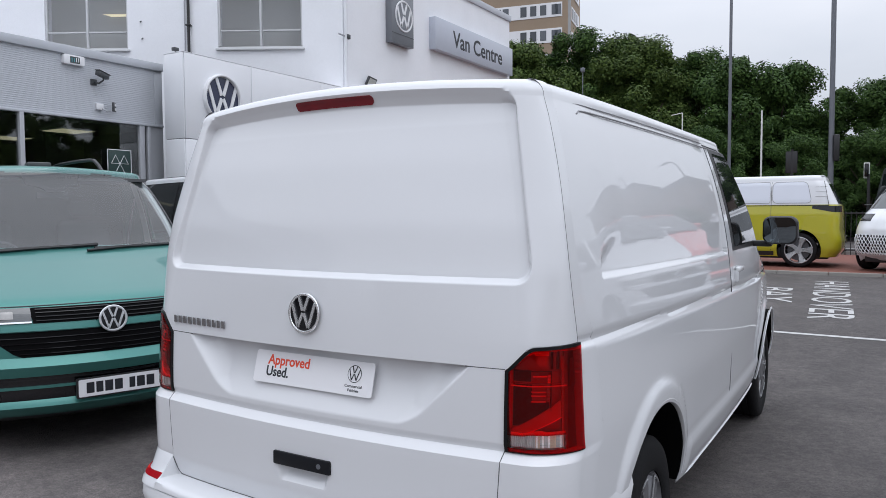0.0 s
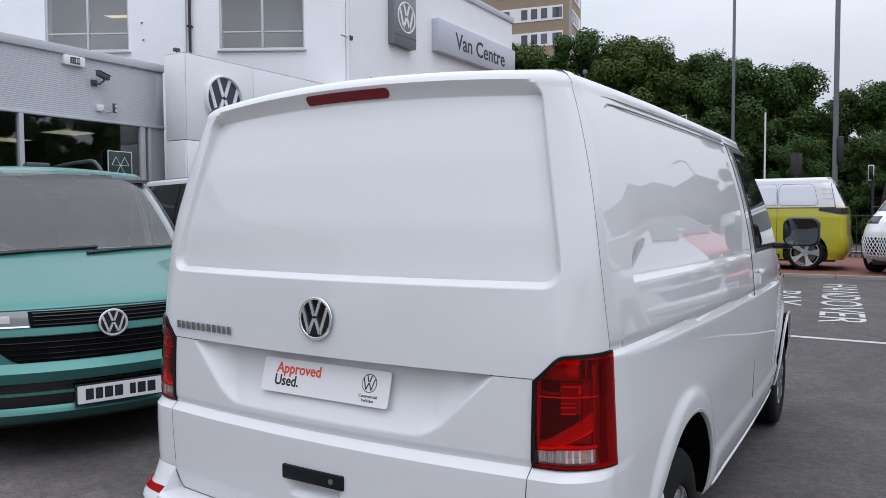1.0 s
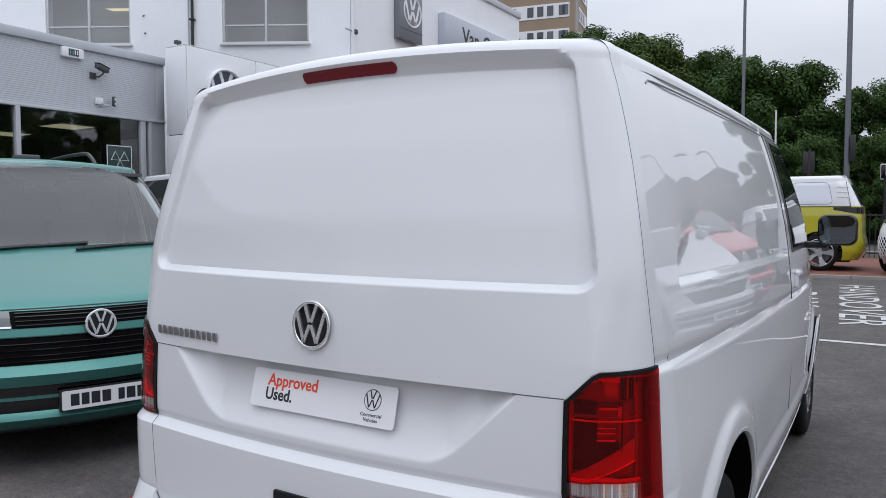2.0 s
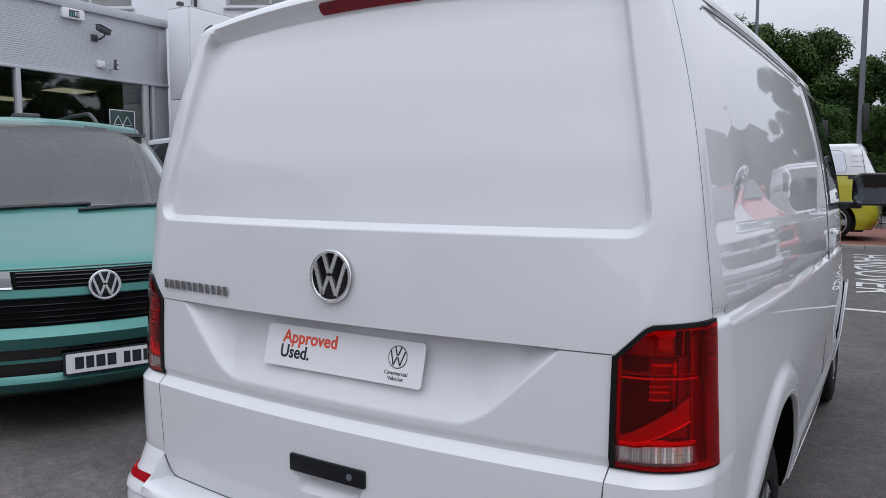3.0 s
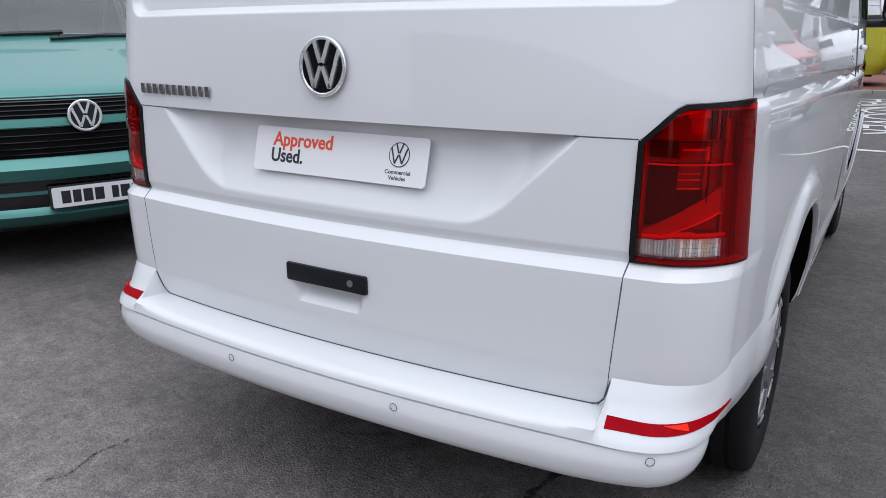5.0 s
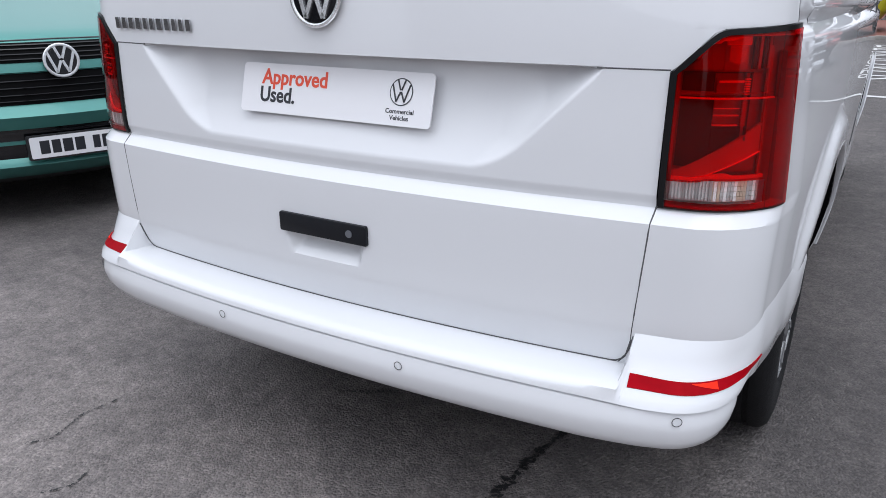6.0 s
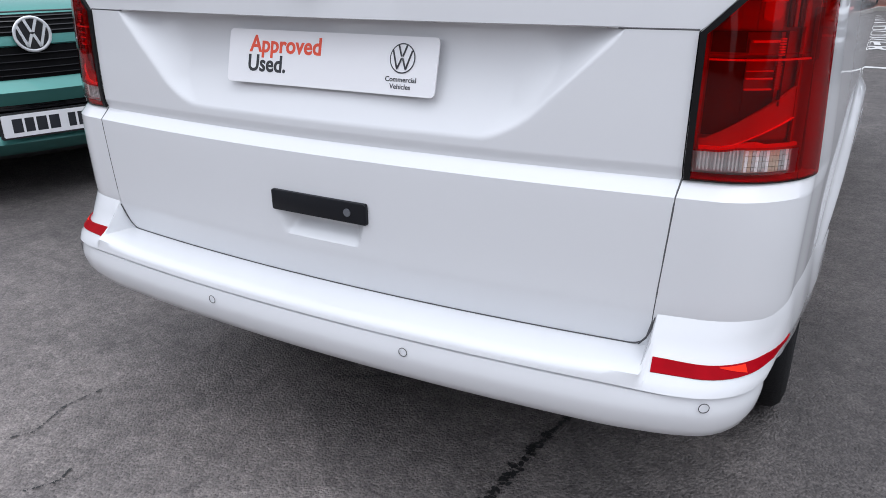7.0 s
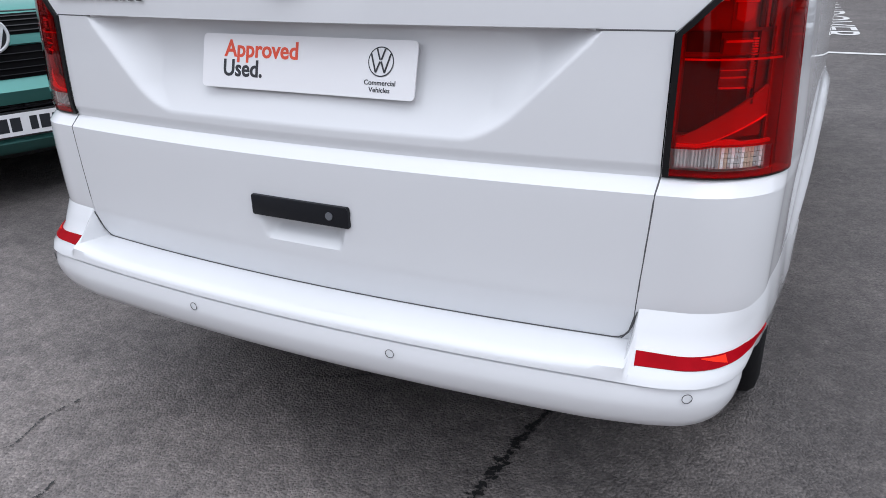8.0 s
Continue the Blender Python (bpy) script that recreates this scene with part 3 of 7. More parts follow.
def cover_mesh(spokes=7, r=0.212, x=0.085):
    """A wheel cover: a dished disc with raised spokes and slots between them, facing +x."""
    bm = bmesh.new()
    n, rings = 84, []
    for rad, dx in ((0.03, 0.012), (0.055, 0.016), (0.075, 0.006), (0.11, 0.014), (0.155, 0.012), (0.185, 0.006), (0.20, 0.012), (r, 0.0), (r, -0.03)):
        ring = []
        for i in range(n):
            a = i * math.tau / n
            ph = (a * spokes / math.tau) % 1.0
            slot = step(0.30, 0.36, ph) * step(0.70, 0.64, ph) if 0.085 < rad < 0.19 else 0
            ring.append(bm.verts.new((x + dx - 0.028 * slot, rad * math.cos(a), rad * math.sin(a))))
        rings.append(ring)
    bm.faces.new(rings[0])
    for A, B in zip(rings, rings[1:]):
        for i in range(n):
            bm.faces.new((A[i], B[i], B[(i + 1) % n], A[(i + 1) % n]))
    bmesh.ops.recalc_face_normals(bm, faces=bm.faces)
    return bm


def two_tone(ob, upper, height=1.262):
    """Gives the faces above a height a second paint."""
    ob.data.materials.append(upper)
    for f in ob.data.polygons:
        if f.center.z > height:
            f.material_index = 1


def wheel(parent, x, y, sign, cover=SILVER, spokes=7, lift=0.0):
    w = part("wheel", tyre_mesh(), RUBBER, parent, "black rubber tyre with a silver wheel cover" if cover is not DARK_ALLOY else "black tyre on an alloy wheel")
    w.matrix_basis = pose(x, y, HUB_Z + lift, 0, 0, 0 if sign > 0 else 180)
    disc = part("wheel_cover", cover_mesh(spokes), cover, w)
    if cover is COVER_GREY:
        # bright machined edges along the spokes
        for i in range(spokes):
            a = (i + 0.28) * math.tau / spokes
            pts = [(0.1005, r * math.cos(a), r * math.sin(a)) for r in spread(0.095, 0.178, 5)]
            pts += [(0.0985, 0.188 * math.cos(a - 0.10 * q), 0.188 * math.sin(a - 0.10 * q)) for q in (0.4, 1, 2, 3, 4)]
            part("cover_edge", tube([Vector(q) for q in pts], 0.0036, 6), ALLOY_BRIGHT, disc)
    bm = bmesh.new()
    rod(bm, (0.05, 0, 0), (0.06, 0, 0), 0.208, n=40)
    part("rim", bm, BLACK_TRIM, w)
    return w


def wheel_house(parent, y):
    """The dark lining of both wheel openings, out to the flared edge."""
    rows = []
    n = 30
    for k in (-1.0, -0.64, 0.64, 1.0):
        row = []
        for i in range(n + 1):
            a = i * math.pi / n
            py, z = y + (ARCH - 0.004) * math.cos(a), max(0.375, HUB_Z - 0.02 + (ARCH * ARCH_HIGH + 0.014) * math.sin(a))
            edge = half_width(z) + belly(py) + 0.011 * step(0.52, 0.87, z) - 0.012
            row.append(Vector((k * edge, py, z)))
        rows.append(row)
    return part("wheel_house", sheet(rows, flip=True), BLACK_DEEP, parent)


def arch_lip(parent, paint, y, sign):
    """A rolled lip round the wheel opening."""
    rows = []
    for i in range(41):
        a = radians(9 + (139 if y < 2 else 165) * i / 40)
        f = 0.55 + 0.45 * step(0, 16, i)
        row = []
        for r, dx in ((ARCH + 0.012, 0.0135), (ARCH + 0.004, 0.0195), (ARCH - 0.006, 0.0175), (ARCH - 0.009, 0.012), (ARCH - 0.009, 0.002)):
            z = HUB_Z + r * ARCH_HIGH * math.sin(a)
            base = half_width(max(0.36, min(z, TOP))) + belly(y + r * math.cos(a))
            row.append(Vector((sign * (base + dx * f + 0.012 * (1 - f) - 0.016 * (1 - step(0.50, 0.85, z))), y + r * math.cos(a), z)))
        rows.append(row)
    return part("wheel_arch_lip", sheet(rows, flip=sign < 0), paint, parent)


def mirror(parent, sign, paint, y=3.22, z=1.285):
    """A door mirror on a black foot."""
    foot = bmesh.new()
    box(foot, 0.85, 0.90, y + 0.06, y + 0.20, z - 0.020, z + 0.060, 0.02)
    box(foot, 0.87, 1.05, y + 0.01, y + 0.07, z + 0.008, z + 0.046, 0.014)
    bmesh.ops.transform(foot, matrix=Matrix.Diagonal((sign, 1, 1, 1)), verts=foot.verts)
    if sign < 0:
        bmesh.ops.reverse_faces(foot, faces=foot.faces)
    m = part("door_mirror", foot, BLACK_TRIM, parent)
    rows = []
    for d, k in ((0.0, 0.90), (0.008, 0.97), (0.03, 1.0), (0.08, 0.98), (0.12, 0.86), (0.145, 0.6), (0.15, 0.2)):
        out = rounded(-0.100 * k, 0.100 * k, -0.087 * k, 0.087 * k, 0.048 * k, 7)
        rows.append([Vector((sign * (1.10 + p + 0.02 * d), y - 0.06 + d, z + 0.1135 + q)) for p, q in out])
    part("mirror_shell", sheet(rows, closed=True, flip=sign < 0), paint, m)
    # a slightly domed glass
    bm = bmesh.new()
    rings = []
    for k in (1.0, 0.8, 0.6, 0.4, 0.2):
        rings.append([bm.verts.new((sign * (1.10 + p), y - 0.0595 + 0.03 * (p + 0.02) + 0.45 * (p * p + q * q) - 0.03 * q, z + 0.1135 + q)) for p, q in rounded(-0.092 * k, 0.092 * k, -0.080 * k, 0.080 * k, 0.046 * k, 7)])
    for r0, r1 in zip(rings, rings[1:]):
        for i in range(len(r0)):
            j = (i + 1) % len(r0)
            bm.faces.new((r0[i], r0[j], r1[j], r1[i]))
    bm.faces.new(rings[-1])
    bmesh.ops.recalc_face_normals(bm, faces=bm.faces)
    if sum(f.normal.y for f in bm.faces) > 0:
        bmesh.ops.reverse_faces(bm, faces=bm.faces)
    part("mirror_glass", bm, MIRROR, m, "reflecting mirror glass", smooth=60)
    return m


def side_patch(outline, out, sign, thick=0.004, n=18):
    """A patch on a flank between two edges: outline gives (y_low, y_high) at heights."""
    rows = []
    zs = [o[0] for o in outline]
    for z in spread(zs[0], zs[-1], n):
        y0 = table(z, [(o[0], o[1]) for o in outline]) - 0.08
        y1 = table(z, [(o[0], o[2]) for o in outline]) - 0.08
        rows.append([Vector((sign * side_point(y, z, out).x, y, z)) for y in spread(y0, y1, 14)])
    return sheet(rows, flip=sign < 0, thick=thick)


def seam(parent, points, r=0.0016, name="panel_gap"):
    return part(name, tube(points, r, 6), GAP, parent)


def emblem(parent, m, radius, rim, ink, ground, name="emblem", weight=0.16):
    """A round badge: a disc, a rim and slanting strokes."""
    b = part(name, prism([(radius * math.cos(i * math.tau / 48), radius * math.sin(i * math.tau / 48)) for i in range(48)], 0.006, "z"), ground, parent)
    b.matrix_basis = m
    bm = bmesh.new()
    n, k = 64, 8
    ring = []
    for i in range(n):
        a = i * math.tau / n
        ring.append([bm.verts.new(((radius + rim * math.cos(j * math.tau / k)) * math.cos(a), (radius + rim * math.cos(j * math.tau / k)) * math.sin(a), 0.0055 + 0.7 * rim * math.sin(j * math.tau / k))) for j in range(k)])
    for i in range(n):
        for j in range(k):
            bm.faces.new((ring[i][j], ring[(i + 1) % n][j], ring[(i + 1) % n][(j + 1) % k], ring[i][(j + 1) % k]))
    bmesh.ops.recalc_face_normals(bm, faces=bm.faces)
    part("emblem_rim", bm, ink, b)
    w, z = radius * weight, 0.010
    def stroke(x0, y0, x1, y1):
        d = Vector((x1 - x0, y1 - y0)).normalized()
        nx, ny = -d.y * w / 2, d.x * w / 2
        return [(x0 * radius + nx, y0 * radius + ny), (x1 * radius + nx, y1 * radius + ny), (x1 * radius - nx, y1 * radius - ny), (x0 * radius - nx, y0 * radius - ny)]
    for x0, y0, x1, y1 in ((-0.34, 0.90, -0.055, 0.13), (0.34, 0.90, 0.055, 0.13), (-0.80, 0.56, -0.36, -0.76), (0.80, 0.56, 0.36, -0.76), (-0.36, -0.76, -0.045, 0.0), (0.36, -0.76, 0.045, 0.0)):
        q = stroke(x0, y0, x1, y1)
        bm = bmesh.new()
        lo = [bm.verts.new((x, y, 0.002)) for x, y in q]
        hi = [bm.verts.new((x * 0.995, y * 0.995, z)) for x, y in q]
        bm.faces.new(hi)
        for i in range(4):
            j = (i + 1) % 4
            bm.faces.new((lo[i], lo[j], hi[j], hi[i]))
        bmesh.ops.recalc_face_normals(bm, faces=bm.faces)
        part("emblem_stroke", bm, ink, b)
    return b


def bar_row(parent, m, widths, height, mat, gap, name="character_bar", depth=0.002):
    """A row of plain bars, for writing that is not lettered; widths are in metres."""
    x = 0.0
    for w in widths:
        if w > 0:
            b = part(name, boxed(x, x + w, 0, height, 0, depth, 0.0006, 1), mat, parent)
            b.matrix_basis = m
            x += w + gap
        else:
            x -= w


def nose_mesh(pitch=0.03, n=48):
    zs = sorted(set(round(z, 4) for z in vertical_levels(0.22, 0.95, pitch) + vertical_levels(0.95, 1.2, 0.02) + vertical_levels(1.2, TOP, 0.05)))
    def row(z, inset, height):
        out = []
        for s in spread(-1, 1, n):
            p = nose_point(s, z)
            if inset:
                a = abs(s)
                k = 0.0 if a < 0.8 else (a - 0.8) / 0.2
                p.y -= inset * (1 - k)
                p.x -= inset * k * (1 if s > 0 else -1)
            p.z = height + crown(p.x, z)
            out.append(p)
        return out
    return sheet(roofed(row, zs), flip=True)


def nose_patch(edges, out, thick=0.006, n=24, m=6, over=False):
    """A patch on the nose; edges gives (z, s_low, s_high) rows; out may run from a low to a high value."""
    rows = []
    zs = [e[0] for e in edges]
    for z in spread(zs[0], zs[-1], m):
        a, b = table(z, [(e[0], e[1]) for e in edges]), table(z, [(e[0], e[2]) for e in edges])
        o = out if isinstance(out, float) else out[0] + (out[1] - out[0]) * (z - zs[0]) / (zs[-1] - zs[0])
        rows.append([p + Vector((0, 0, crown(p.x, z))) for p in (nose_point(s, z, o) for s in spread(a, b, n))])
    if over:
        for i in range(1, 4):
            t = i * math.pi / 12
            row = [nose_point(s, TOP, out) for s in spread(a, b, n)]
            rows.append([Vector((p.x, p.y - FILLET * (1 - math.cos(t)), TOP + FILLET * math.sin(t) + crown(p.x, TOP) + 0.003)) for p in row])
    return sheet(rows, flip=True, thick=thick)


def tail_patch(s0, s1, z0, z1, out, thick=0.006, n=20, m=10, top=None, low=None):
    """A patch on the tail between s0 and s1; top and low may give the height edge at s."""
    rows = []
    for t in spread(0, 1, m):
        row = []
        for s in spread(s0, s1, n):
            a, b = low(s) if low else z0, top(s) if top else z1
            row.append(tail_point(s, a + (b - a) * t, 0, out))
        rows.append(row)
    return sheet(rows, thick=thick)


DOOR_GLASS = ((1.30, 3.28), (1.50, 3.10), (1.70, 2.84), (1.82, 2.70))


def shell(van, paint, detailed_side=False, upper=None, cabin=False):
    """The parts that all these vans share."""
    made = []
    for sign in (1, -1):
        bm = body_side(paint, van, sign, detailed_side and sign > 0)
        if cabin:
            cut = [f for f in bm.faces if 1.30 < f.calc_center_median().z < 1.82 and 2.68 < f.calc_center_median().y < table(f.calc_center_median().z, DOOR_GLASS)]
            bmesh.ops.delete(bm, geom=cut, context="FACES")
        made.append(part("side_panel", bm, paint, van))
        for hy in HUBS:
            arch_lip(van, paint, hy, sign)
    made.append(part("roof", roof_sheet(), paint, van))
    bm = nose_mesh()
    if cabin:
        cut = [f for k, f in enumerate(bm.faces) if 1.31 < f.calc_center_median().z < (1.905 if 10 <= k % 48 <= 37 else 1.862) and 2 <= k % 48 <= 45]
        bmesh.ops.delete(bm, geom=cut, context="FACES")
    made.append(part("nose", bm, paint, van))
    for hy in HUBS:
        wheel_house(van, hy)
    if upper:
        for ob in made:
            two_tone(ob, upper)
    bm = bmesh.new()
    box(bm, -0.62, 0.62, 0.25, 4.5, 0.22, 0.40, 0.03)
    part("underbody", bm, BLACK_TRIM, van)
    screen = part("windscreen", nose_patch(((1.285, -0.94, 0.94), (1.866, -0.90, 0.90)), 0.004, 0.0 if cabin else 0.006, m=14, over=cabin), SCREEN_CLEAR if cabin else SCREEN, van, "dark windscreen reflecting the sky")
    screen.visible_shadow = not cabin
    for sign in (1, -1):
        b, g = (0.19, 0.06) if detailed_side else (0.0, 0.0)
        glass = part("door_window", side_patch(((1.295 + 0.5 * g, 2.80 - b, 3.40 + g), (1.50, 2.76 - b, 3.22 + g), (1.70, 2.70 - b, 2.96 + g), (1.83, 2.68 - b, 2.80 + g)), 0.004, sign), SCREEN_CLEAR if cabin else TINTED, van, "dark side door glass")
        glass.visible_shadow = not cabin
        if cabin:
            seam(van, [Vector((sign * side_point(y, z, 0.004).x, y, z)) for y, z in ((2.64, 1.285), (3.34, 1.285), (3.14, 1.50), (2.88, 1.70), (2.72, 1.84), (2.58, 1.84), (2.64, 1.285))], 0.012, "window_frame")
        else:
            part("window_frame", side_patch(((1.272 + 0.5 * g, 2.735 - b, 3.52), (1.50, 2.695 - b, 3.31), (1.72, 2.635 - b, 3.03 - 0.2 * g), (1.852, 2.60 - b, 2.84 + 0.3 * g)), 0.0015, sign), BLACK_TRIM, van)
        mirror(van, sign, BLACK_TRIM if not upper and detailed_side else paint)


def plain_tail(van, paint, upper=None):
    zs = vertical_levels(0.40, TOP, 0.05)
    def row(z, inset, height):
        out = []
        flat = half_width(z) - RX + CORNER
        for s in spread(-flat, flat, 40):
            p = tail_point(s, z, inset)
            p.z = height + crown(p.x, z)
            out.append(p)
        return out
    gate = part("tailgate", sheet(roofed(row, zs)), paint, van)
    if upper:
        two_tone(gate, upper)
    part("rear_bumper", bumper_mesh(), paint, van)


def bumper_rows():
    face = ((0.0970, 0.4740), (0.1005, 0.462), (0.1050, 0.446), (0.1055, 0.432), (0.099, 0.406), (0.090, 0.388), (0.075, 0.380), (-0.05, 0.376))
    centre = ((-0.030, 0.508), (0.030, 0.508), (0.070, 0.5035), (0.0905, 0.4970), (0.0962, 0.4885), (0.0980, 0.4792), (0.0895, 0.4770), (0.0895, 0.4755)) + face
    horn = ((0.000, 0.0), (0.014, -0.016), (0.030, -0.036), (0.045, -0.060), (0.084, 0.491), (0.0960, 0.4742), (0.0885, 0.4724), (0.0885, 0.4710), (0.0970, 0.4695)) + face[1:]
    return centre, horn


def bumper_point(s, k):
    centre, horn = bumper_rows()
    a = abs(s)
    h = step(0.692, 0.708, a)
    top = 0.592 + 0.005 * step(0.72, 0.84, a) + 0.038 * step(0.83, 1.02, a)
    o1, z1 = centre[k]
    o2, z2 = horn[k]
    if k < 4:
        z2 = top + z2 * (top - 0.490) / 0.088
    # the sweep hugs the flank towards the wheel
    o2 *= 1 - 0.72 * step(0.78, 1.03, a)
    o2 -= (0.022 + 0.030 * step(2, 6, k)) * step(0.72, 0.98, a) * step(0, 3, k) * (1 - 0.45 * step(0.99, 1.14, a))
    o2 -= 0.012 * step(4, 7, k) * step(0.62, 0.80, a)
    if 0 < k < 4:
        o2 = max(o2, 0.004 + 0.0022 * k)
    elif 4 <= k < 6:
        o2 = max(o2, 0.006 - 0.014 * (k - 4))
    o1 -= 0.012 * step(4, 7, k) * step(0.62, 0.80, a)
    if k > 3:
        h = step(0.62, 0.78, a)
    if 1 < k < 5:
        z1 += 0.006 * step(0.52, 0.69, a)
    o, z = o1 + (o2 - o1) * h, z1 + (z2 - z1) * h
    if k > 9:
        z += (0.013 * (k - 9)) * step(0.78, 1.08, a)
    flat = half_width(0.55) - RX
    end = flat + CORNER
    if a <= end:
        p = tail_point(s, 0.55, 0, o)
    else:
        y = side_start(0.55) + a - end
        r = math.hypot(y - HUBS[0], (z - HUB_Z) / ARCH_HIGH)
        if k:
            o += 0.004 * step(ARCH + 0.12, ARCH + 0.01, r) + 0.015 * step(ARCH + 0.12, ARCH + 0.01, r) * step(0.50, 0.85, z)
        p = side_point(y, 0.55, o)
        p.x *= 1 if s > 0 else -1
    p.z = z
    return p


def bumper_mesh():
    flat = half_width(0.55) - RX
    end = flat + CORNER
    rows = []
    ss = [-1.0 + i / 90 for i in range(181)]
    for k in range(len(bumper_rows()[0])):
        z = bumper_point(1.15, k).z
        y = HUBS[0] - math.sqrt(max(0.01, (ARCH - 0.036) ** 2 - ((z - HUB_Z) / ARCH_HIGH) ** 2))
        stop = end + y - side_start(0.55)
        dense = sorted(set([t * stop for t in ss] + [sg * q for sg in (1, -1) for q in (0.692, 0.694, 0.697, 0.70, 0.703, 0.706, 0.708)]))
        rows.append([bumper_point(s, k) for s in dense])
    return sheet(rows, flip=True)


def bumper_patch(s0, s1, low, high, out):
    """A patch just proud of the bumper's face; low and high give heights at s."""
    rows = []
    for t in spread(0, 1, 4):
        row = []
        for s in spread(s0, s1, 24):
            z = low(s) + (high(s) - low(s)) * t
            best = None
            pts = [bumper_point(s, k) for k in range(2, 12)]
            for a, b in zip(pts, pts[1:]):
                if b.z <= z <= a.z and a.z - b.z > 1e-6:
                    f = (z - b.z) / (a.z - b.z)
                    best = b.lerp(a, f)
                    break
            best = best or pts[0]
            n = (best - Vector((0, 0.7, best.z))).normalized()
            row.append(best + Vector((n.x, n.y, 0.3)).normalized() * out)
        rows.append(row)
    return sheet(rows, flip=s0 > s1, thick=0.004)


def gate_mesh():
    zs = sorted(set(round(z, 4) for z in
        vertical_levels(0.503, 0.62, 0.008) + vertical_levels(0.62, 0.74, 0.003) + vertical_levels(0.74, 0.795, 0.009) + vertical_levels(0.795, SHELF_LOW, 0.0018) + vertical_levels(SHELF_LOW, SHELF_HIGH, 0.004) + vertical_levels(SHELF_HIGH, 0.860, 0.0018)
        + vertical_levels(0.860, 1.05, 0.0055) + vertical_levels(1.05, 1.075, 0.0018) + vertical_levels(1.072, 1.126, 0.0045) + vertical_levels(1.126, 1.1415, 0.0007) + vertical_levels(1.1415, 1.15, 0.004) + vertical_levels(1.15, 1.30, 0.02) + vertical_levels(1.30, 1.345, 0.003)
        + vertical_levels(1.345, 1.79, 0.012) + vertical_levels(1.79, 1.84, 0.004) + vertical_levels(1.84, TOP, 0.002)))
    n = 380
    verts, faces = [], []
    rows = []
    for z in zs:
        rows.append((z, 0.0, z))
    for i in range(1, 9):
        a = i * math.pi / 16
        rows.append((TOP, FILLET * (1 - math.cos(a)), TOP + FILLET * math.sin(a)))
    for z, inset, height in rows:
        e = gate_edge(z) - 0.0009
        for i in range(n + 1):
            c = 2 * i / n - 1
            a = abs(c)
            s = a / 0.6 * 0.60 if a <= 0.6 else 0.60 + (a - 0.6) / 0.4 * (e - 0.60)
            s = s if c > 0 else -s
            p = tail_point(s, z, inset)
            p.y += tail_dent(p.x, height if inset else z)
            verts.append((p.x, p.y, height + crown(p.x, z)))
    for r in range(len(rows) - 1):
        for i in range(n):
            a = r * (n + 1) + i
            faces.append((a, a + 1, a + n + 2, a + n + 1))
    me = bpy.data.meshes.new("tailgate")
    me.from_pydata(verts, [], faces)
    bm = bmesh.new()
    bm.from_mesh(me)
    bpy.data.meshes.remove(me)
    return bm


def quarter_mesh(sign):
    """The body behind the side panel, round the corner to the tailgate's edge."""
    zs = sorted(set(round(z, 4) for z in vertical_levels(0.50, 0.79, 0.03) + vertical_levels(0.79, SHELF_LOW, 0.0026) + vertical_levels(SHELF_LOW, SHELF_HIGH, 0.004) + vertical_levels(SHELF_HIGH, 0.84, 0.0029) + vertical_levels(0.84, 1.03, 0.03) + vertical_levels(1.03, 1.126, 0.004) + vertical_levels(1.126, 1.1415, 0.0007) + vertical_levels(1.1415, 1.16, 0.004) + vertical_levels(1.16, TOP, 0.03)))
    def row(z, inset, height):
        out = []
        end = half_width(z) - RX + CORNER
        for s in spread(gate_edge(z) + 0.0009, end, 60):
            sunk = not inset and 0.833 < z < table(s, ((0.722, 1.054), (0.780, 1.108), (0.86, 1.122))) and 0.728 < s < half_width(1.0) - RX + CORNER * 0.70 - 0.008
            p = tail_point(s, z, inset, -0.045 if sunk else 0.0)
            wz = 1.139
            w = step(gate_edge(z), gate_edge(z) + 0.012, s)
            if not inset and 1.0 < z < 1.3:
                d = 0.010 * step(wz - 0.020, wz - 0.004, z) * step(wz + 0.022, wz + 0.002, z)
                p.x -= d * w
            if not inset:
                p.x -= -0.006 * step(wz + 0.01, wz - 0.03, z) * step(0.55, 1.02, z) * w
            p.z = height + crown(p.x, z)
            p.x *= sign
            out.append(p)
        return out
    return sheet(roofed(row, zs), flip=sign < 0)


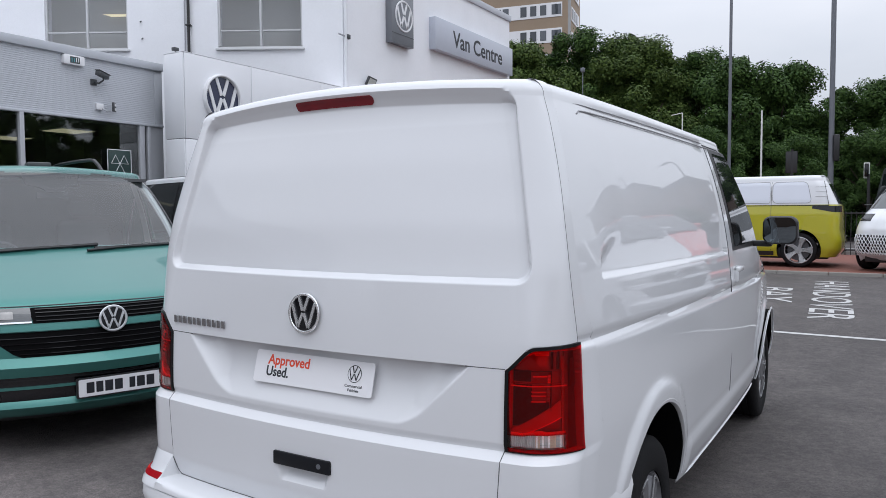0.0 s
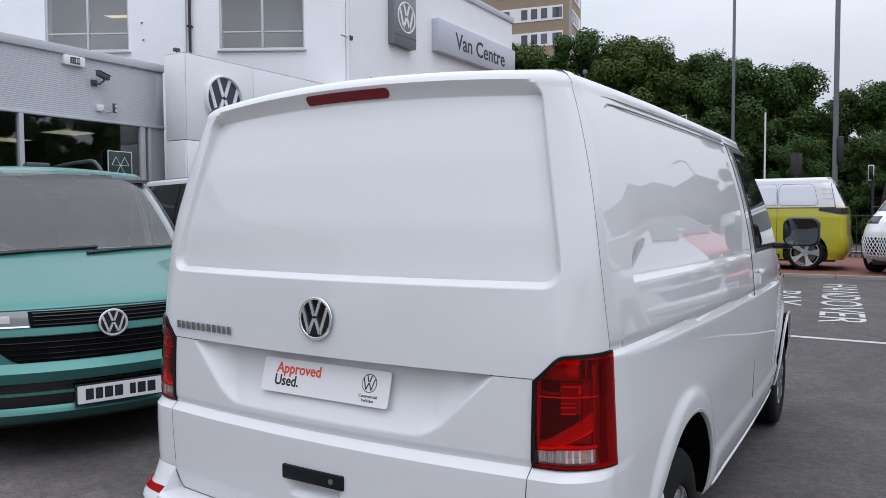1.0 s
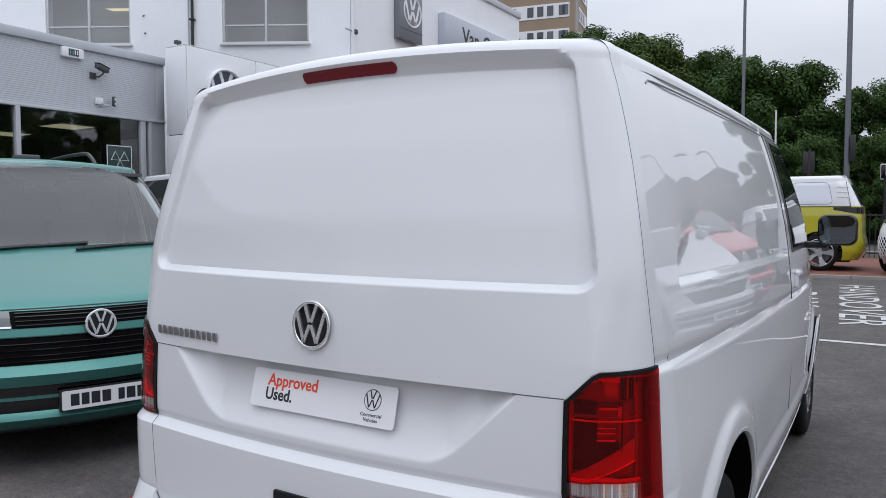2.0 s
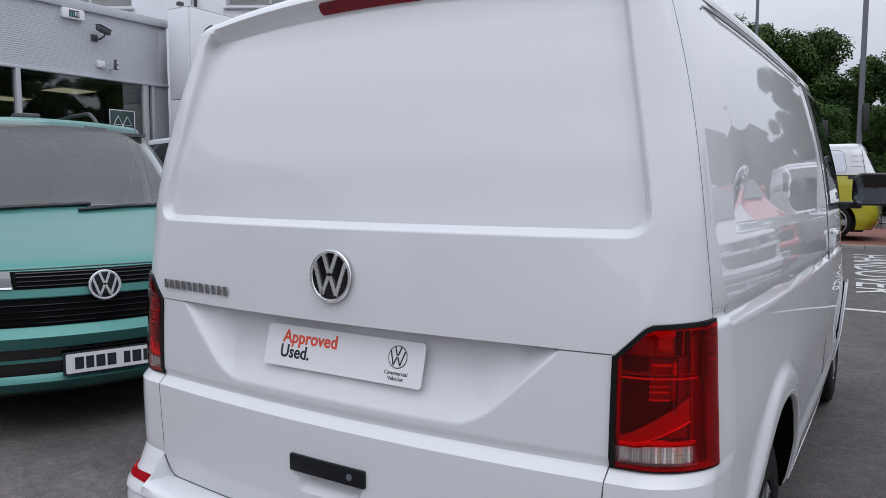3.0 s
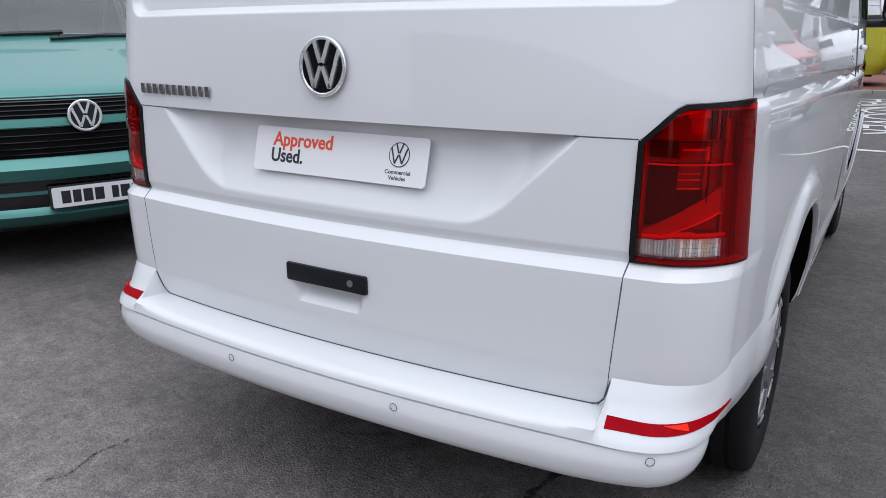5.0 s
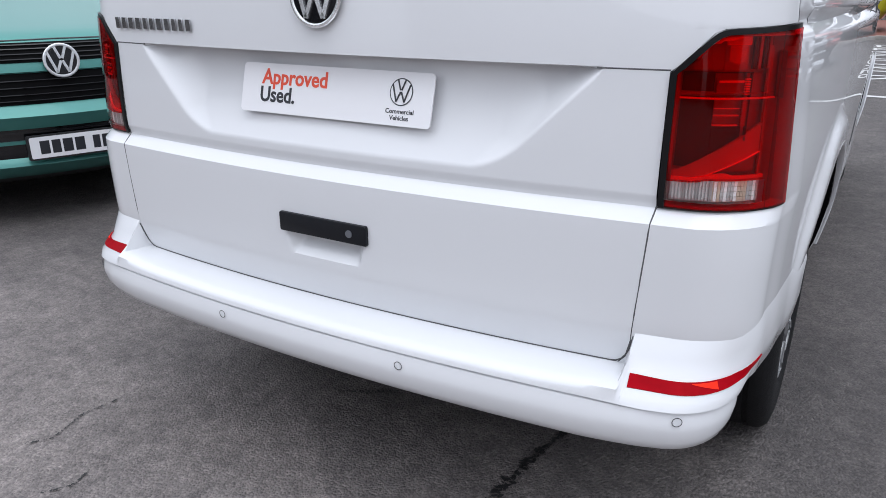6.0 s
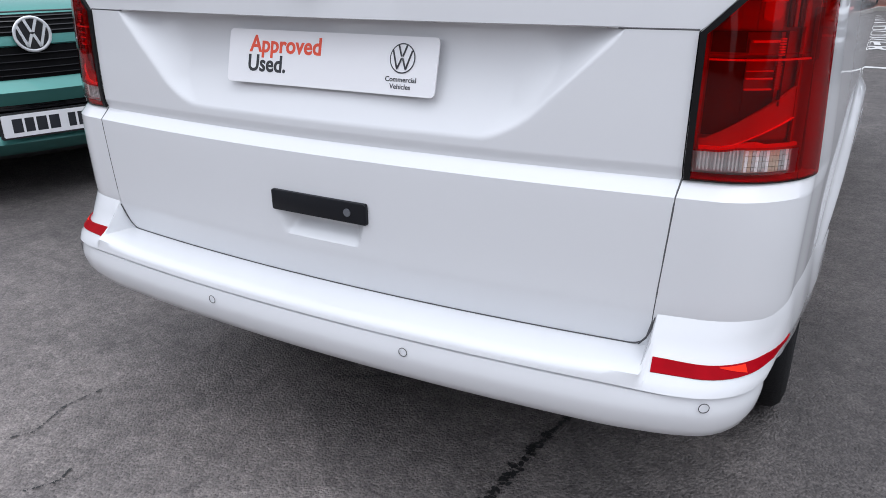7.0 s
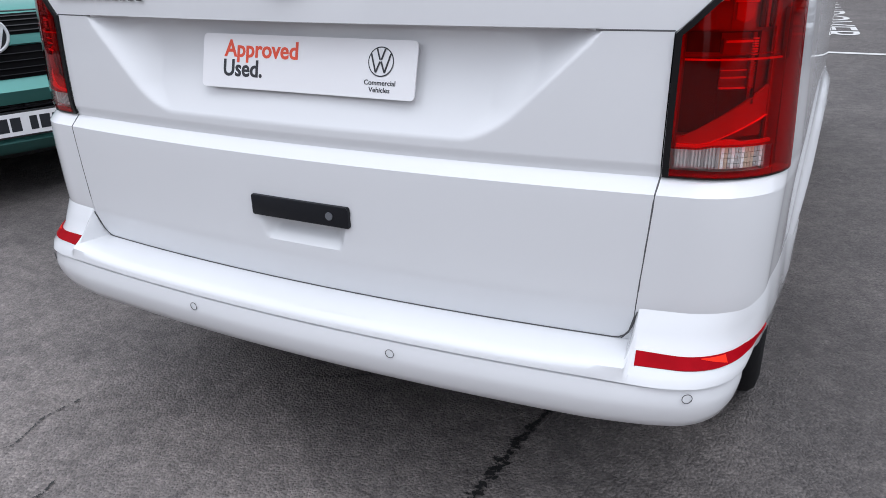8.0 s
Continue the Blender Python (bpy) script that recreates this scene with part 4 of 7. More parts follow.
def tail_lamp(van, sign):
    """A black-rimmed lamp: a tinted shell over reflectors set back in a housing."""
    flat = half_width(1.0) - RX
    s0, s1 = 0.7203, flat + CORNER * 0.70
    edge = s1 - 0.068
    top = lambda s: table(s, ((0.7203, 1.0618), (0.7325, 1.0728), (0.7845, 1.1256), (0.80, 1.1324), (s1, 1.1406)))
    inner = lambda s: table(s, ((0.731, 1.060), (0.744, 1.0710), (0.788, 1.1155), (0.802, 1.1232), (s1, 1.1335)))
    def patch(a, b, zl, zt, out, thick=0.003, n=18, m=10):
        a, b = (a, b) if sign > 0 else (-b, -a)
        return tail_patch(a, b, 0, 0, out, thick, n, m, lambda s: zt(abs(s)), lambda s: zl(abs(s)))
    lamp = part("tail_lamp", patch(s0, s1, lambda s: 0.8262, top, -0.030, 0.004, 26, 16), LAMP_BACK, van, "red and clear tail lamp with a black rim")
    def piece(name, a, b, zl, zt, out, mat, label="", thick=0.006, n=14, m=8):
        return part(name, patch(a, b, zl, zt, out, thick, n, m), mat, lamp, label)
    piece("rim", s0, 0.731, lambda s: 0.8262, top, 0.006, RIM_BLACK, "black rim", 0.034, 4, 14)
    piece("rim", 0.731, s1, inner, top, 0.006, RIM_BLACK, "black rim", 0.034, 26, 3)
    piece("rim", 0.731, s1, lambda s: 0.8262, lambda s: 0.829, 0.006, GLOSS_BLACK, "gloss black rim", 0.034, 20, 2)
    shelf = lambda s: 0.879 + 0.005 * step(0.772, 0.80, s)
    piece("red_lens", 0.731, edge, shelf, inner, 0.0075, LENS_SHELL, "clear red lens", 0.002)
    piece("red_lens", 0.731, edge, lambda s: 0.829, lambda s: 0.842, 0.0075, LENS_DEEP, "deep red lens", 0.002)
    piece("red_lens", edge - 0.006, edge, lambda s: 0.842, shelf, 0.0075, LENS_SHELL, "clear red lens", 0.002, 2)
    piece("crimson_flank", edge, s1 - 0.001, lambda s: 0.829, inner, 0.0075, LENS_DEEP, "deep crimson lens", 0.002, 10)
    piece("clear_lens", 0.731, edge - 0.006, lambda s: 0.842, shelf, 0.0070, LENS_WATER, "clear lens", 0.002)
    # behind the shell: dark bowls, a bright upper reflector, light bars and slanting blades
    piece("flank_backing", edge + 0.004, s1 - 0.002, lambda s: 0.832, lambda s: inner(s) - 0.003, -0.018, LAMP_DIM, n=8)
    piece("marker_reflex", edge + 0.026, s1 - 0.018, lambda s: 1.0160, lambda s: 1.0960, -0.010, LAMP_DIM, n=5)
    piece("bowl", 0.738, 0.800, lambda s: 0.900, lambda s: 1.0220, -0.024, LAMP_DARK, m=6)
    piece("bowl", 0.800, 0.850, lambda s: 0.9730, lambda s: 1.0220, -0.020, LAMP_DIM, m=6)
    piece("bowl", 0.800, 0.858, lambda s: 0.905, lambda s: 0.9730, -0.022, LAMP_DARK, m=4)
    piece("bowl", 0.738, 0.796, lambda s: 1.0310, lambda s: 1.0630, -0.022, LAMP_DARK, m=4)
    piece("bowl", 0.858, edge - 0.014, lambda s: 0.935, lambda s: 1.0610, -0.022, LAMP_DIM, n=5, m=4)
    piece("upper_reflector", 0.752, 0.808, lambda s: 1.0660, lambda s: inner(s) - 0.004, -0.016, LAMP_DIM, n=8, m=4)
    piece("upper_reflector", 0.808, 0.852, lambda s: 1.1070, lambda s: inner(s) - 0.004, -0.010, LAMP_PALE, n=6, m=3)
    piece("upper_reflector", 0.808, 0.852, lambda s: 1.0660, lambda s: 1.1070, -0.014, LAMP_DIM, n=6, m=3)
    piece("upper_reflector", 0.814, 0.846, lambda s: 1.0760 + 0.35 * abs(s - 0.830), lambda s: 1.1070, -0.012, LAMP_MID, n=6, m=3)
    for i in range(4):
        piece("reflector_fin", 0.858 + 0.010 * i, 0.864 + 0.010 * i, lambda s: 1.0690, lambda s: inner(s) - 0.006, -0.008, LAMP_DIM if i % 2 else LAMP_DARK, n=2, m=4)
    piece("light_box", 0.800, 0.852, lambda s: 1.0290, lambda s: 1.0520, -0.016, LAMP_DIM, n=5, m=4)
    piece("light_box", 0.802, 0.846, lambda s: 1.0470, lambda s: 1.0505, -0.006, LAMP_PALE, n=4, m=2)
    for i in range(7):
        piece("light_rib", 0.848, 0.856, lambda s, i=i: 1.0275 + 0.004 * i, lambda s, i=i: 1.0298 + 0.004 * i, -0.005, LAMP_PALE, n=2, m=1)
    for i in range(10):
        piece("light_rib", 0.846, 0.855, lambda s, i=i: 0.9760 + 0.0042 * i, lambda s, i=i: 0.9784 + 0.0042 * i, -0.005, LAMP_MID, n=2, m=1)
    piece("frame_bar", 0.857, 0.8595, lambda s: 0.950, lambda s: 1.0630, -0.006, LAMP_DARK, n=2, m=8)
    piece("frame_bar", 0.760, 0.860, lambda s: 1.0625, lambda s: 1.0645, -0.006, LAMP_DARK, n=6, m=2)
    piece("light_bar", 0.738, edge, lambda s: 1.0205 + 0.02 * (s - 0.79) ** 2, lambda s: 1.0234 + 0.02 * (s - 0.79) ** 2, 0.001, LAMP_PALE, m=2)
    piece("light_bar", 0.738, edge, lambda s: 1.0295, lambda s: 1.0308, -0.002, LAMP_MID, m=2)
    for z, w in ((1.0045, 0.0008), (0.9930, 0.0012), (0.9765, 0.0012)):
        piece("light_bar", 0.798, 0.842, lambda s: z - w, lambda s: z + w, -0.006, LAMP_PALE, n=4, m=2)
    piece("slanting_blade", 0.738, edge - 0.014, lambda s: 0.886 + 0.40 * max(0, s - 0.785), lambda s: 0.896 + 0.56 * max(0, s - 0.745), -0.008, LAMP_MID, m=5)
    piece("blade_edge", 0.738, 0.858, lambda s: 0.8958 + 0.56 * max(0, s - 0.745), lambda s: 0.8972 + 0.56 * max(0, s - 0.745), -0.004, LAMP_MID, m=2)
    piece("blade_edge", 0.785, edge - 0.014, lambda s: 0.8845 + 0.42 * max(0, s - 0.785), lambda s: 0.8860 + 0.42 * max(0, s - 0.785), -0.004, LAMP_PALE, m=2)
    piece("bowl", 0.812, edge - 0.016, lambda s: shelf(s) + 0.012, lambda s: 0.880 + 0.40 * (s - 0.785), -0.014, LAMP_DIM, n=6, m=3)
    piece("low_blade", 0.738, edge - 0.002, lambda s: shelf(s) + 0.001, lambda s: shelf(s) + 0.0065 + 0.004 * step(0.80, 0.815, s) * step(0.845, 0.83, s), -0.002, LAMP_PALE, m=3)
    piece("side_blade", edge - 0.010, edge - 0.004, lambda s: 0.890, lambda s: 1.106, -0.010, LAMP_MID, n=3)
    piece("reversing_reflector", 0.738, 0.812, lambda s: 0.843, shelf, -0.007, LAMP_FLUTED, "silver reversing reflector", n=10, m=4)
    piece("indicator_reflector", 0.812, edge - 0.006, lambda s: 0.843, shelf, -0.007, LAMP_AMBER, "silver and amber indicator reflector", n=10, m=4)
    # fine flutes on the silver half, a grid of small cells on the amber half
    for i in range(12):
        a = 0.742 + 0.0058 * i
        piece("lens_flute", a, a + 0.0030, lambda s: 0.845, lambda s: shelf(s) - 0.002, -0.0045, LAMP_BACK if i % 4 == 3 else LAMP_MID, thick=0.002, n=1, m=2)
    for i in range(14):
        a = 0.814 + 0.0060 * i
        if a < edge - 0.012:
            for z0 in (0.8445, 0.8535, 0.8625, 0.8715):
                piece("lens_cell", a, a + 0.0052, lambda s: z0, lambda s: z0 + 0.0082, -0.0045, LAMP_AMBER if i in (1, 7, 8, 9) else LAMP_MID if i % 3 else LAMP_PALE, thick=0.002, n=1, m=1)
    return lamp


def white_van():
    van = thing("panel_van", Matrix.Identity(4), "glossy white panel van with a windowless tailgate, parked on the forecourt", "van")
    shell(van, WHITE_PAINT, True)
    gate = part("tailgate", gate_mesh(), WHITE_PAINT, van, "blank white tailgate with a pressed panel and a plate pocket", smooth=38)
    for sign in (1, -1):
        part("rear_quarter", quarter_mesh(sign), WHITE_PAINT, van, smooth=28)
        tail_lamp(van, sign)
        zs = vertical_levels(1.1415, TOP, 0.05)
        pts = [tail_point(sign * gate_edge(z), z, 0, -0.0008) for z in zs]
        for i in range(1, 7):
            a = i * math.pi / 12
            p = tail_point(sign * gate_edge(TOP), TOP, FILLET * (1 - math.cos(a)) + 0.0008)
            pts.append(Vector((p.x, p.y, TOP + FILLET * math.sin(a) + crown(p.x, TOP))))
        seam(van, pts)
        zs = (0.5035, 0.512, 0.525, 0.54, 0.56, 0.62, 0.70, 0.775, 0.79, 0.80, 0.812, 0.822, 0.826)
        seam(van, [tail_point(sign * gate_edge(z), z, 0, -0.0010) for z in zs], 0.0019)
        # the seam across the tailgate beside the plate pocket
        seam(gate, [tail_point(sign * s, 1.0655, 0, -0.0006) for s in spread(0.595, 0.7195, 8)], 0.0016, "pressing_line")
    corner = ((0.705, 0.575), (0.700, 0.556), (0.696, 0.541), (0.690, 0.527), (0.682, 0.5165), (0.672, 0.5105))
    path = [(-s, z) for s, z in corner] + [(s, 0.5086) for s in spread(-0.660, 0.660, 120)] + [(s, z) for s, z in reversed(corner)]
    seam(van, [tail_point(s, z, 0, 0.0006) for s, z in path], 0.0016)
    bumper = part("rear_bumper", bumper_mesh(), WHITE_PAINT, van, "white rear bumper with parking sensors")
    for sign in (1, -1):
        hi = lambda s: 0.5205 - 0.002 * step(0.71, 0.80, abs(s)) + 0.010 * step(0.88, 1.00, abs(s))
        lo = lambda s: 0.5035 - 0.002 * step(0.71, 0.80, abs(s)) + 0.006 * step(0.82, 0.96, abs(s)) + 0.021 * step(0.91, 0.995, abs(s))
        a, b = (0.708, 0.984) if sign > 0 else (-0.984, -0.708)
        bm = bumper_patch(a, b, lo, hi, 0.003)
        refl = part("reflector", bm, REFLEX, bumper, "red bumper reflector")
        a, b = (0.808, 0.848) if sign > 0 else (-0.848, -0.808)
        part("reflex_cells", bumper_patch(a, b, lambda s: hi(s) - 0.003 - 0.26 * (abs(s) - 0.808), lambda s: hi(s) - 0.002, 0.0036), REFLEX_CELL, refl)
        for s in (0.252, 0.792):
            pts = [bumper_point(sign * s, k) for k in range(9, 12)]
            c = pts[1] + Vector((0, 0, 0.007 if s < 0.5 else 0.010))
            n = Vector((bumper_point(sign * (s + 0.02), 10) - bumper_point(sign * (s - 0.02), 10)))
            right = n.normalized()
            up = Vector((0, 0, 1))
            out = Vector((0, 0, 1)).cross(right)
            if out.y > 0 and abs(out.y) > 0.3 or out.x * sign < -0.3:
                out = -out
            c = c + out * 0.0012
            ring = [c + right * 0.0090 * math.cos(i * math.tau / 24) + up * 0.0090 * math.sin(i * math.tau / 24) for i in range(24)]
            part("sensor_ring", tube(ring, 0.0008, 6, True), GAP, bumper)
    # brake lamp under the roof's lip
    rows = []
    for z in spread(1.8545, 1.8795, 8):
        h = 0.171 - 0.010 * abs((z - 1.867) / 0.0125) ** 3
        rows.append([Vector((x, tail_y(x, min(z, TOP)) + tail_dent(x, z) - 0.003, z + crown(x, min(z, TOP)))) for x in spread(-h, h, 24)])
    part("high_brake_lamp", sheet(rows, thick=0.02), BRAKE_RED, gate, "long red high-level brake lamp")
    # handle with its lock
    handle = part("handle", prism(rounded(-0.124, 0.124, -0.023, 0.023, 0.005), 0.020, "z", 0.002), HANDLE_BLACK, gate, "matt black tailgate handle")
    handle.matrix_basis = pose(0.001, 0.066, 0.690, 90, 0, 0)
    lock = bmesh.new()
    rod(lock, (0.078, 0, 0.018), (0.078, 0, 0.0225), 0.0085, n=20)
    part("lock", lock, STEEL_POLE, handle)
    # badge and model name
    emblem(gate, pose(0, 0.080, 1.187, 87, 0, 0), 0.0630, 0.0050, BADGE_CHROME, GLOSS_BLACK)
    bar_row(gate, pose(-0.704, 0.1215, 1.1015, 90, 0, -5.4), (0.017, 0.018, 0.019, 0.020, 0.016, 0.017, 0.021, 0.018, 0.016, 0.015, 0.018), 0.027, LETTER_CHROME, 0.0115, "letter_bar", 0.004)
    # the show plate
    plate = part("show_plate", prism(rounded(-0.26, 0.26, -0.0555, 0.0555, 0.010), 0.003, "z"), SIGN_WHITE, gate, "white show plate with orange and black wording")
    plate.matrix_basis = pose(0.002, 0.108, 0.982, 75, 0, 0)
    lettering("wording", "Approved", 0.048, SIGN_ORANGE, pose(-0.200, 0.010, 0.0032), plate, 0.0006, fit=0.190, bold=0.0011)
    lettering("wording", "Used.", 0.048, INK, pose(-0.204, -0.030, 0.0032), plate, 0.0006, fit=0.102, bold=0.0011)
    lettering("wording", "Commercial\nVehicles", 0.0135, INK, pose(0.183, -0.030, 0.0032), plate, 0.0004, "CENTER", wide=1.05, bold=0.0002)
    emblem(plate, pose(0.183, 0.014, 0.0006) @ Matrix.Diagonal((1, 1, 0.6, 1)), 0.027, 0.0013, INK, SIGN_WHITE, "printed_mark", 0.085)
    # doors, handle, sill strip
    seam(van, [side_point(door_edge(z) + 0.022, z, 0.0) for z in spread(0.52, 1.85, 24)], 0.003)
    seam(van, [side_point(y, z, 0.001) for y, z in ((2.22, 1.862), (2.60, 1.858), (2.80, 1.80))], 0.003)
    dh = bmesh.new()
    box(dh, 0.945, 0.985, 2.46, 2.62, 1.185, 1.215, 0.012, 3)
    box(dh, 0.935, 0.978, 2.46, 2.50, 1.13, 1.215, 0.012, 3)
    # grey tubes draw the shade of the drip groove and the panel's top edge
    for z, y0, out in ((1.847, 0.50, 0.0), (1.868, 0.47, -0.002)):
        line = [side_point(y0, z - 0.012, out)] + [side_point(y, z + 0.004 * step(y0, y0 + 0.1, y), out) for y in spread(y0 + 0.03, 2.72, 46)]
        part("drip_groove", tube(line, 0.0030 if z < 1.86 else 0.0018, 6), GROOVE_SHADE, van)
    part("door_handle", dh, WHITE_PAINT, van)
    part("sill_flange", sheet([[side_point(y, z, out * step(1.38, 1.60, y)) for y in spread(1.42, 3.49, 30)] for z, out in ((0.346, 0.0), (0.346, 0.018), (0.358, 0.021), (0.368, 0.004))]), WHITE_PAINT, van)
    for hy in HUBS:
        for sign in (1, -1):
            wheel(van, sign * (0.815 if hy < 2 else 0.812), hy, sign, COVER_GREY, lift=ground_z(0, hy))
    return van


white_van()


# ---- vans seen from the front ----
def patch_part(name, edges, out, mat, parent, label="", thick=0.006, n=24, m=6):
    return part(name, nose_patch(edges, out, thick, n, m), mat, parent, label)


def cabin(van):
    """Dashboard, wheel, seats and lining behind clear glass."""
    rows = []
    for y, z in ((3.62, 1.10), (3.72, 1.27), (3.55, 1.29), (3.30, 1.27), (3.18, 1.20), (3.14, 1.02), (3.20, 0.80)):
        rows.append([Vector((x, y - 0.10 * (x / 0.8) ** 2, z)) for x in spread(-0.80, 0.80, 16)])
    part("dashboard", sheet(rows, flip=True), CAB_GREY, van)
    part("bulkhead", boxed(-0.84, 0.84, 2.02, 2.05, 0.45, 1.86), CAB_GREY, van)
    part("cab_floor", boxed(-0.84, 0.84, 2.05, 3.7, 0.45, 0.50), CAB_GREY, van)
    part("headlining", boxed(-0.80, 0.80, 2.05, 2.98, 1.845, 1.872), CAB_GREY, van)
    for x in (-0.42, 0.42):
        bm = bmesh.new()
        box(bm, x - 0.25, x + 0.25, 2.36, 2.88, 0.72, 0.92, 0.05, 3)
        seat = part("seat", bm, CAB_GREY, van)
        bm = bmesh.new()
        box(bm, -0.235, 0.235, -0.07, 0.07, 0, 0.62, 0.06, 3)
        part("backrest", bm, CAB_GREY, seat).matrix_basis = pose(x, 2.40, 0.88, 12)
        bm = bmesh.new()
        box(bm, -0.13, 0.13, -0.05, 0.05, 0, 0.18, 0.045, 3)
        part("headrest", bm, CAB_GREY, seat).matrix_basis = pose(x, 2.27, 1.53, 10)
    ring = [Vector((0.19 * math.cos(i * math.tau / 32), 0.19 * math.sin(i * math.tau / 32), 0)) for i in range(32)]
    wheel_ring = part("steering_wheel", tube(ring, 0.015, 8, True), CAB_GREY, van)
    wheel_ring.matrix_basis = pose(0.42, 3.06, 1.17, 55)
    for sign in (1, -1):
        part("pillar_lining", side_patch(((1.27, 2.56, 2.735), (1.86, 2.52, 2.655)), -0.02, sign), CAB_PALE, van)
        pts = [nose_point(sign * (0.945 - 0.03 * t), 1.29 + 0.57 * t, -0.03) for t in spread(0, 1, 8)]
        part("pillar_lining", tube(pts, 0.030, 8), CAB_PALE, van)
        part("belt", tube([(sign * 0.80, 2.62, 1.70), (sign * 0.74, 2.60, 1.35), (sign * 0.70, 2.56, 0.95)], 0.014, 6), CAB_GREY, van)
    part("rear_mirror", boxed(-0.12, 0.12, 3.10, 3.13, 1.68, 1.74, 0.012), BLACK_TRIM, van)


def front_van(m, label, paint, group="", plate=True, upper=None, rails=False, windows=False):
    """A van whose nose is seen: grille, lamps, bumper, plate, screen and wipers."""
    van = thing("panel_van" if not windows else "passenger_van", m, label, "van", group)
    shell(van, paint, upper=upper, cabin=rails)
    plain_tail(van, paint, upper)
    if rails:
        cabin(van)
    # grille: two dark bands with slats, and a painted strip between them
    grille = patch_part("grille", ((0.858, -0.472, 0.472), (0.955, -0.488, 0.488)), 0.006, BLACK_DEEP, van, "black slatted grille")
    for z in (0.875, 0.900, 0.925, 0.945):
        patch_part("slat", ((z - 0.0022, -0.455, 0.455), (z + 0.0022, -0.455, 0.455)), 0.016, GLOSS_BLACK, grille, m=2)
    low = patch_part("lower_grille", ((0.642, -0.54, 0.54), (0.66, -0.59, 0.59), (0.805, -0.76, 0.76)), 0.006, BLACK_DEEP, van, "black lower grille")
    for z, s in ((0.67, 0.59), (0.70, 0.62), (0.735, 0.66), (0.77, 0.70)):
        patch_part("slat", ((z - 0.0022, -s, s), (z + 0.0022, -s, s)), 0.016, GLOSS_BLACK, low, m=2)
    patch_part("grille_strip", ((0.812, -0.86, 0.86), (0.846, -0.84, 0.84)), 0.020, paint, van, thick=0.02, m=4)
    # bumper: a shelf, the intake with its bars, and the lip
    patch_part("bumper_beam", ((0.528, -0.94, 0.94), (0.592, -0.93, 0.93)), (0.030, 0.052), paint, van, thick=0.03, n=40)
    patch_part("bumper_ledge", ((0.593, -0.93, 0.93), (0.625, -0.88, 0.88), (0.648, -0.80, 0.80)), (0.052, 0.006), paint, van, thick=0.01, n=40)
    intake = patch_part("intake", ((0.335, -0.93, 0.93), (0.54, -0.95, 0.95)), 0.004, GLOSS_BLACK, van, "black lower intake", n=40)
    patch_part("intake_bar", ((0.500, -0.93, 0.93), (0.512, -0.93, 0.93)), 0.016, GLOSS_BLACK, intake, thick=0.02, n=40, m=2)
    patch_part("intake_strip", ((0.448, -0.94, 0.94), (0.458, -0.945, 0.945), (0.466, -0.94, 0.94)), 0.018, paint, van, thick=0.02, n=40, m=3)
    patch_part("front_lip", ((0.262, -0.93, 0.93), (0.332, -0.95, 0.95)), (0.026, 0.046), paint, van, thick=0.03, n=40)
    patch_part("lip_ledge", ((0.333, -0.95, 0.95), (0.374, -0.93, 0.93)), (0.046, 0.006), paint, van, thick=0.01, n=40)
    patch_part("lower_spoiler", ((0.215, -0.90, 0.90), (0.264, -0.93, 0.93)), 0.022, BLACK_TRIM, van, thick=0.03, n=40)
    seam(van, [nose_point(s, 0.968 - 0.01 * abs(s), 0.001) for s in spread(-0.94, 0.94, 40)], 0.004)
    for sign in (1, -1):
        a, b = (0.48, 0.985) if sign > 0 else (-0.985, -0.48)
        lamp = patch_part("headlamp", ((0.860, a, b), (0.955, a, b)), 0.010, LENS_GREY, van, "clear headlamp with a chrome edge")
        a, b = (0.48, 0.97) if sign > 0 else (-0.97, -0.48)
        patch_part("lamp_edge", ((0.862, a, b), (0.872, a, b)), 0.014, CHROME, lamp, m=2)
        a, b = (0.58, 0.74) if sign > 0 else (-0.74, -0.58)
        patch_part("lamp_lens", ((0.890, a, b), (0.935, a, b)), 0.014, LENS_CLEAR, lamp)
        a, b = (0.62, 0.70) if sign > 0 else (-0.70, -0.62)
        patch_part("fog_insert", ((0.39, a * 1.15, b * 1.2), (0.52, a * 1.15, b * 1.2)), 0.010, GLOSS_BLACK, intake)
    emblem(van, pose(0, 4.862, 0.862, 90, 0, 180) @ pose(0, 0, 0, -4), 0.080, 0.008, CHROME_SOFT, GLOSS_BLACK)
    if plate:
        p = part("number_plate", prism(rounded(-0.26, 0.26, -0.0555, 0.0555, 0.008), 0.006, "z"), SIGN_WHITE, van, "white number plate with plain dark bars")
        p.matrix_basis = pose(-0.03, 4.918, 0.432, 90, 0, 180)
        back = part("plate_holder", prism(rounded(-0.272, 0.272, -0.066, 0.064, 0.01), 0.02, "z"), BLACK_TRIM, van)
        back.matrix_basis = pose(-0.03, 4.899, 0.432, 90, 0, 180)
        bar_row(p, pose(-0.215, -0.035, 0.0055), (0.046, 0.042, 0.048, 0.048, -0.030, 0.036, 0.050, 0.050), 0.070, INK, 0.011, "character_bar", 0.0012)
    # wipers, sensor block, pillars
    for s0, s1, z1 in ((-0.14, -0.90, 1.300), (0.56, -0.17, 1.312)):
        pts = [nose_point(s0 + (s1 - s0) * t, 1.285 + (z1 - 1.285) * t, 0.022) for t in spread(0, 1, 8)]
        w = part("wiper", tube(pts, 0.014, 6), BLACK_TRIM, van)
        pts = [nose_point(s0 + (s1 - s0) * t + 0.06, 1.272 + 0.05 * t, 0.03) for t in spread(0, 0.5, 5)]
        part("wiper_arm", tube(pts, 0.011, 6), BLACK_TRIM, w)
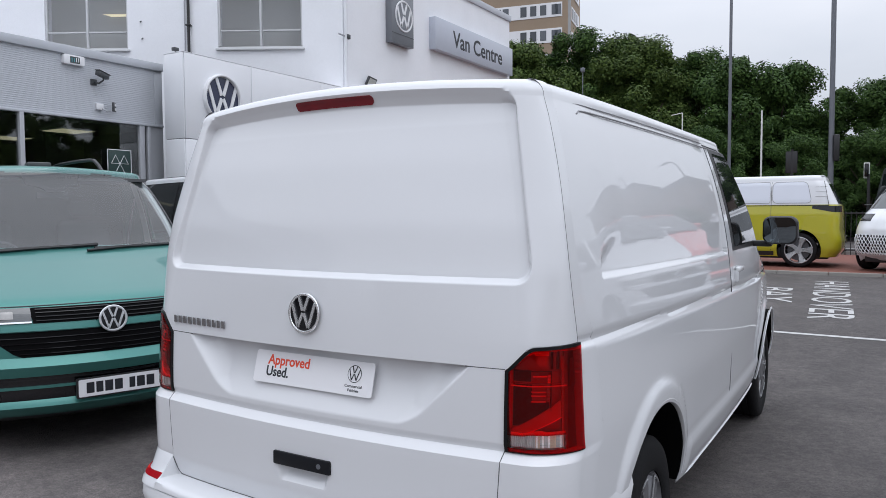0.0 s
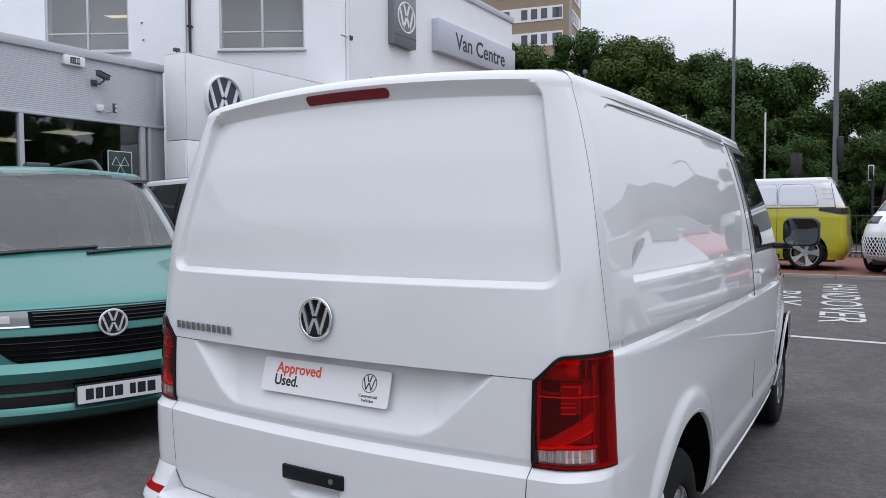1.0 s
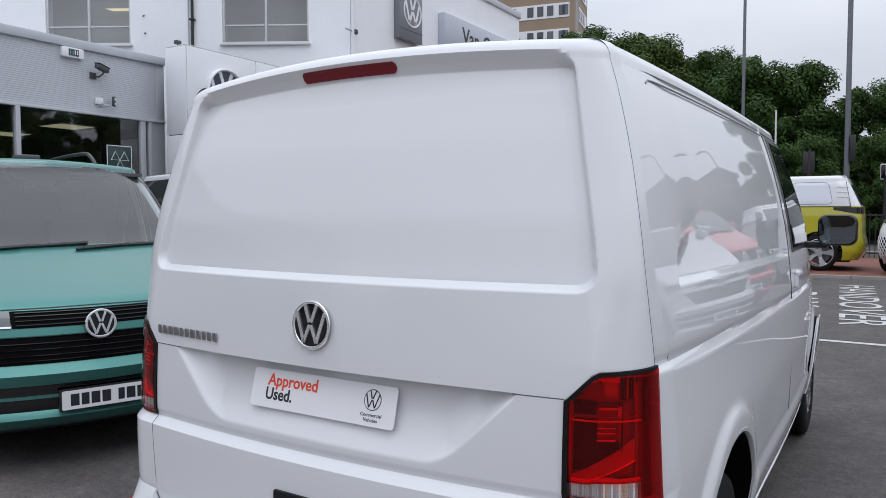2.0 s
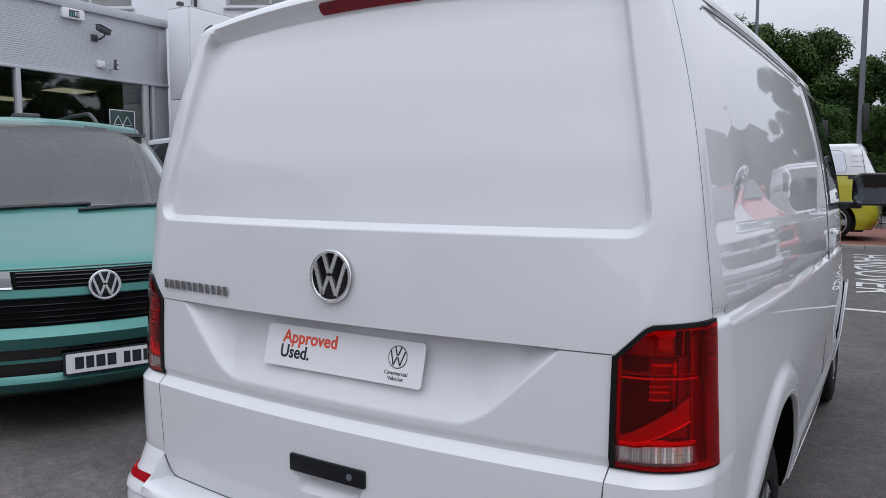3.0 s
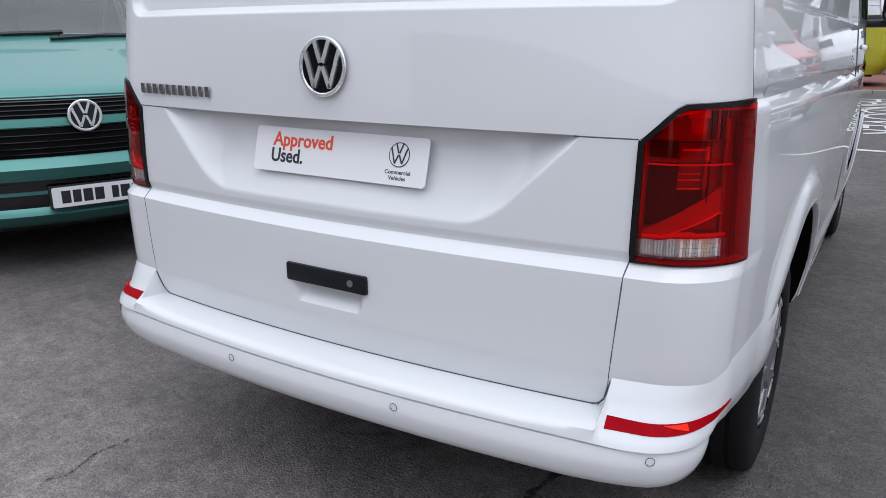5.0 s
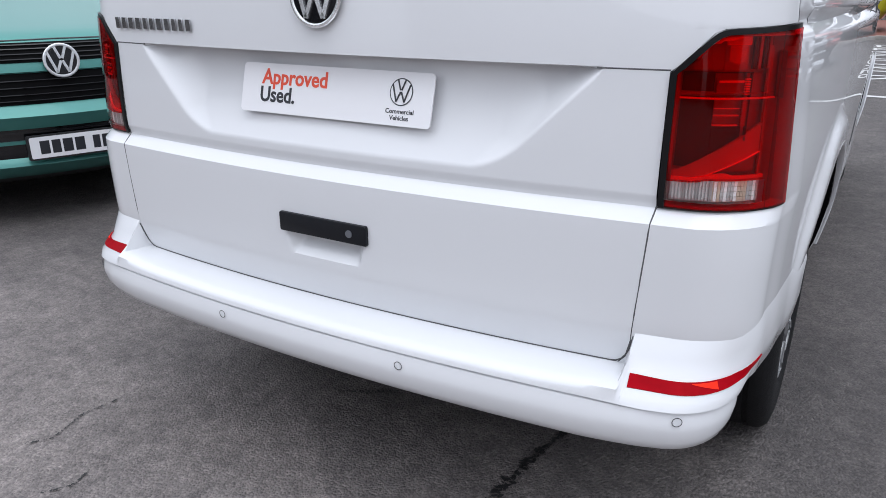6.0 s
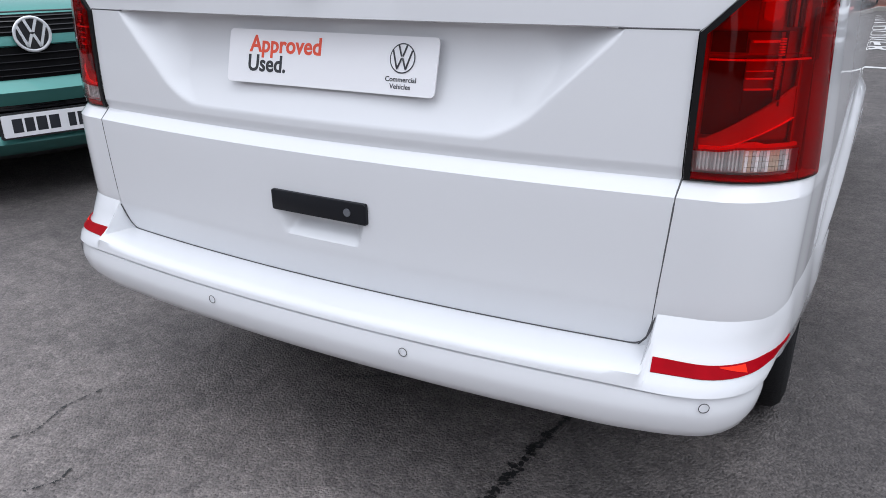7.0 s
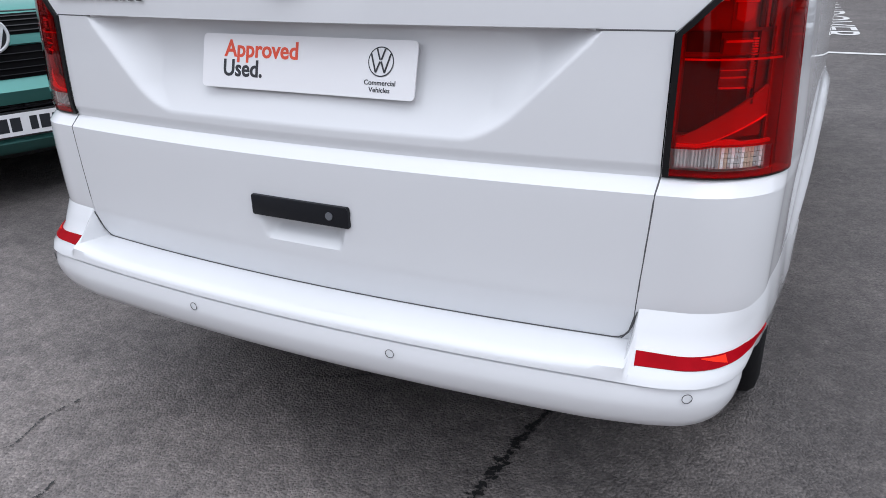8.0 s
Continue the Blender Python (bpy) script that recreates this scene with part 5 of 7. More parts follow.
    patch_part("sensor_block", ((1.735, -0.07, 0.07), (1.775, -0.10, 0.10), (1.79, -0.21, 0.21), (1.862, -0.25, 0.25)), -0.012, BLACK_DEEP, van, "dark sensor block behind the screen")
    patch_part("cowl", ((1.262, -0.95, 0.95), (1.288, -0.94, 0.94)), 0.003, BLACK_TRIM, van, m=2, n=40)
    for sign in (1, -1):
        pts = [nose_point(sign * (0.955 - 0.03 * t), 1.28 + 0.56 * t, 0.004) for t in spread(0, 1, 8)]
        seam(van, pts, 0.014, "screen_seal")
        a, b = (0.905, 0.945) if sign > 0 else (-0.945, -0.905)
        patch_part("screen_border", ((1.29, a, b), (1.862, a, b)), 0.0062, GLOSS_BLACK, van, thick=0.003, n=6, m=12)
    if rails:
        for sign in (1, -1):
            pts = [Vector((sign * 0.57, y, z)) for y, z in ((0.05, 1.93), (0.16, 2.07), (0.30, 2.125), (0.6, 2.13), (1.0, 2.125), (1.5, 2.115), (1.95, 2.10), (2.12, 2.085), (2.28, 2.03), (2.46, 1.93))]
            part("roof_rail", tube(pts, 0.018, 8), BLACK_TRIM, van, "black roof rail")
        aerial = bmesh.new()
        box(aerial, -0.05, 0.13, 2.70, 2.86, 1.955, 2.005, 0.014)
        part("roof_aerial", aerial, FRAME_DARK, van)
    if windows:
        for sign in (1, -1):
            part("window_band", side_patch(((1.29, 0.42, 2.70), (1.856, 0.46, 2.64)), 0.003, sign), GLOSS_BLACK, van)
            for y0, y1 in ((0.55, 1.58), (1.64, 2.58)):
                part("side_window", side_patch(((1.305, y0, y1), (1.845, y0, y1)), 0.008, sign), TINTED, van, "dark tinted side glass")
            part("window_strip", side_patch(((1.262, 0.55, 2.70), (1.285, 0.55, 2.70)), 0.008, sign, n=2), CHROME, van)
    for hy in HUBS:
        for sign in (1, -1):
            wheel(van, sign * 0.805, hy, sign, DARK_ALLOY if rails else SILVER, 5)
    return van


# the sky's reflected blue is put into the white panels' colour
SKY_TINTED_PANEL = material("sky_tinted_panel", (0.66, 0.69, 0.76), 0.3, coat=1.0, vary=0.02, scale=2)
GAP_PALE = material("pressing_shadow", (0.22, 0.22, 0.23), 0.7)
LENS_GREY = material("headlamp_glass", (0.10, 0.105, 0.11), 0.06, coat=1.0, vary=0.35, scale=12)
front_van(pose(-6.63, 5.16, 0.03, 0, 0, -105), "teal and white two-tone van with dark tinted side windows", TEAL_PAINT, upper=WHITE_PAINT, windows=True)
# the row of vans beyond the white van's flank
front_van(pose(-7.20, 2.84, 0.0, 0, 0, -110) @ Matrix.Diagonal((1, 1, 0.98, 1)), "metallic teal van with black slatted grille and roof rails", TEAL_PAINT, rails=True)
front_van(pose(6.50, 9.90, 0.16, 0, 0, 126.9), "white panel van with chrome-striped grille in the facing row", WHITE_PAINT, "vans in the facing row")
front_van(pose(6.66, 13.10, 0.22, 0, 0, 126.9), "red panel van with chrome-striped grille in the facing row", RED_PAINT, "vans in the facing row")


# ---- rounded electric vans on the red paving ----
E_SIDE = ((0.22, 0.90), (0.40, 0.965), (0.70, 0.985), (1.10, 0.975), (1.40, 0.935), (1.72, 0.86), (1.80, 0.82))
E_TAIL = ((0.20, 0.14), (0.36, 0.02), (0.55, 0.0), (0.75, 0.045), (1.05, 0.055), (1.15, 0.06), (1.26, 0.07), (1.75, 0.31), (1.80, 0.345))
E_NOSE = ((0.20, 4.50), (0.34, 4.68), (0.55, 4.71), (0.80, 4.66), (1.00, 4.50), (1.10, 4.34), (1.16, 4.20), (1.76, 3.44), (1.80, 3.36))
E_HUBS, E_HUB, E_ARCH = (0.86, 3.85), 0.36, 0.43


def e_ring(z, inset, height):
    """The plan outline at a height, from the tail's middle round the right side, the nose and back."""
    z = min(z, 1.80)
    w, t, f = table(z, E_SIDE), table(z, E_TAIL), table(z, E_NOSE)
    out = []
    r0, r1 = 0.24, 0.45
    def put(x, y, nx, ny):
        out.append(Vector((x - nx * inset, y - ny * inset, height)))
    half = []
    for i in range(8):
        x = (w - r0) * i / 8
        half.append((x, t + 0.05 * (x / 0.8) ** 2, 0.1 * x, -1))
    y0 = t + 0.05 * ((w - r0) / 0.8) ** 2
    for i in range(9):
        a = i / 8 * math.pi / 2
        half.append((w - r0 + r0 * math.sin(a), y0 + r0 * (1 - math.cos(a)), math.sin(a), -math.cos(a)))
    y1 = f - 0.16 - r1
    for i in range(1, 60):
        half.append((w, y0 + r0 + (y1 - y0 - r0) * i / 60, 1, 0))
    for i in range(10):
        a = i / 9 * math.pi / 2
        half.append((w - r1 + r1 * math.cos(a), y1 + r1 * math.sin(a), math.cos(a), math.sin(a)))
    for i in range(1, 9):
        x = (w - r1) * (1 - i / 8)
        half.append((x, f - 0.16 * (x / (w - r1)) ** 2 if w > r1 else f, 0, 1))
    for p in half:
        put(*p)
    for x, y, nx, ny in half[-2:0:-1]:
        put(-x, y, -nx, ny)
    return out


def rounded_plate(y0, y1, z0, z1, r, lean, sign):
    """A thin plate with rounded corners that lies on a flank; its rear edge leans forward."""
    rows = []
    for z in spread(z0, z1, 15):
        d = max(0.0, r - min(z - z0, z1 - z))
        inset = r - math.sqrt(max(0.0, r * r - d * d))
        rows.append([Vector((sign * (table(z, E_SIDE) + 0.003), y, z)) for y in spread(y0 + lean * (z - z0) + inset, y1 - inset, 6)])
    return sheet(rows, flip=sign < 0, thick=0.003)


def electric_van(m, label, lower, upper, lattice=False):
    van = thing("electric_van", m, label, "van", "electric vans")
    zs = [0.22 + 0.04 * i for i in range(40)] 
    zs = [z for z in zs if z < 1.80] + [1.80]
    rows = [e_ring(z, 0, z) for z in zs]
    for i in range(1, 7):
        a = i * math.pi / 12
        rows.append(e_ring(1.80, 0.13 * (1 - math.cos(a)), 1.80 + 0.11 * math.sin(a)))
    bm = bmesh.new()
    vs = [[bm.verts.new(p) for p in r] for r in rows]
    near = {v: (hy, Vector((v.co.y - hy, v.co.z - E_HUB))) for r in vs for v in r for hy in E_HUBS if math.hypot(v.co.y - hy, v.co.z - E_HUB) < E_ARCH and abs(v.co.x) > 0.8}
    n = len(vs[0])
    for i in range(len(vs) - 1):
        for j in range(n):
            q = (vs[i][j], vs[i][(j + 1) % n], vs[i + 1][(j + 1) % n], vs[i + 1][j])
            if not all(v in near for v in q):
                bm.faces.new(q)
    bm.faces.new(vs[-1])
    for v, (hy, off) in near.items():
        off = off.normalized() * E_ARCH
        v.co.y, v.co.z = hy + off.x, E_HUB + off.y
    for v in [v for v in bm.verts if not v.link_faces]:
        bm.verts.remove(v)
    bmesh.ops.recalc_face_normals(bm, faces=bm.faces)
    body = part("body", bm, lower, van, "rounded two-tone body" if upper is not lower else "")
    if upper is not lower:
        two_tone(body, upper, 1.285)
    def flank(name, y0, y1, z0, z1, out, mat, sign, label="", slant=0.0, n=10):
        rows = []
        for z in spread(z0, z1, n):
            rows.append([Vector((sign * (table(z, E_SIDE) + out), y + slant * (z - z0), z)) for y in spread(y0, y1, n)])
        part(name, sheet(rows, flip=sign < 0, thick=0.004), mat, van, label)
    for sign in (1, -1):
        flank("door_glass", 2.80, 3.55, 1.22, 1.66, 0.005, TINTED, sign, slant=-0.5)
        flank("waist_line", 0.30, 3.9, 1.275, 1.29, 0.004, GLOSS_BLACK, sign, n=6)
        for k in range(3):
            flank("quarter_fin", 0.34, 0.56, 1.46 + 0.10 * k, 1.465 + 0.10 * k, 0.006, GAP_PALE, sign, slant=0.1, n=3)
        for y0, y1, lean in ((0.62, 1.385, 0.22), (1.435, 2.66, 0.0)):
            loop = []
            for y, z in rounded(y0, y1, 1.335, 1.775, 0.09 if y0 < 1 else 0.03, 5):
                y += lean * (z - 1.335) * (1.0 if y < (y0 + y1) / 2 else 0.0)
                loop.append((sign * (table(z, E_SIDE) + 0.005), y, z))
            part("side_panel", rounded_plate(y0, y1, 1.335, 1.775, 0.09 if y0 < 1 else 0.03, lean, sign), SKY_TINTED_PANEL, van, "white side panel tinted with the sky's reflected blue")
            part("pressing_line", tube(loop, 0.004, 5, True), GAP_PALE, van)
        door_line = [(sign * (table(z, E_SIDE) + 0.001), 1.41, z) for z in spread(0.34, 1.78, 12)]
        part("door_gap", tube(door_line, 0.005, 5), GAP, van)
        corner = [(sign * (table(z, E_SIDE) + 0.002), 0.30 + 0.20 * (z - 1.29), z) for z in spread(1.29, 1.78, 8)]
        part("corner_gap", tube(corner, 0.006, 5), GAP, van)
        flank("sill", 1.35, 3.4, 0.24, 0.33, 0.012, BLACK_TRIM, sign, n=4)
        rows = []
        for t in spread(0, 1, 3):
            row = []
            for k in range(5, 22):
                low = 1.145 + 0.075 * step(12, 22, k)
                p = e_ring(low + (1.272 - low) * t, -0.006, low + (1.272 - low) * t)[k]
                row.append(Vector((sign * p.x, p.y, p.z)))
            rows.append(row)
        part("tail_lamp", sheet(rows, flip=sign < 0, thick=0.01), GLOSS_BLACK, van, "dark slim tail lamp")
        for hy in E_HUBS:
            w = part("wheel", tyre_mesh(0.235, 0.250), RUBBER, van, "black tyre on a bright five-spoke alloy wheel")
            w.matrix_basis = pose(sign * 0.86, hy, E_HUB, 0, 0, 0 if sign > 0 else 180) @ Matrix.Diagonal((1, 1.07, 1.07, 1))
            part("alloy_wheel", alloy_mesh(), ALLOY_BRIGHT, w).scale = (1.0, 0.99, 0.99)
            back = bmesh.new()
            rod(back, (0.02, 0, 0), (0.03, 0, 0), 0.205, n=32)
            part("brake_disc", back, DARK_ALLOY, w)
    under = bmesh.new()
    box(under, -0.70, 0.70, 0.3, 4.4, 0.17, 0.40, 0.03)
    part("underbody", under, BLACK_TRIM, van)
    for hy in E_HUBS:
        rows = []
        for x in (-0.93, -0.62, 0.62, 0.93):
            rows.append([Vector((x, hy + (E_ARCH + 0.005) * math.cos(i * math.pi / 24), E_HUB - 0.05 + (E_ARCH + 0.05) * math.sin(i * math.pi / 24))) for i in range(25)])
        part("wheel_house", sheet(rows, flip=True), BLACK_TRIM, van)
    def ring_patch(name, z0, z1, i0, i1, out, mat, label="", n=6):
        rows = [e_ring(z, -out, z)[i0:i1] for z in spread(z0, z1, n)]
        part(name, sheet(rows, thick=0.006), mat, van, label)
    mid = len(e_ring(1, 0, 1)) // 2
    ring_patch("windscreen", 1.20, 1.74, mid - 13, mid + 14, 0.005, SCREEN, "dark windscreen")
    rows = [(lambda ring: ring[-8:] + ring[:9])(e_ring(z, -0.005, z)) for z in spread(1.31, 1.73, 6)]
    part("rear_window", sheet(rows, thick=0.006), TINTED, van, "dark rear glass")
    part("roof_spoiler", boxed(-0.72, 0.72, 0.41, 0.80, 1.876, 1.902, 0.012), upper, van)
    ring_patch("rear_bumper", 0.24, 0.34, 0, 26, 0.02, BLACK_TRIM)
    for sign in (1, -1):
        a, b = (mid - 19, mid - 8) if sign > 0 else (mid + 9, mid + 20)
        ring_patch("headlamp", 0.96, 1.10, a, b, 0.008, GLOSS_BLACK, "slim dark headlamp")
    if lattice:
        ring_patch("lattice_back", 0.33, 0.70, mid - 15, mid + 16, 0.006, GLOSS_BLACK, "white lattice grille over black")
        bars = []
        for k in range(-14, 15):
            for d in (1, -1):
                pts = []
                for z in spread(0.33, 0.70, 6):
                    t = (z - 0.33) / 0.37
                    i = k + d * 3.2 * t
                    if abs(i) <= 14:
                        j = mid + i
                        a, b = int(math.floor(j)), int(math.floor(j)) + 1
                        ring = e_ring(z, -0.016, z)
                        pts.append(ring[a].lerp(ring[b], j - a))
                if len(pts) > 2:
                    part("lattice_bar", tube(pts, 0.008, 5), SIGN_WHITE, van)
    return van


def alloy_mesh():
    """A five-spoke alloy wheel facing +x."""
    bm = bmesh.new()
    n = 60
    prev = None
    for r, x in ((0.205, 0.06), (0.212, 0.10), (0.198, 0.105), (0.190, 0.085)):
        ring = [bm.verts.new((x, r * math.cos(i * math.tau / n), r * math.sin(i * math.tau / n))) for i in range(n)]
        if prev:
            for i in range(n):
                bm.faces.new((prev[i], ring[i], ring[(i + 1) % n], prev[(i + 1) % n]))
        prev = ring
    for k in range(5):
        a = k * math.tau / 5
        u, v = Vector((0, math.cos(a), math.sin(a))), Vector((0, -math.sin(a), math.cos(a)))
        q = []
        for r, w, x in ((0.03, 0.030, 0.075), (0.10, 0.033, 0.085), (0.203, 0.062, 0.100)):
            q.append([bm.verts.new(u * r + v * s * w + Vector((x - dx, 0, 0))) for s, dx in ((-1, 0.02), (-0.7, 0), (0.7, 0), (1, 0.02))])
        for A, B in zip(q, q[1:]):
            for i in range(3):
                bm.faces.new((A[i], A[i + 1], B[i + 1], B[i]))
    hub = [bm.verts.new((0.088, 0.055 * math.cos(i * math.tau / 20), 0.055 * math.sin(i * math.tau / 20))) for i in range(20)]
    bm.faces.new(hub)
    bmesh.ops.transform(bm, matrix=Matrix.Translation((0.014, 0, 0)) @ Matrix.Diagonal((1, 1.27, 1.27, 1)), verts=bm.verts)
    bmesh.ops.recalc_face_normals(bm, faces=bm.faces)
    return bm


electric_van(pose(0.96, 16.45, 0.30, 0, 0, 90) @ Matrix.Diagonal((1, 1, 1.03, 1)), "lime yellow electric van with a white upper body on red paving", LIME_PAINT, WHITE_PAINT)
electric_van(pose(3.755, 18.89, 0.30, 0, 0, 156) @ Matrix.Diagonal((1, 1, 1.04, 1)), "white electric van with a lattice grille on red paving", WHITE_PAINT, WHITE_PAINT, True)


# ---- vehicles on the road past the railing ----
def plain_van(m, label, paint):
    van = thing("panel_van", m, label, "van", "vehicles on the road")
    shell(van, paint)
    plain_tail(van, paint)
    for sign in (1, -1):
        a, b = (0.72, 0.86) if sign > 0 else (-0.86, -0.72)
        part("tail_lamp", tail_patch(a, b, 0.86, 1.34, 0.006), LENS_RED, van, "tall red tail lamp")
        part("side_window", side_patch(((1.30, 0.55, 2.58), (1.84, 0.58, 2.52)), 0.003, sign), TINTED, van)
    part("rear_window", tail_patch(-0.62, 0.62, 1.32, 1.80, 0.004), TINTED, van, "dark rear glass")
    for hy in HUBS:
        for sign in (1, -1):
            wheel(van, sign * 0.805, hy, sign)
    return van


plain_van(pose(1.71, 22.6, 0.12, 0, 0, -60) @ Matrix.Diagonal((1.05, 1.1, 1.36, 1)), "dark grey van waiting on the road past the railing", GREY_PAINT)


# ---- ground, kerb and paving ----
def ground_sheet():
    xs = sorted(set([-400, -150, -60, -30] + spread(-20, 20, 80) + [30, 60, 150, 400]))
    ys = sorted(set([-400, -150, -60, -30] + spread(-12, 14.4, 132) + [20, 30, 60, 150, 400]))
    return sheet([[Vector((x, y, ground_z(x, y))) for x in xs] for y in ys])


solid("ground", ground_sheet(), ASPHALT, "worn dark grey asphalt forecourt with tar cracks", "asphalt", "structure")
solid("pavement", boxed(-30, 30, 14.47, 22, 0.10, 0.297), RED_PAVING, "red-brown paving behind a kerb", "paving", "structure")
kerb = thing("kerb", pose(0, 0, 0), "grey concrete kerb along the red paving", "kerb", kind="structure")
stone = part("kerb_stone", boxed(-0.455, 0.455, -0.06, 0.06, -0.16, 0.065, 0.012), KERB_STONE, kerb)
stone.location = (-8.0, 14.4, 0.24)
for i in range(1, 22):
    k = stone.copy()
    scene.collection.objects.link(k)
    k.parent = kerb
    k.location = (-8.0 + 0.92 * i, 14.4, 0.24)


def crack(name, path, width, seed, density=1.0):
    """A broken line of pits and tar specks along the ground."""
    rng = random.Random(seed)
    verts, faces = [], []
    for (x0, y0), (x1, y1) in zip(path, path[1:]):
        length = math.hypot(x1 - x0, y1 - y0)
        dx, dy = (x1 - x0) / length, (y1 - y0) / length
        for i in range(int(length / 0.0022 * density)):
            t = rng.random() * length
            off = rng.gauss(0, 0.42) * width * (0.6 + 0.5 * math.sin(t * 31 + seed))
            x, y = x0 + dx * t - dy * off, y0 + dy * t + dx * off
            r = rng.uniform(0.10, 0.42) * max(width, 0.008)
            turn, k = rng.uniform(0, math.tau), len(verts)
            for j in range(6):
                a = j * math.tau / 6
                u, w = r * rng.uniform(0.6, 1.2) * 1.5 * math.cos(a), r * rng.uniform(0.6, 1.2) * 0.8 * math.sin(a)
                c, s = math.cos(turn), math.sin(turn)
                px, py = x + u * c - w * s, y + u * s + w * c
                verts.append((px, py, ground_z(px, py) + 0.0035 + 0.0000015 * (i % 200)))
            faces.append(tuple(range(k, k + 6)))
    me = bpy.data.meshes.new(name)
    me.from_pydata(verts, [], faces)
    me.materials.append(TAR)
    return tagged(new(name, me), "ragged dark tar crack in the asphalt", "crack", kind="structure")


crack("tar_crack", ((0.52, 0.85), (0.43, 0.60), (0.395, 0.44), (0.383, 0.37), (0.380, 0.30), (0.376, 0.25), (0.362, 0.16), (0.366, 0.06), (0.345, -0.10), (0.35, -0.35)), 0.020, 1, 0.8)
crack("tar_crack", ((-0.30, 0.40), (-0.20, 0.44), (-0.12, 0.50), (0.0, 0.56)), 0.010, 2, 0.6)
crack("tar_crack", ((-0.86, -0.26), (-0.82, -0.20), (-0.86, -0.08), (-0.84, 0.02)), 0.009, 3, 0.7)
crack("tar_crack", ((-0.62, -0.36), (-0.58, -0.30), (-0.60, -0.24)), 0.009, 4, 0.7)

# painted line and wording on the ground
def stripe(name, a, b, w, label):
    n = 30
    d = (Vector(b) - Vector(a)).normalized()
    nx, ny = -d.y * w / 2, d.x * w / 2
    rows = []
    for i in range(n + 1):
        x, y = a[0] + (b[0] - a[0]) * i / n, a[1] + (b[1] - a[1]) * i / n
        rows.append([Vector((x + nx, y + ny, ground_z(x + nx, y + ny) + 0.004)), Vector((x - nx, y - ny, ground_z(x - nx, y - ny) + 0.004))])
    return solid(name, sheet(rows, flip=True), ROAD_PAINT, label, "road marking", "structure", smooth=0)


stripe("bay_line", (-3.0, 7.25), (6.0, 7.05), 0.085, "worn white painted bay line")


def ground_words(text, x0, y0, x1, y1, lean):
    """Wording laid along -y, letter tops towards +x, following the ground."""
    ob = lettering("ground_wording", text, 1.0, ROAD_PAINT, Matrix.Identity(4), None, 0.0)
    xs, ys = [v.co.x for v in ob.data.vertices], [v.co.y for v in ob.data.vertices]
    ax, bx, ay, by = min(xs), max(xs), min(ys), max(ys)
    for v in ob.data.vertices:
        u, t = (v.co.x - ax) / (bx - ax), (v.co.y - ay) / (by - ay)
        y = y1 + (y0 - y1) * u
        x = x0 + (x1 - x0) * t + lean * (y - y0)
        v.co = Vector((x, y, ground_z(x, y) + 0.005))
    return tagged(ob, "worn white painted wording on the asphalt", "road marking", kind="structure")


ground_words("HANDOVER", 0.86, 8.20, 1.39, 13.0, -0.052)
ground_words("BAY", 0.04, 9.6, 0.56, 11.5, -0.09)


# ---- the low showroom ----
FX = -9.4
show = thing("wall_showroom", pose(0, 0, 0), "grey ribbed cladding fascia over a glazed showroom front", "showroom", kind="structure")
rows = []
z, k = 3.09, 0
prof = []
while z < 4.03:
    prof += [(0.0, z), (0.0, z + 0.015), (0.002, z + 0.018), (0.002, z + 0.027), (0.0, z + 0.030)]
    z += 0.031
fascia = sheet([[Vector((FX + o, y, zz)) for o, zz in prof] for y in spread(-12, 6.72, 12)])
part("fascia", fascia, CLADDING, show, "ribbed grey metal fascia", smooth=20)
part("fascia_end", boxed(FX - 0.05, FX + 0.004, 6.745, 6.90, 3.07, 4.03, 0.003), CLADDING, show)
part("fascia_back", boxed(FX - 0.4, FX - 0.006, -12, 6.9, 3.07, 4.03), CLADDING, show)
part("roof_cap", boxed(FX - 6.6, FX + 0.05, -12, 6.9, 4.03, 4.165, 0.012), CLADDING, show, "grey roof capping")
part("fascia_trim", boxed(FX - 0.05, FX + 0.03, -12, 6.9, 3.045, 3.088, 0.006), CLADDING, show)
part("plinth", boxed(FX - 0.15, FX + 0.02, -12, 6.9, -0.1, 0.35, 0.01), CONCRETE, show)
for y in (-9.6, -7.2, -4.8, -2.4, 0.0, 2.2, 4.39):
    part("mullion", boxed(FX - 0.06, FX + 0.03, y - 0.035, y + 0.035, 0.35, 3.05, 0.006), FRAME_GREY, show)
for y, w in ((6.46, 0.05), (6.60, 0.03)):
    part("mullion", boxed(FX - 0.06, FX + 0.02, y - w, y + w, 0.35, 3.05, 0.006), FRAME_GREY, show)
part("end_panel", boxed(FX - 0.06, FX + 0.0, 6.62, 6.90, 0.35, 3.05), FRAME_GREY, show)
for a, b in zip((-12, -9.6, -7.2, -4.8, -2.4, 0.0, 2.2, 4.39), (-9.6, -7.2, -4.8, -2.4, 0.0, 2.2, 4.39, 6.43)):
    g = part("pane", boxed(FX - 0.035, FX - 0.025, a + 0.034, b - 0.034, 0.35, 3.05), SHOP_GLASS, show, smooth=0)
    g.visible_shadow = False
room = bmesh.new()
box(room, FX - 6.6, FX - 6.5, -12, 6.9, 0, 3.05)
part("back_wall", room, ROOM_DARK, show)
part("end_wall", boxed(FX - 6.5, FX - 0.06, 6.8, 6.9, 0, 3.05), ROOM_DARK, show)
part("end_wall", boxed(FX - 6.5, FX - 0.06, -12, -11.9, 0, 3.05), ROOM_DARK, show)
part("room_ceiling", boxed(FX - 6.5, FX - 0.06, -12, 6.9, 3.0, 3.05), ROOM_DARK, show)
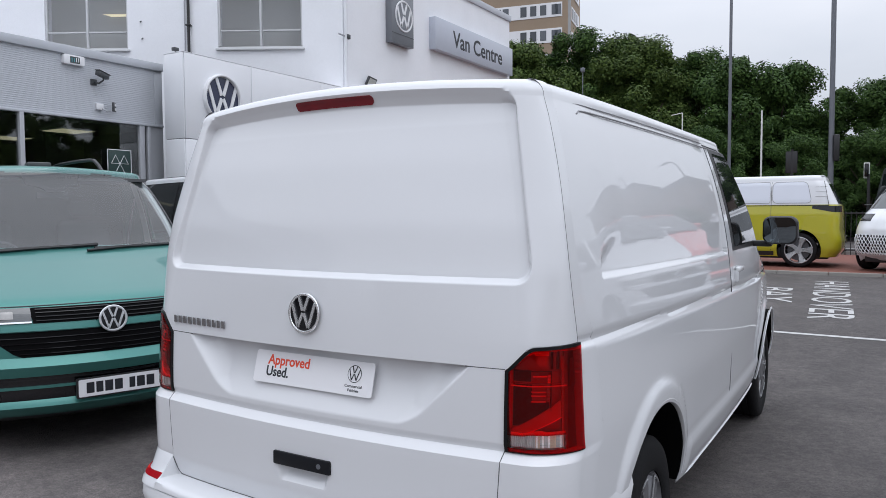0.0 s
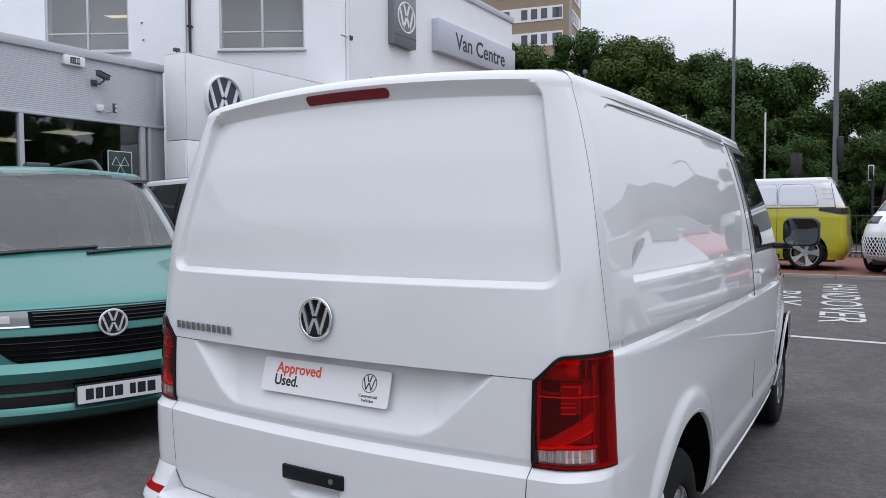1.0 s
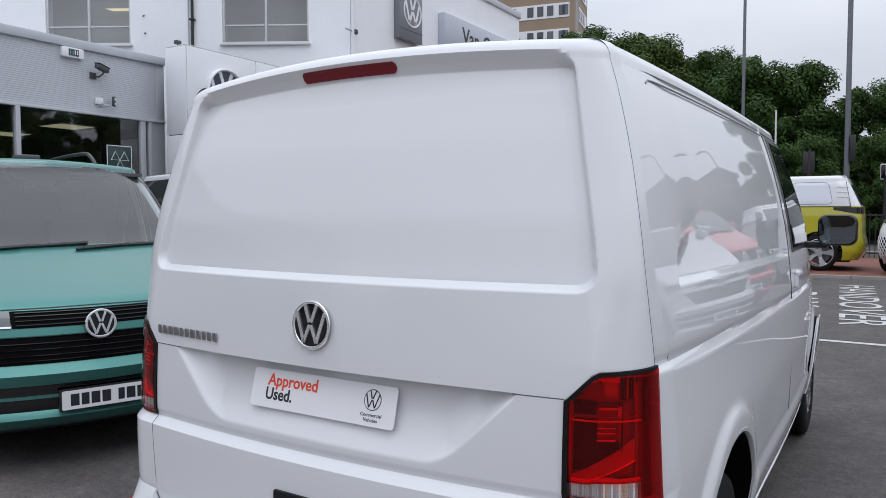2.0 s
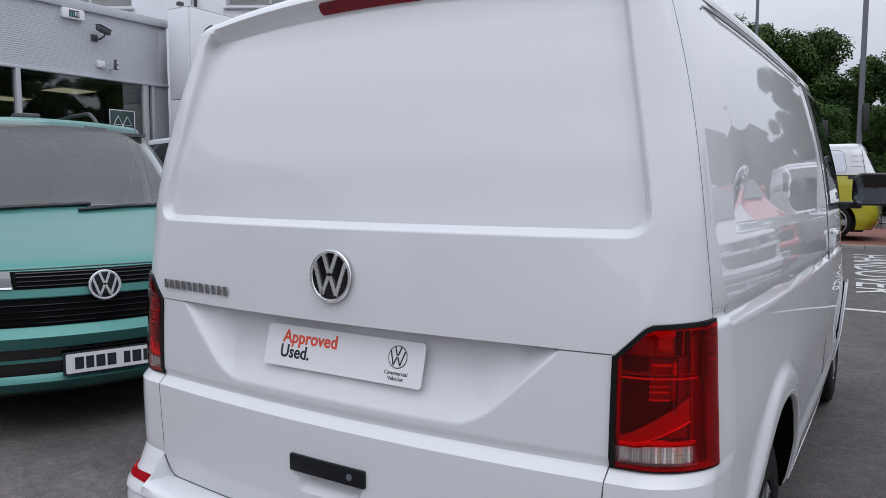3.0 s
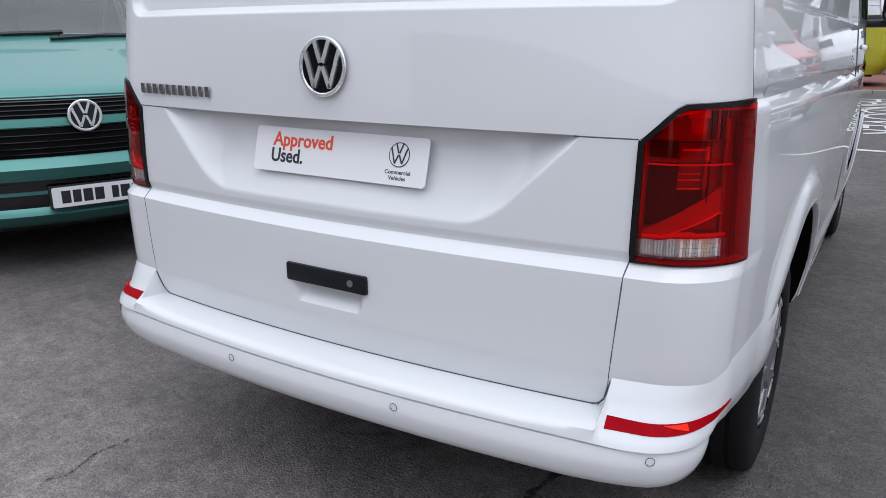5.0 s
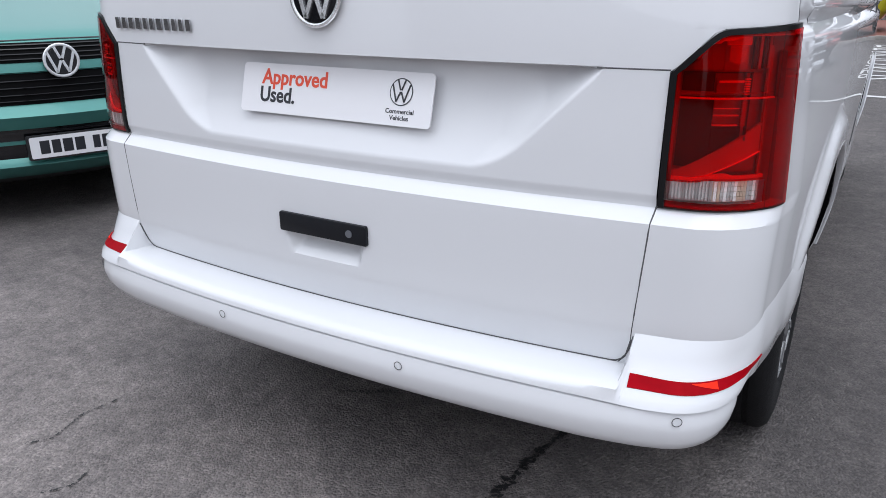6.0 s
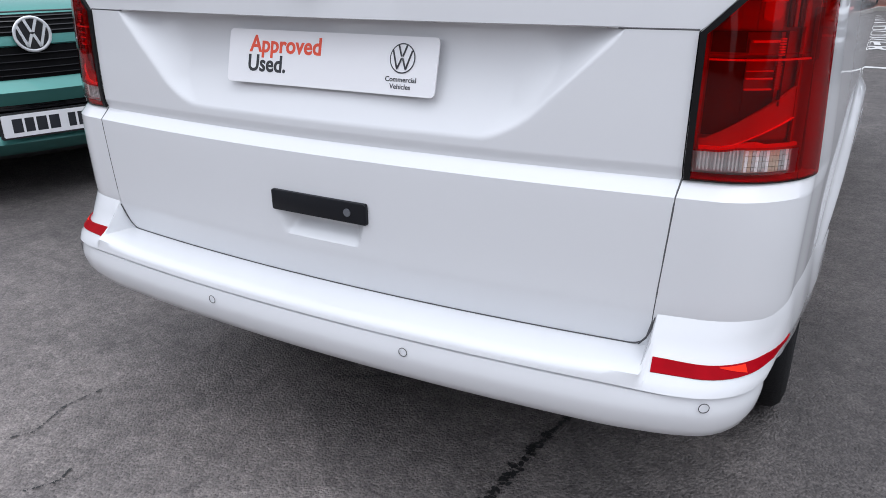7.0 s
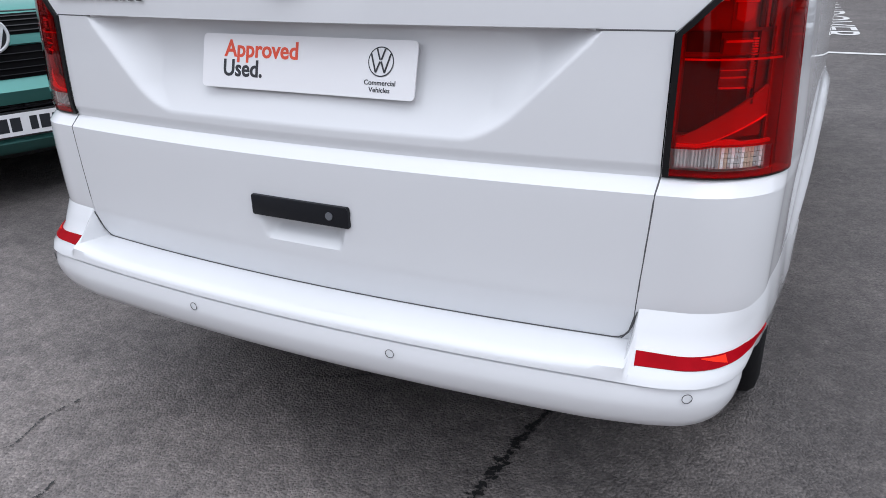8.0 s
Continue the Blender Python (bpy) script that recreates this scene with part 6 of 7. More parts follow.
part("room_floor", boxed(FX - 6.5, FX - 0.06, -12, 6.9, 0.2, 0.25), ROOM_DARK, show)
part("partition", boxed(FX - 3.6, FX - 3.5, 4.9, 5.02, 0.25, 3.0), FRAME_GREY, show)
part("partition", boxed(FX - 2.2, FX - 2.12, 6.0, 6.75, 0.25, 3.0), FRAME_DARK, show)
for x, y in ((-1.27, 5.92), (-3.33, 5.97), (-4.2, 3.6), (-2.2, 0.6), (-4.2, 0.6)):
    lamp = thing("ceiling_light", pose(FX + x, y, 2.99), "warm glowing square ceiling light in the showroom", "ceiling light", "showroom lights")
    part("diffuser", boxed(-0.3, 0.3, -0.3, 0.3, -0.02, -0.004, 0.004), LIGHT_PANEL, lamp)
    part("frame", boxed(-0.33, 0.33, -0.33, 0.33, -0.012, 0.008), FRAME_GREY, lamp)



def facing(x, y, z):
    """A pose on a wall that faces +x: x along the wall to +y, y up, z out."""
    return pose(x, y, z, 90, 0, 90)


# fittings on the fascia
nu = thing("alarm_box", facing(FX, 5.22, 3.945), "white alarm box with a teal and grey mark", "alarm box")
part("case", prism(rounded(-0.175, 0.175, -0.075, 0.075, 0.025), 0.07, "z", 0.004), SIGN_WHITE, nu)
part("mark", prism([(-0.07, -0.05), (0.09, -0.05), (0.09, 0.05), (-0.07, 0.05)], 0.074, "z"), FRAME_DARK, nu)
part("mark_bar", boxed(-0.05, -0.035, -0.035, 0.03, 0.07, 0.077), SIGN_TEAL, nu)
part("mark_bar", boxed(-0.01, 0.005, -0.035, 0.025, 0.07, 0.077), SIGN_TEAL, nu)
part("mark_bar", boxed(0.025, 0.04, -0.03, 0.035, 0.07, 0.077), SIGN_WHITE, nu)
part("mark_bar", boxed(0.06, 0.075, -0.03, 0.035, 0.07, 0.077), SIGN_WHITE, nu)
cctv = thing("security_camera", facing(FX, 5.58, 3.67) @ Matrix.Scale(0.8, 4), "dark security camera on a wall bracket", "security camera")
part("bracket", boxed(-0.07, 0.06, -0.075, 0.045, 0, 0.03, 0.004), FRAME_DARK, cctv)
part("arm", tube([(0, -0.02, 0.02), (0.05, -0.04, 0.12), (0.09, 0.02, 0.20), (0.09, 0.07, 0.20)], 0.018), FRAME_DARK, cctv)
head = part("housing", boxed(-0.16, 0.16, -0.05, 0.05, -0.055, 0.055, 0.02), FRAME_DARK, cctv)
head.matrix_basis = pose(0.07, 0.12, 0.20, 0, 20, -9)
part("sunshield", boxed(-0.17, 0.19, 0.050, 0.060, -0.062, 0.062, 0.003), BLACK_TRIM, head)
flood = thing("floodlight", facing(FX, 5.72, 3.26), "small twin floodlight below the fascia", "floodlight")
part("base", boxed(-0.12, 0.0, -0.04, 0.06, 0, 0.05, 0.006), SIGN_WHITE, flood)
part("arm", tube([(-0.03, -0.02, 0.04), (0.03, -0.06, 0.10), (0.10, -0.04, 0.10)], 0.012), FRAME_GREY, flood)
h = part("lamp_head", boxed(-0.045, 0.045, -0.075, 0.075, 0, 0.04, 0.006), FRAME_DARK, flood)
h.matrix_basis = pose(0.13, 0.02, 0.10, 0, 35, 0)
for dy in (-0.035, 0.035):
    part("lamp_lens", boxed(-0.03, 0.03, dy - 0.022, dy + 0.022, 0.041, 0.045), SIGN_WHITE, h)
mot = thing("test_station_sign", facing(FX + 0.04, 5.98, 2.38), "square dark sign with three white triangle outlines in the window", "sign")
part("board", boxed(-0.225, 0.225, -0.215, 0.215, 0, 0.012, 0.004), MOT_GREEN, mot)
for a in (boxed(-0.225, 0.225, 0.203, 0.215, 0.012, 0.016), boxed(-0.225, 0.225, -0.215, -0.203, 0.012, 0.016), boxed(-0.225, -0.213, -0.203, 0.203, 0.012, 0.016), boxed(0.213, 0.225, -0.203, 0.203, 0.012, 0.016)):
    part("border", a, SIGN_WHITE, mot)
for cx, cy in ((-0.075, 0.045), (0.085, 0.045), (0.005, -0.095)):
    t = [(cx - 0.078, cy - 0.065, 0.016), (cx + 0.078, cy - 0.065, 0.016), (cx, cy + 0.075, 0.016)]
    part("triangle", tube(t, 0.0075, 6, True), SIGN_WHITE, mot)

# ---- the white entrance portal with the round emblem ----
PX = -8.55
portal = thing("wall_portal", pose(0, 0, 0), "white panelled entrance portal with dark joints", "portal", kind="structure")
part("core", boxed(PX - 0.49, PX - 0.03, 6.705, 12.4, -0.1, 4.23), FRAME_DARK, portal)
ys = (6.69, 8.225, 10.21, 12.4)
zs = (-0.1, 1.35, 2.80, 4.255)
for a, b in zip(ys, ys[1:]):
    for c, d in zip(zs, zs[1:]):
        part("panel", boxed(PX - 0.03, PX, a + 0.006, b - 0.006, c + 0.006, d - 0.006, 0.003), PANEL_WHITE, portal)
for c, d in zip(zs, zs[1:]):
    part("panel", boxed(PX - 0.49, PX - 0.008, 6.665, 6.69, c + 0.006, d - 0.006, 0.003), PANEL_WHITE, portal)
part("coping", boxed(PX - 0.49, PX, 6.665, 12.4, 4.255, 4.268, 0.003), PANEL_WHITE, portal)
badge = thing("wall_emblem", facing(PX, 7.49, 3.565), "large round navy wall emblem with silver strokes", "emblem")
emblem(badge, Matrix.Diagonal((1, 1, 4, 1)), 0.40, 0.024, SIGN_WHITE, NAVY, "disc", 0.16)
spot = thing("roof_floodlight", pose(PX - 0.25, 6.72, 4.268), "tiny dark floodlight on the portal's top", "floodlight")
part("lamp_head", boxed(-0.04, 0.04, -0.05, 0.05, 0.03, 0.09, 0.01), FRAME_DARK, spot)
part("foot", rodded((0, 0, 0), (0, 0, 0.05), 0.012), FRAME_DARK, spot)

# ---- the two-storey white block ----
block = thing("wall_front", pose(-8.8, 11.267, 0, 0, 0, 29.4), "white painted wall with grey steel windows", "wall", kind="structure")
openings = ((-6.77, -4.87), (-2.82, -0.91))
Z0, Z1, ZT = 5.22, 7.25, 7.62
strips = []
xs = [-16.0] + [v for o in openings for v in o] + [0.0]
part("wall", boxed(-16, 0, 0, 0.3, -0.1, Z0), RENDER_WHITE, block)
part("wall", boxed(-16, 0, 0, 0.3, Z1, ZT), RENDER_WHITE, block)
for a, b in ((-16, -6.77), (-4.87, -2.82), (-0.91, 0.0)):
    part("wall", boxed(a, b, 0, 0.3, Z0, Z1), RENDER_WHITE, block)
part("coping", boxed(-16, 0.05, -0.06, 0.4, ZT, ZT + 0.18, 0.01), CLADDING, block)
for k, (a, b) in enumerate(openings):
    win = thing(f"window_{k + 1}", pose(-8.8, 11.267, 0, 0, 0, 29.4), "grey steel-framed window with dull grey panes", "window", kind="structure")
    part("window_frame", boxed(a, b, 0.03, 0.10, Z0, Z0 + 0.045, 0.006), FRAME_PALE, win)
    part("window_frame", boxed(a, b, 0.03, 0.10, Z1 - 0.06, Z1, 0.006), FRAME_PALE, win)
    part("window_frame", boxed(a, a + 0.045, 0.03, 0.10, Z0 + 0.06, Z1 - 0.06, 0.006), FRAME_PALE, win)
    part("window_frame", boxed(b - 0.04, b, 0.03, 0.10, Z0 + 0.06, Z1 - 0.06, 0.006), FRAME_PALE, win)
    m = (a + b) / 2 + 0.01
    part("mullion", boxed(m - 0.024, m + 0.024, 0.025, 0.105, Z0 + 0.06, Z1 - 0.06, 0.006), FRAME_PALE, win)
    part("transom", boxed(a + 0.06, m - 0.035, 0.03, 0.10, 5.605, 5.635, 0.005), FRAME_PALE, win)
    part("transom", boxed(m + 0.035, b - 0.05, 0.03, 0.10, 5.605, 5.635, 0.005), FRAME_PALE, win)
    part("sill", boxed(a - 0.04, b + 0.05, -0.07, 0.10, Z0 - 0.05, Z0 + 0.0, 0.01), FRAME_PALE, win)
    for x0, x1 in ((a + 0.06, m - 0.035), (m + 0.035, b - 0.05)):
        for z0, z1 in ((Z0 + 0.06, 5.60), (5.64, Z1 - 0.06)):
            g = part("pane", boxed(x0, x1, 0.06, 0.068, z0, z1), OFFICE_PANE, win, smooth=0)
            g.visible_shadow = False
    part("blind", boxed(a - 0.4, b + 0.4, 0.9, 0.93, Z0 - 0.6, Z1 + 0.1), OFFICE_BACK, win, "dull grey room behind the panes")
    part("room_ceiling", boxed(a - 0.4, b + 0.4, 0.3, 0.9, Z1 + 0.1, Z1 + 0.12), OFFICE_BACK, win)
    if k == 0:
        lamp = thing("office_light", pose(-8.8, 11.267, 0, 0, 0, 29.4), "pale glowing ceiling light inside an upper window", "ceiling light")
        part("diffuser", prism([(-5.80, 0), (-5.25, 0), (-5.02, -0.05), (-5.60, -0.06)], 0.02, "y"), LIGHT_PANEL, lamp).location = (0, 0.75, 6.22)
pipe = thing("drainpipe", pose(-8.8, 11.267, 0, 0, 0, 29.4), "black drainpipe down the white wall", "drainpipe")
part("pipe", rodded((-3.46, -0.06, -0.1), (-3.46, -0.06, 7.55), 0.032), BLACK_TRIM, pipe)
part("cable", rodded((-3.555, -0.03, 4.0), (-3.555, -0.03, 7.55), 0.014), FRAME_GREY, pipe)
for zz in (5.1, 5.72, 6.4):
    part("clip", boxed(-3.52, -3.40, -0.11, 0.0, zz, zz + 0.03, 0.004), BLACK_TRIM, pipe)
for x, zz in ((-4.56, 5.85), (-4.53, 5.47)):
    v = thing("wall_vent", pose(-8.8, 11.267, 0, 0, 0, 29.4), "tiny dark vent stub on the white wall", "vent", "wall vents")
    part("stub", rodded((x, 0, zz), (x, -0.05, zz - 0.03), 0.014), FRAME_DARK, v)
wall = thing("wall_side", pose(-8.8, 11.267, 0), "white painted side wall with a grey parapet cap", "wall", kind="structure")
part("wall", boxed(-0.3, 0, 0.0, 8.49, -0.1, 7.62), RENDER_WHITE, wall)
part("coping", boxed(-0.4, 0.05, 0.0, 8.54, 7.62, 7.80, 0.01), CLADDING, wall)
part("end_wall", boxed(-9, -0.3, 8.19, 8.49, -0.1, 7.62), RENDER_WHITE, wall)
part("roof", boxed(-14, -0.3, 0.3, 8.49, 7.40, 7.50), CONCRETE, wall)
dp = thing("drainpipe", pose(-8.8, 11.267, 0), "white-painted drainpipe at the wall's corner", "drainpipe")
part("pipe", rodded((0.06, 0.03, 4.35), (0.06, 0.03, 7.6), 0.045), PANEL_WHITE, dp)
part("pipe", tube([(0.06, -0.02, 5.46), (0.06, -0.22, 5.47)], 0.02), FRAME_GREY, dp)
part("valve", boxed(0.05, 0.13, 0.02, 0.12, 5.40, 5.50, 0.01), FRAME_DARK, dp)
fl = thing("floodlight", facing(-8.8, 12.15, 4.62), "dark square floodlight on the white wall", "floodlight")
part("lamp_head", boxed(-0.15, 0.15, -0.11, 0.11, 0.10, 0.16, 0.01), FRAME_DARK, fl).matrix_basis = pose(0, 0, 0, 25, 0, -8)
part("lamp_lens", boxed(-0.12, 0.12, -0.08, 0.08, 0.161, 0.166), OFFICE_BACK, fl).matrix_basis = pose(0, 0, 0, 25, 0, -8)
part("arm", boxed(-0.02, 0.02, -0.12, -0.08, 0, 0.12), FRAME_DARK, fl)
sq = thing("emblem_sign", facing(-8.8, 13.395, 6.25), "tall dark grey sign with a white ringed emblem", "sign")
part("board", boxed(-0.48, 0.48, -0.60, 0.68, 0.0, 0.18, 0.006), SIGN_GREY, sq)
part("board_line", boxed(-0.46, 0.48, -0.375, -0.36, 0.18, 0.186), FRAME_DARK, sq)
emblem(sq, pose(0.05, 0.10, 0.18), 0.36, 0.024, SIGN_WHITE, SIGN_GREY, "printed_mark", 0.19)
vc = thing("name_sign", facing(-8.8, 17.33, 6.27), "long pale grey sign lettered Van Centre", "sign")
part("board", boxed(-2.43, 2.25, -0.425, 0.425, 0.0, 0.20, 0.01), SIGN_PALE, vc)
lettering("wording", "Van", 0.62, INK, pose(-1.50, -0.20, 0.201), vc, 0.004, fit=0.94, bold=0.009)
lettering("wording", "Centre", 0.62, INK, pose(-0.36, -0.20, 0.201), vc, 0.004, fit=1.84, bold=0.009)


# ---- beyond the forecourt ----
def pole(name, x, y, r, height, mat, label, z0=0.29):
    p = thing(name, pose(x, y, z0), label, "pole")
    bm = bmesh.new()
    rod(bm, (0, 0, 0), (0, 0, 1.2), r * 1.5, r * 1.45, 16)
    rod(bm, (0, 0, 1.2), (0, 0, height), r, r * 0.75, 16)
    part("column", bm, mat, p)
    return p


p1 = pole("street_lamp", -3.22, 26.5, 0.062, 13.0, STEEL_POLE, "tall grey steel street lamp column", 0.12)
part("lantern", boxed(-0.9, -0.1, -0.12, 0.12, 12.95, 13.1, 0.04), STEEL_POLE, p1)
p2 = pole("street_lamp", 0.06, 26.5, 0.092, 13.4, STEEL_POLE, "tall grey steel street lamp column with a small box", 0.12)
part("lantern", boxed(0.1, 0.9, -0.12, 0.12, 13.3, 13.45, 0.04), STEEL_POLE, p2)
part("control_box", boxed(0.075, 0.25, -0.13, 0.13, 3.07, 3.96, 0.03), BLACK_TRIM, p2)
pole("flagpole", -2.14, 26.5, 0.037, 4.95, POLE_WHITE, "slim white painted steel flagpole", 0.12)
pa = pole("lamp_post", -3.3, 19.6, 0.018, 4.0, POLE_WHITE, "short pale lamp post among the trees")
part("arm", tube([(0, 0, 4.0), (-0.3, 0, 3.95)], 0.012), POLE_WHITE, pa)
pb = pole("lamp_post", -9.0, 27.0, 0.024, 6.95, STEEL_POLE, "slim dark lamp post among the trees")
part("lantern", boxed(-0.08, 0.08, -0.08, 0.08, 6.9, 7.08, 0.03), STEEL_POLE, pb)

sign = thing("road_sign", pose(-0.55, 20.5, 0.29), "dark back of a road sign on a post", "road sign")
part("post", rodded((0, 0, 0), (0, 0, 2.9), 0.035), IRON, sign)
part("board", boxed(-0.16, 0.14, -0.03, 0.0, 2.25, 2.85, 0.02), IRON, sign)
tl = thing("traffic_light", pose(1.17, 27.5, 0.12) @ Matrix.Diagonal((1.27, 1.27, 1.2, 1)), "black traffic signal on a slim post", "traffic light")
part("post", rodded((0, 0, 0), (0, 0, 2.2), 0.035), IRON, tl)
part("head", boxed(-0.10, 0.0, -0.08, 0.08, 2.12, 2.50, 0.02), GLOSS_BLACK, tl)
part("backing", boxed(-0.125, 0.025, 0.09, 0.11, 2.08, 2.54, 0.02), POLE_WHITE, tl)

# railings
fence = thing("railing", pose(0, 21.0, 0.29), "black iron railing beyond the paving", "railing")
for zz in (0.12, 1.12):
    part("rail", boxed(-6, 8, -0.02, 0.02, zz, zz + 0.04, 0.004), IRON, fence)
bar = part("upright", rodded((0, 0, 0.0), (0, 0, 1.2), 0.011, n=6), IRON, fence)
bar.location.x = -6
for i in range(1, 108):
    k = bar.copy()
    scene.collection.objects.link(k)
    k.parent = fence
    k.location.x = -6 + 0.13 * i
wallb = solid("low_wall", boxed(-30, 30, 21.1, 21.3, 0.1, 0.46, 0.01), CONCRETE, "low dark wall under the railing", "wall", "structure")


# ---- trees ----
def crown_mesh(seed, height, width, leaves):
    """Leaf sprays over the shell of many overlapping boughs."""
    rng = random.Random(seed)
    boughs = []
    for i in range(90):
        a, t = rng.uniform(0, math.tau), rng.random()
        z = height * (0.16 + 0.80 * t)
        reach = width * (0.30 + 0.70 * math.sin(math.pi * min(1, 0.22 + 0.72 * t)))
        r = rng.uniform(0.25, 0.98) * reach
        boughs.append((Vector((r * math.cos(a), r * math.sin(a), z)), rng.uniform(0.45, 1.0) * width * 0.22))
    boughs.append((Vector((0, 0, height * 0.93)), width * 0.26))
    verts, faces = [], []
    for i in range(leaves):
        c, r = boughs[rng.randrange(len(boughs))]
        d = Vector((rng.gauss(0, 1), rng.gauss(0, 1), rng.gauss(0.25, 1))).normalized()
        p = c + d * r * rng.uniform(0.62, 1.08)
        p += Vector((rng.gauss(0, 1), rng.gauss(0, 1), rng.gauss(0, 1))) * 0.06
        n = (d + Vector((rng.uniform(-1, 1), rng.uniform(-1, 1), rng.uniform(-0.4, 1.2))) * 0.8).normalized()
        u = n.orthogonal().normalized()
        u = (Matrix.Rotation(rng.uniform(0, math.tau), 3, n) @ u)
        v = n.cross(u)
        s = rng.uniform(0.05, 0.10)
        k = len(verts)
        for q, w in ((-1.0, 0.0), (-0.2, 0.55), (0.9, 0.15), (0.1, -0.55)):
            verts.append(p + u * q * s + v * w * s + n * (0.10 * s if q == 0.9 else 0))
        faces.append((k, k + 1, k + 2, k + 3))
    me = bpy.data.meshes.new("crown")
    me.from_pydata(verts, [], faces)
    return me


def tree_parts(seed, height, width, leaves, mat):
    t = thing("tree", pose(0, 60 + seed * 20, -60), "full green broadleaf tree in summer leaf", "tree", "trees behind the railing")
    rng = random.Random(seed * 7)
    bm = bmesh.new()
    pts = [Vector((0, 0, 0))]
    for i in range(5):
        pts.append(pts[-1] + Vector((rng.uniform(-0.15, 0.15), rng.uniform(-0.15, 0.15), height * 0.15)))
    for i in range(5):
        rod(bm, pts[i], pts[i + 1], 0.24 * (1 - i * 0.17), 0.24 * (1 - (i + 1) * 0.17), 10)
    for i in range(10):
        a = i * 2.4
        s = pts[2 + i % 3]
        e = s + Vector((math.cos(a) * width * 0.5, math.sin(a) * width * 0.5, height * rng.uniform(0.10, 0.25)))
        rod(bm, s, e, 0.08, 0.02, 6)
    part("trunk", bm, BARK, t)
    me = crown_mesh(seed, height, width, leaves)
    me.materials.append(mat)
    c = new("crown", me)
    c.parent = t
    return t


KINDS = [tree_parts(1, 10.6, 3.6, 84000, LEAF), tree_parts(2, 9.4, 3.3, 74000, LEAF_B), tree_parts(3, 8.0, 3.0, 64000, LEAF)]
SPOTS = ((0, -16.0, 35.0, 1.00), (1, -14.2, 33.0, 1.06), (0, -11.8, 35.5, 1.02), (1, -9.0, 34.8, 1.02), (1, -7.6, 36.5, 0.95), (1, -10.6, 36.5, 1.12), (0, -6.0, 37.0, 0.89), (2, -4.6, 35.5, 1.03), (2, -2.8, 36.6, 1.02), (2, 0.9, 37.2, 0.90),
    (2, -2.0, 37.5, 0.80), (0, 4.0, 36.4, 0.88), (2, -12.8, 30.5, 0.80), (2, -8.2, 31.0, 0.72), (2, -5.0, 31.5, 0.62), (2, -1.6, 32.0, 0.55), (2, 1.2, 33.0, 0.58), (2, 3.4, 31.5, 0.55), (0, -20, 38, 1.1),
    (0, 26.0, 16.0, 1.0), (1, 25.0, 20.5, 1.1), (0, 27.0, 25.0, 0.95), (1, 24.5, 29.5, 1.05), (1, 28.0, 11.5, 1.1))
for i, (k, x, y, s) in enumerate(SPOTS):
    c = copy_thing(KINDS[k], pose(x, y, 0.1, 0, 0, 47 * i))
    c.scale = (s, s, s)
for t in KINDS:
    for o in (*t.children_recursive, t):
        bpy.data.objects.remove(o)

# understorey hedge that closes the view below the crowns
def hedge_mesh():
    rng = random.Random(9)
    verts, faces = [], []
    for i in range(26000):
        x = rng.uniform(-34, 24)
        top = 3.4 + 0.8 * math.sin(x * 0.7) + 0.5 * math.sin(x * 1.9 + 1)
        z = rng.uniform(0.1, top)
        y = 38.6 + rng.uniform(-0.5, 0.5) - 0.6 * math.sin(x * 1.3)
        n = Vector((rng.uniform(-1, 1), -1.2, rng.uniform(-0.5, 1))).normalized()
        u = Matrix.Rotation(rng.uniform(0, math.tau), 3, n) @ n.orthogonal().normalized()
        v = n.cross(u)
        s = rng.uniform(0.12, 0.26)
        k = len(verts)
        p = Vector((x, y, z))
        verts.extend((p - u * s, p + v * s * 0.6, p + u * s, p - v * s * 0.6))
        faces.append((k, k + 1, k + 2, k + 3))
    me = bpy.data.meshes.new("hedge")
    me.from_pydata(verts, [], faces)
    me.materials.append(LEAF)
    return me


tagged(new("hedge", hedge_mesh()), "dense dark green undergrowth beneath the trees", "hedge", kind="stuff")
solid("backdrop", boxed(-120, 120, 60, 60.5, 0, 5.5), HEDGE_DARK, "far dark belt of woodland", "woodland", "structure")

# ---- the tower block ----
tower = thing("tower_block", pose(-32.1, 84.0, 0, 0, 0, 11), "tall buff brick tower block with white-framed window bands", "tower block")
part("wall", boxed(-16, 0, 0, 9, 0, 45), BRICK_BUFF, tower)
part("wall", boxed(-0.02, 0.02, 0.4, 2.2, 0, 45), CONCRETE, tower)
frame0 = part("window_band", boxed(-9.4, -0.65, -0.06, 0.0, 0, 1.75), SIGN_WHITE, tower)
pane0 = part("window_pane", boxed(0, 0.78, -0.10, -0.02, 0.28, 1.5), TOWER_GLASS, tower)
side0 = part("window_band", boxed(0.0, 0.08, 2.6, 8.0, 0, 1.75), SIGN_WHITE, tower)
sidep = part("window_pane", boxed(0.05, 0.12, 0, 1.0, 0.28, 1.5), TOWER_GLASS, tower)
for f in range(9):
    z = 13.05 + 3.12 * f
    for src, spots in ((frame0, ((0, 0),)), (pane0, tuple((x, 0) for x in (-9.2, -8.2, -5.9, -4.65, -3.4, -1.95, -1.6 + 0.05))), (side0, ((0, 0),)), (sidep, ((0, 2.8), (0, 4.2), (0, 5.6)))):
        for x, y in spots:
            k = src.copy()
            scene.collection.objects.link(k)
            k.parent = tower
            k.location = (x, y, z)
for o in (frame0, pane0, side0, sidep):
    bpy.data.objects.remove(o)

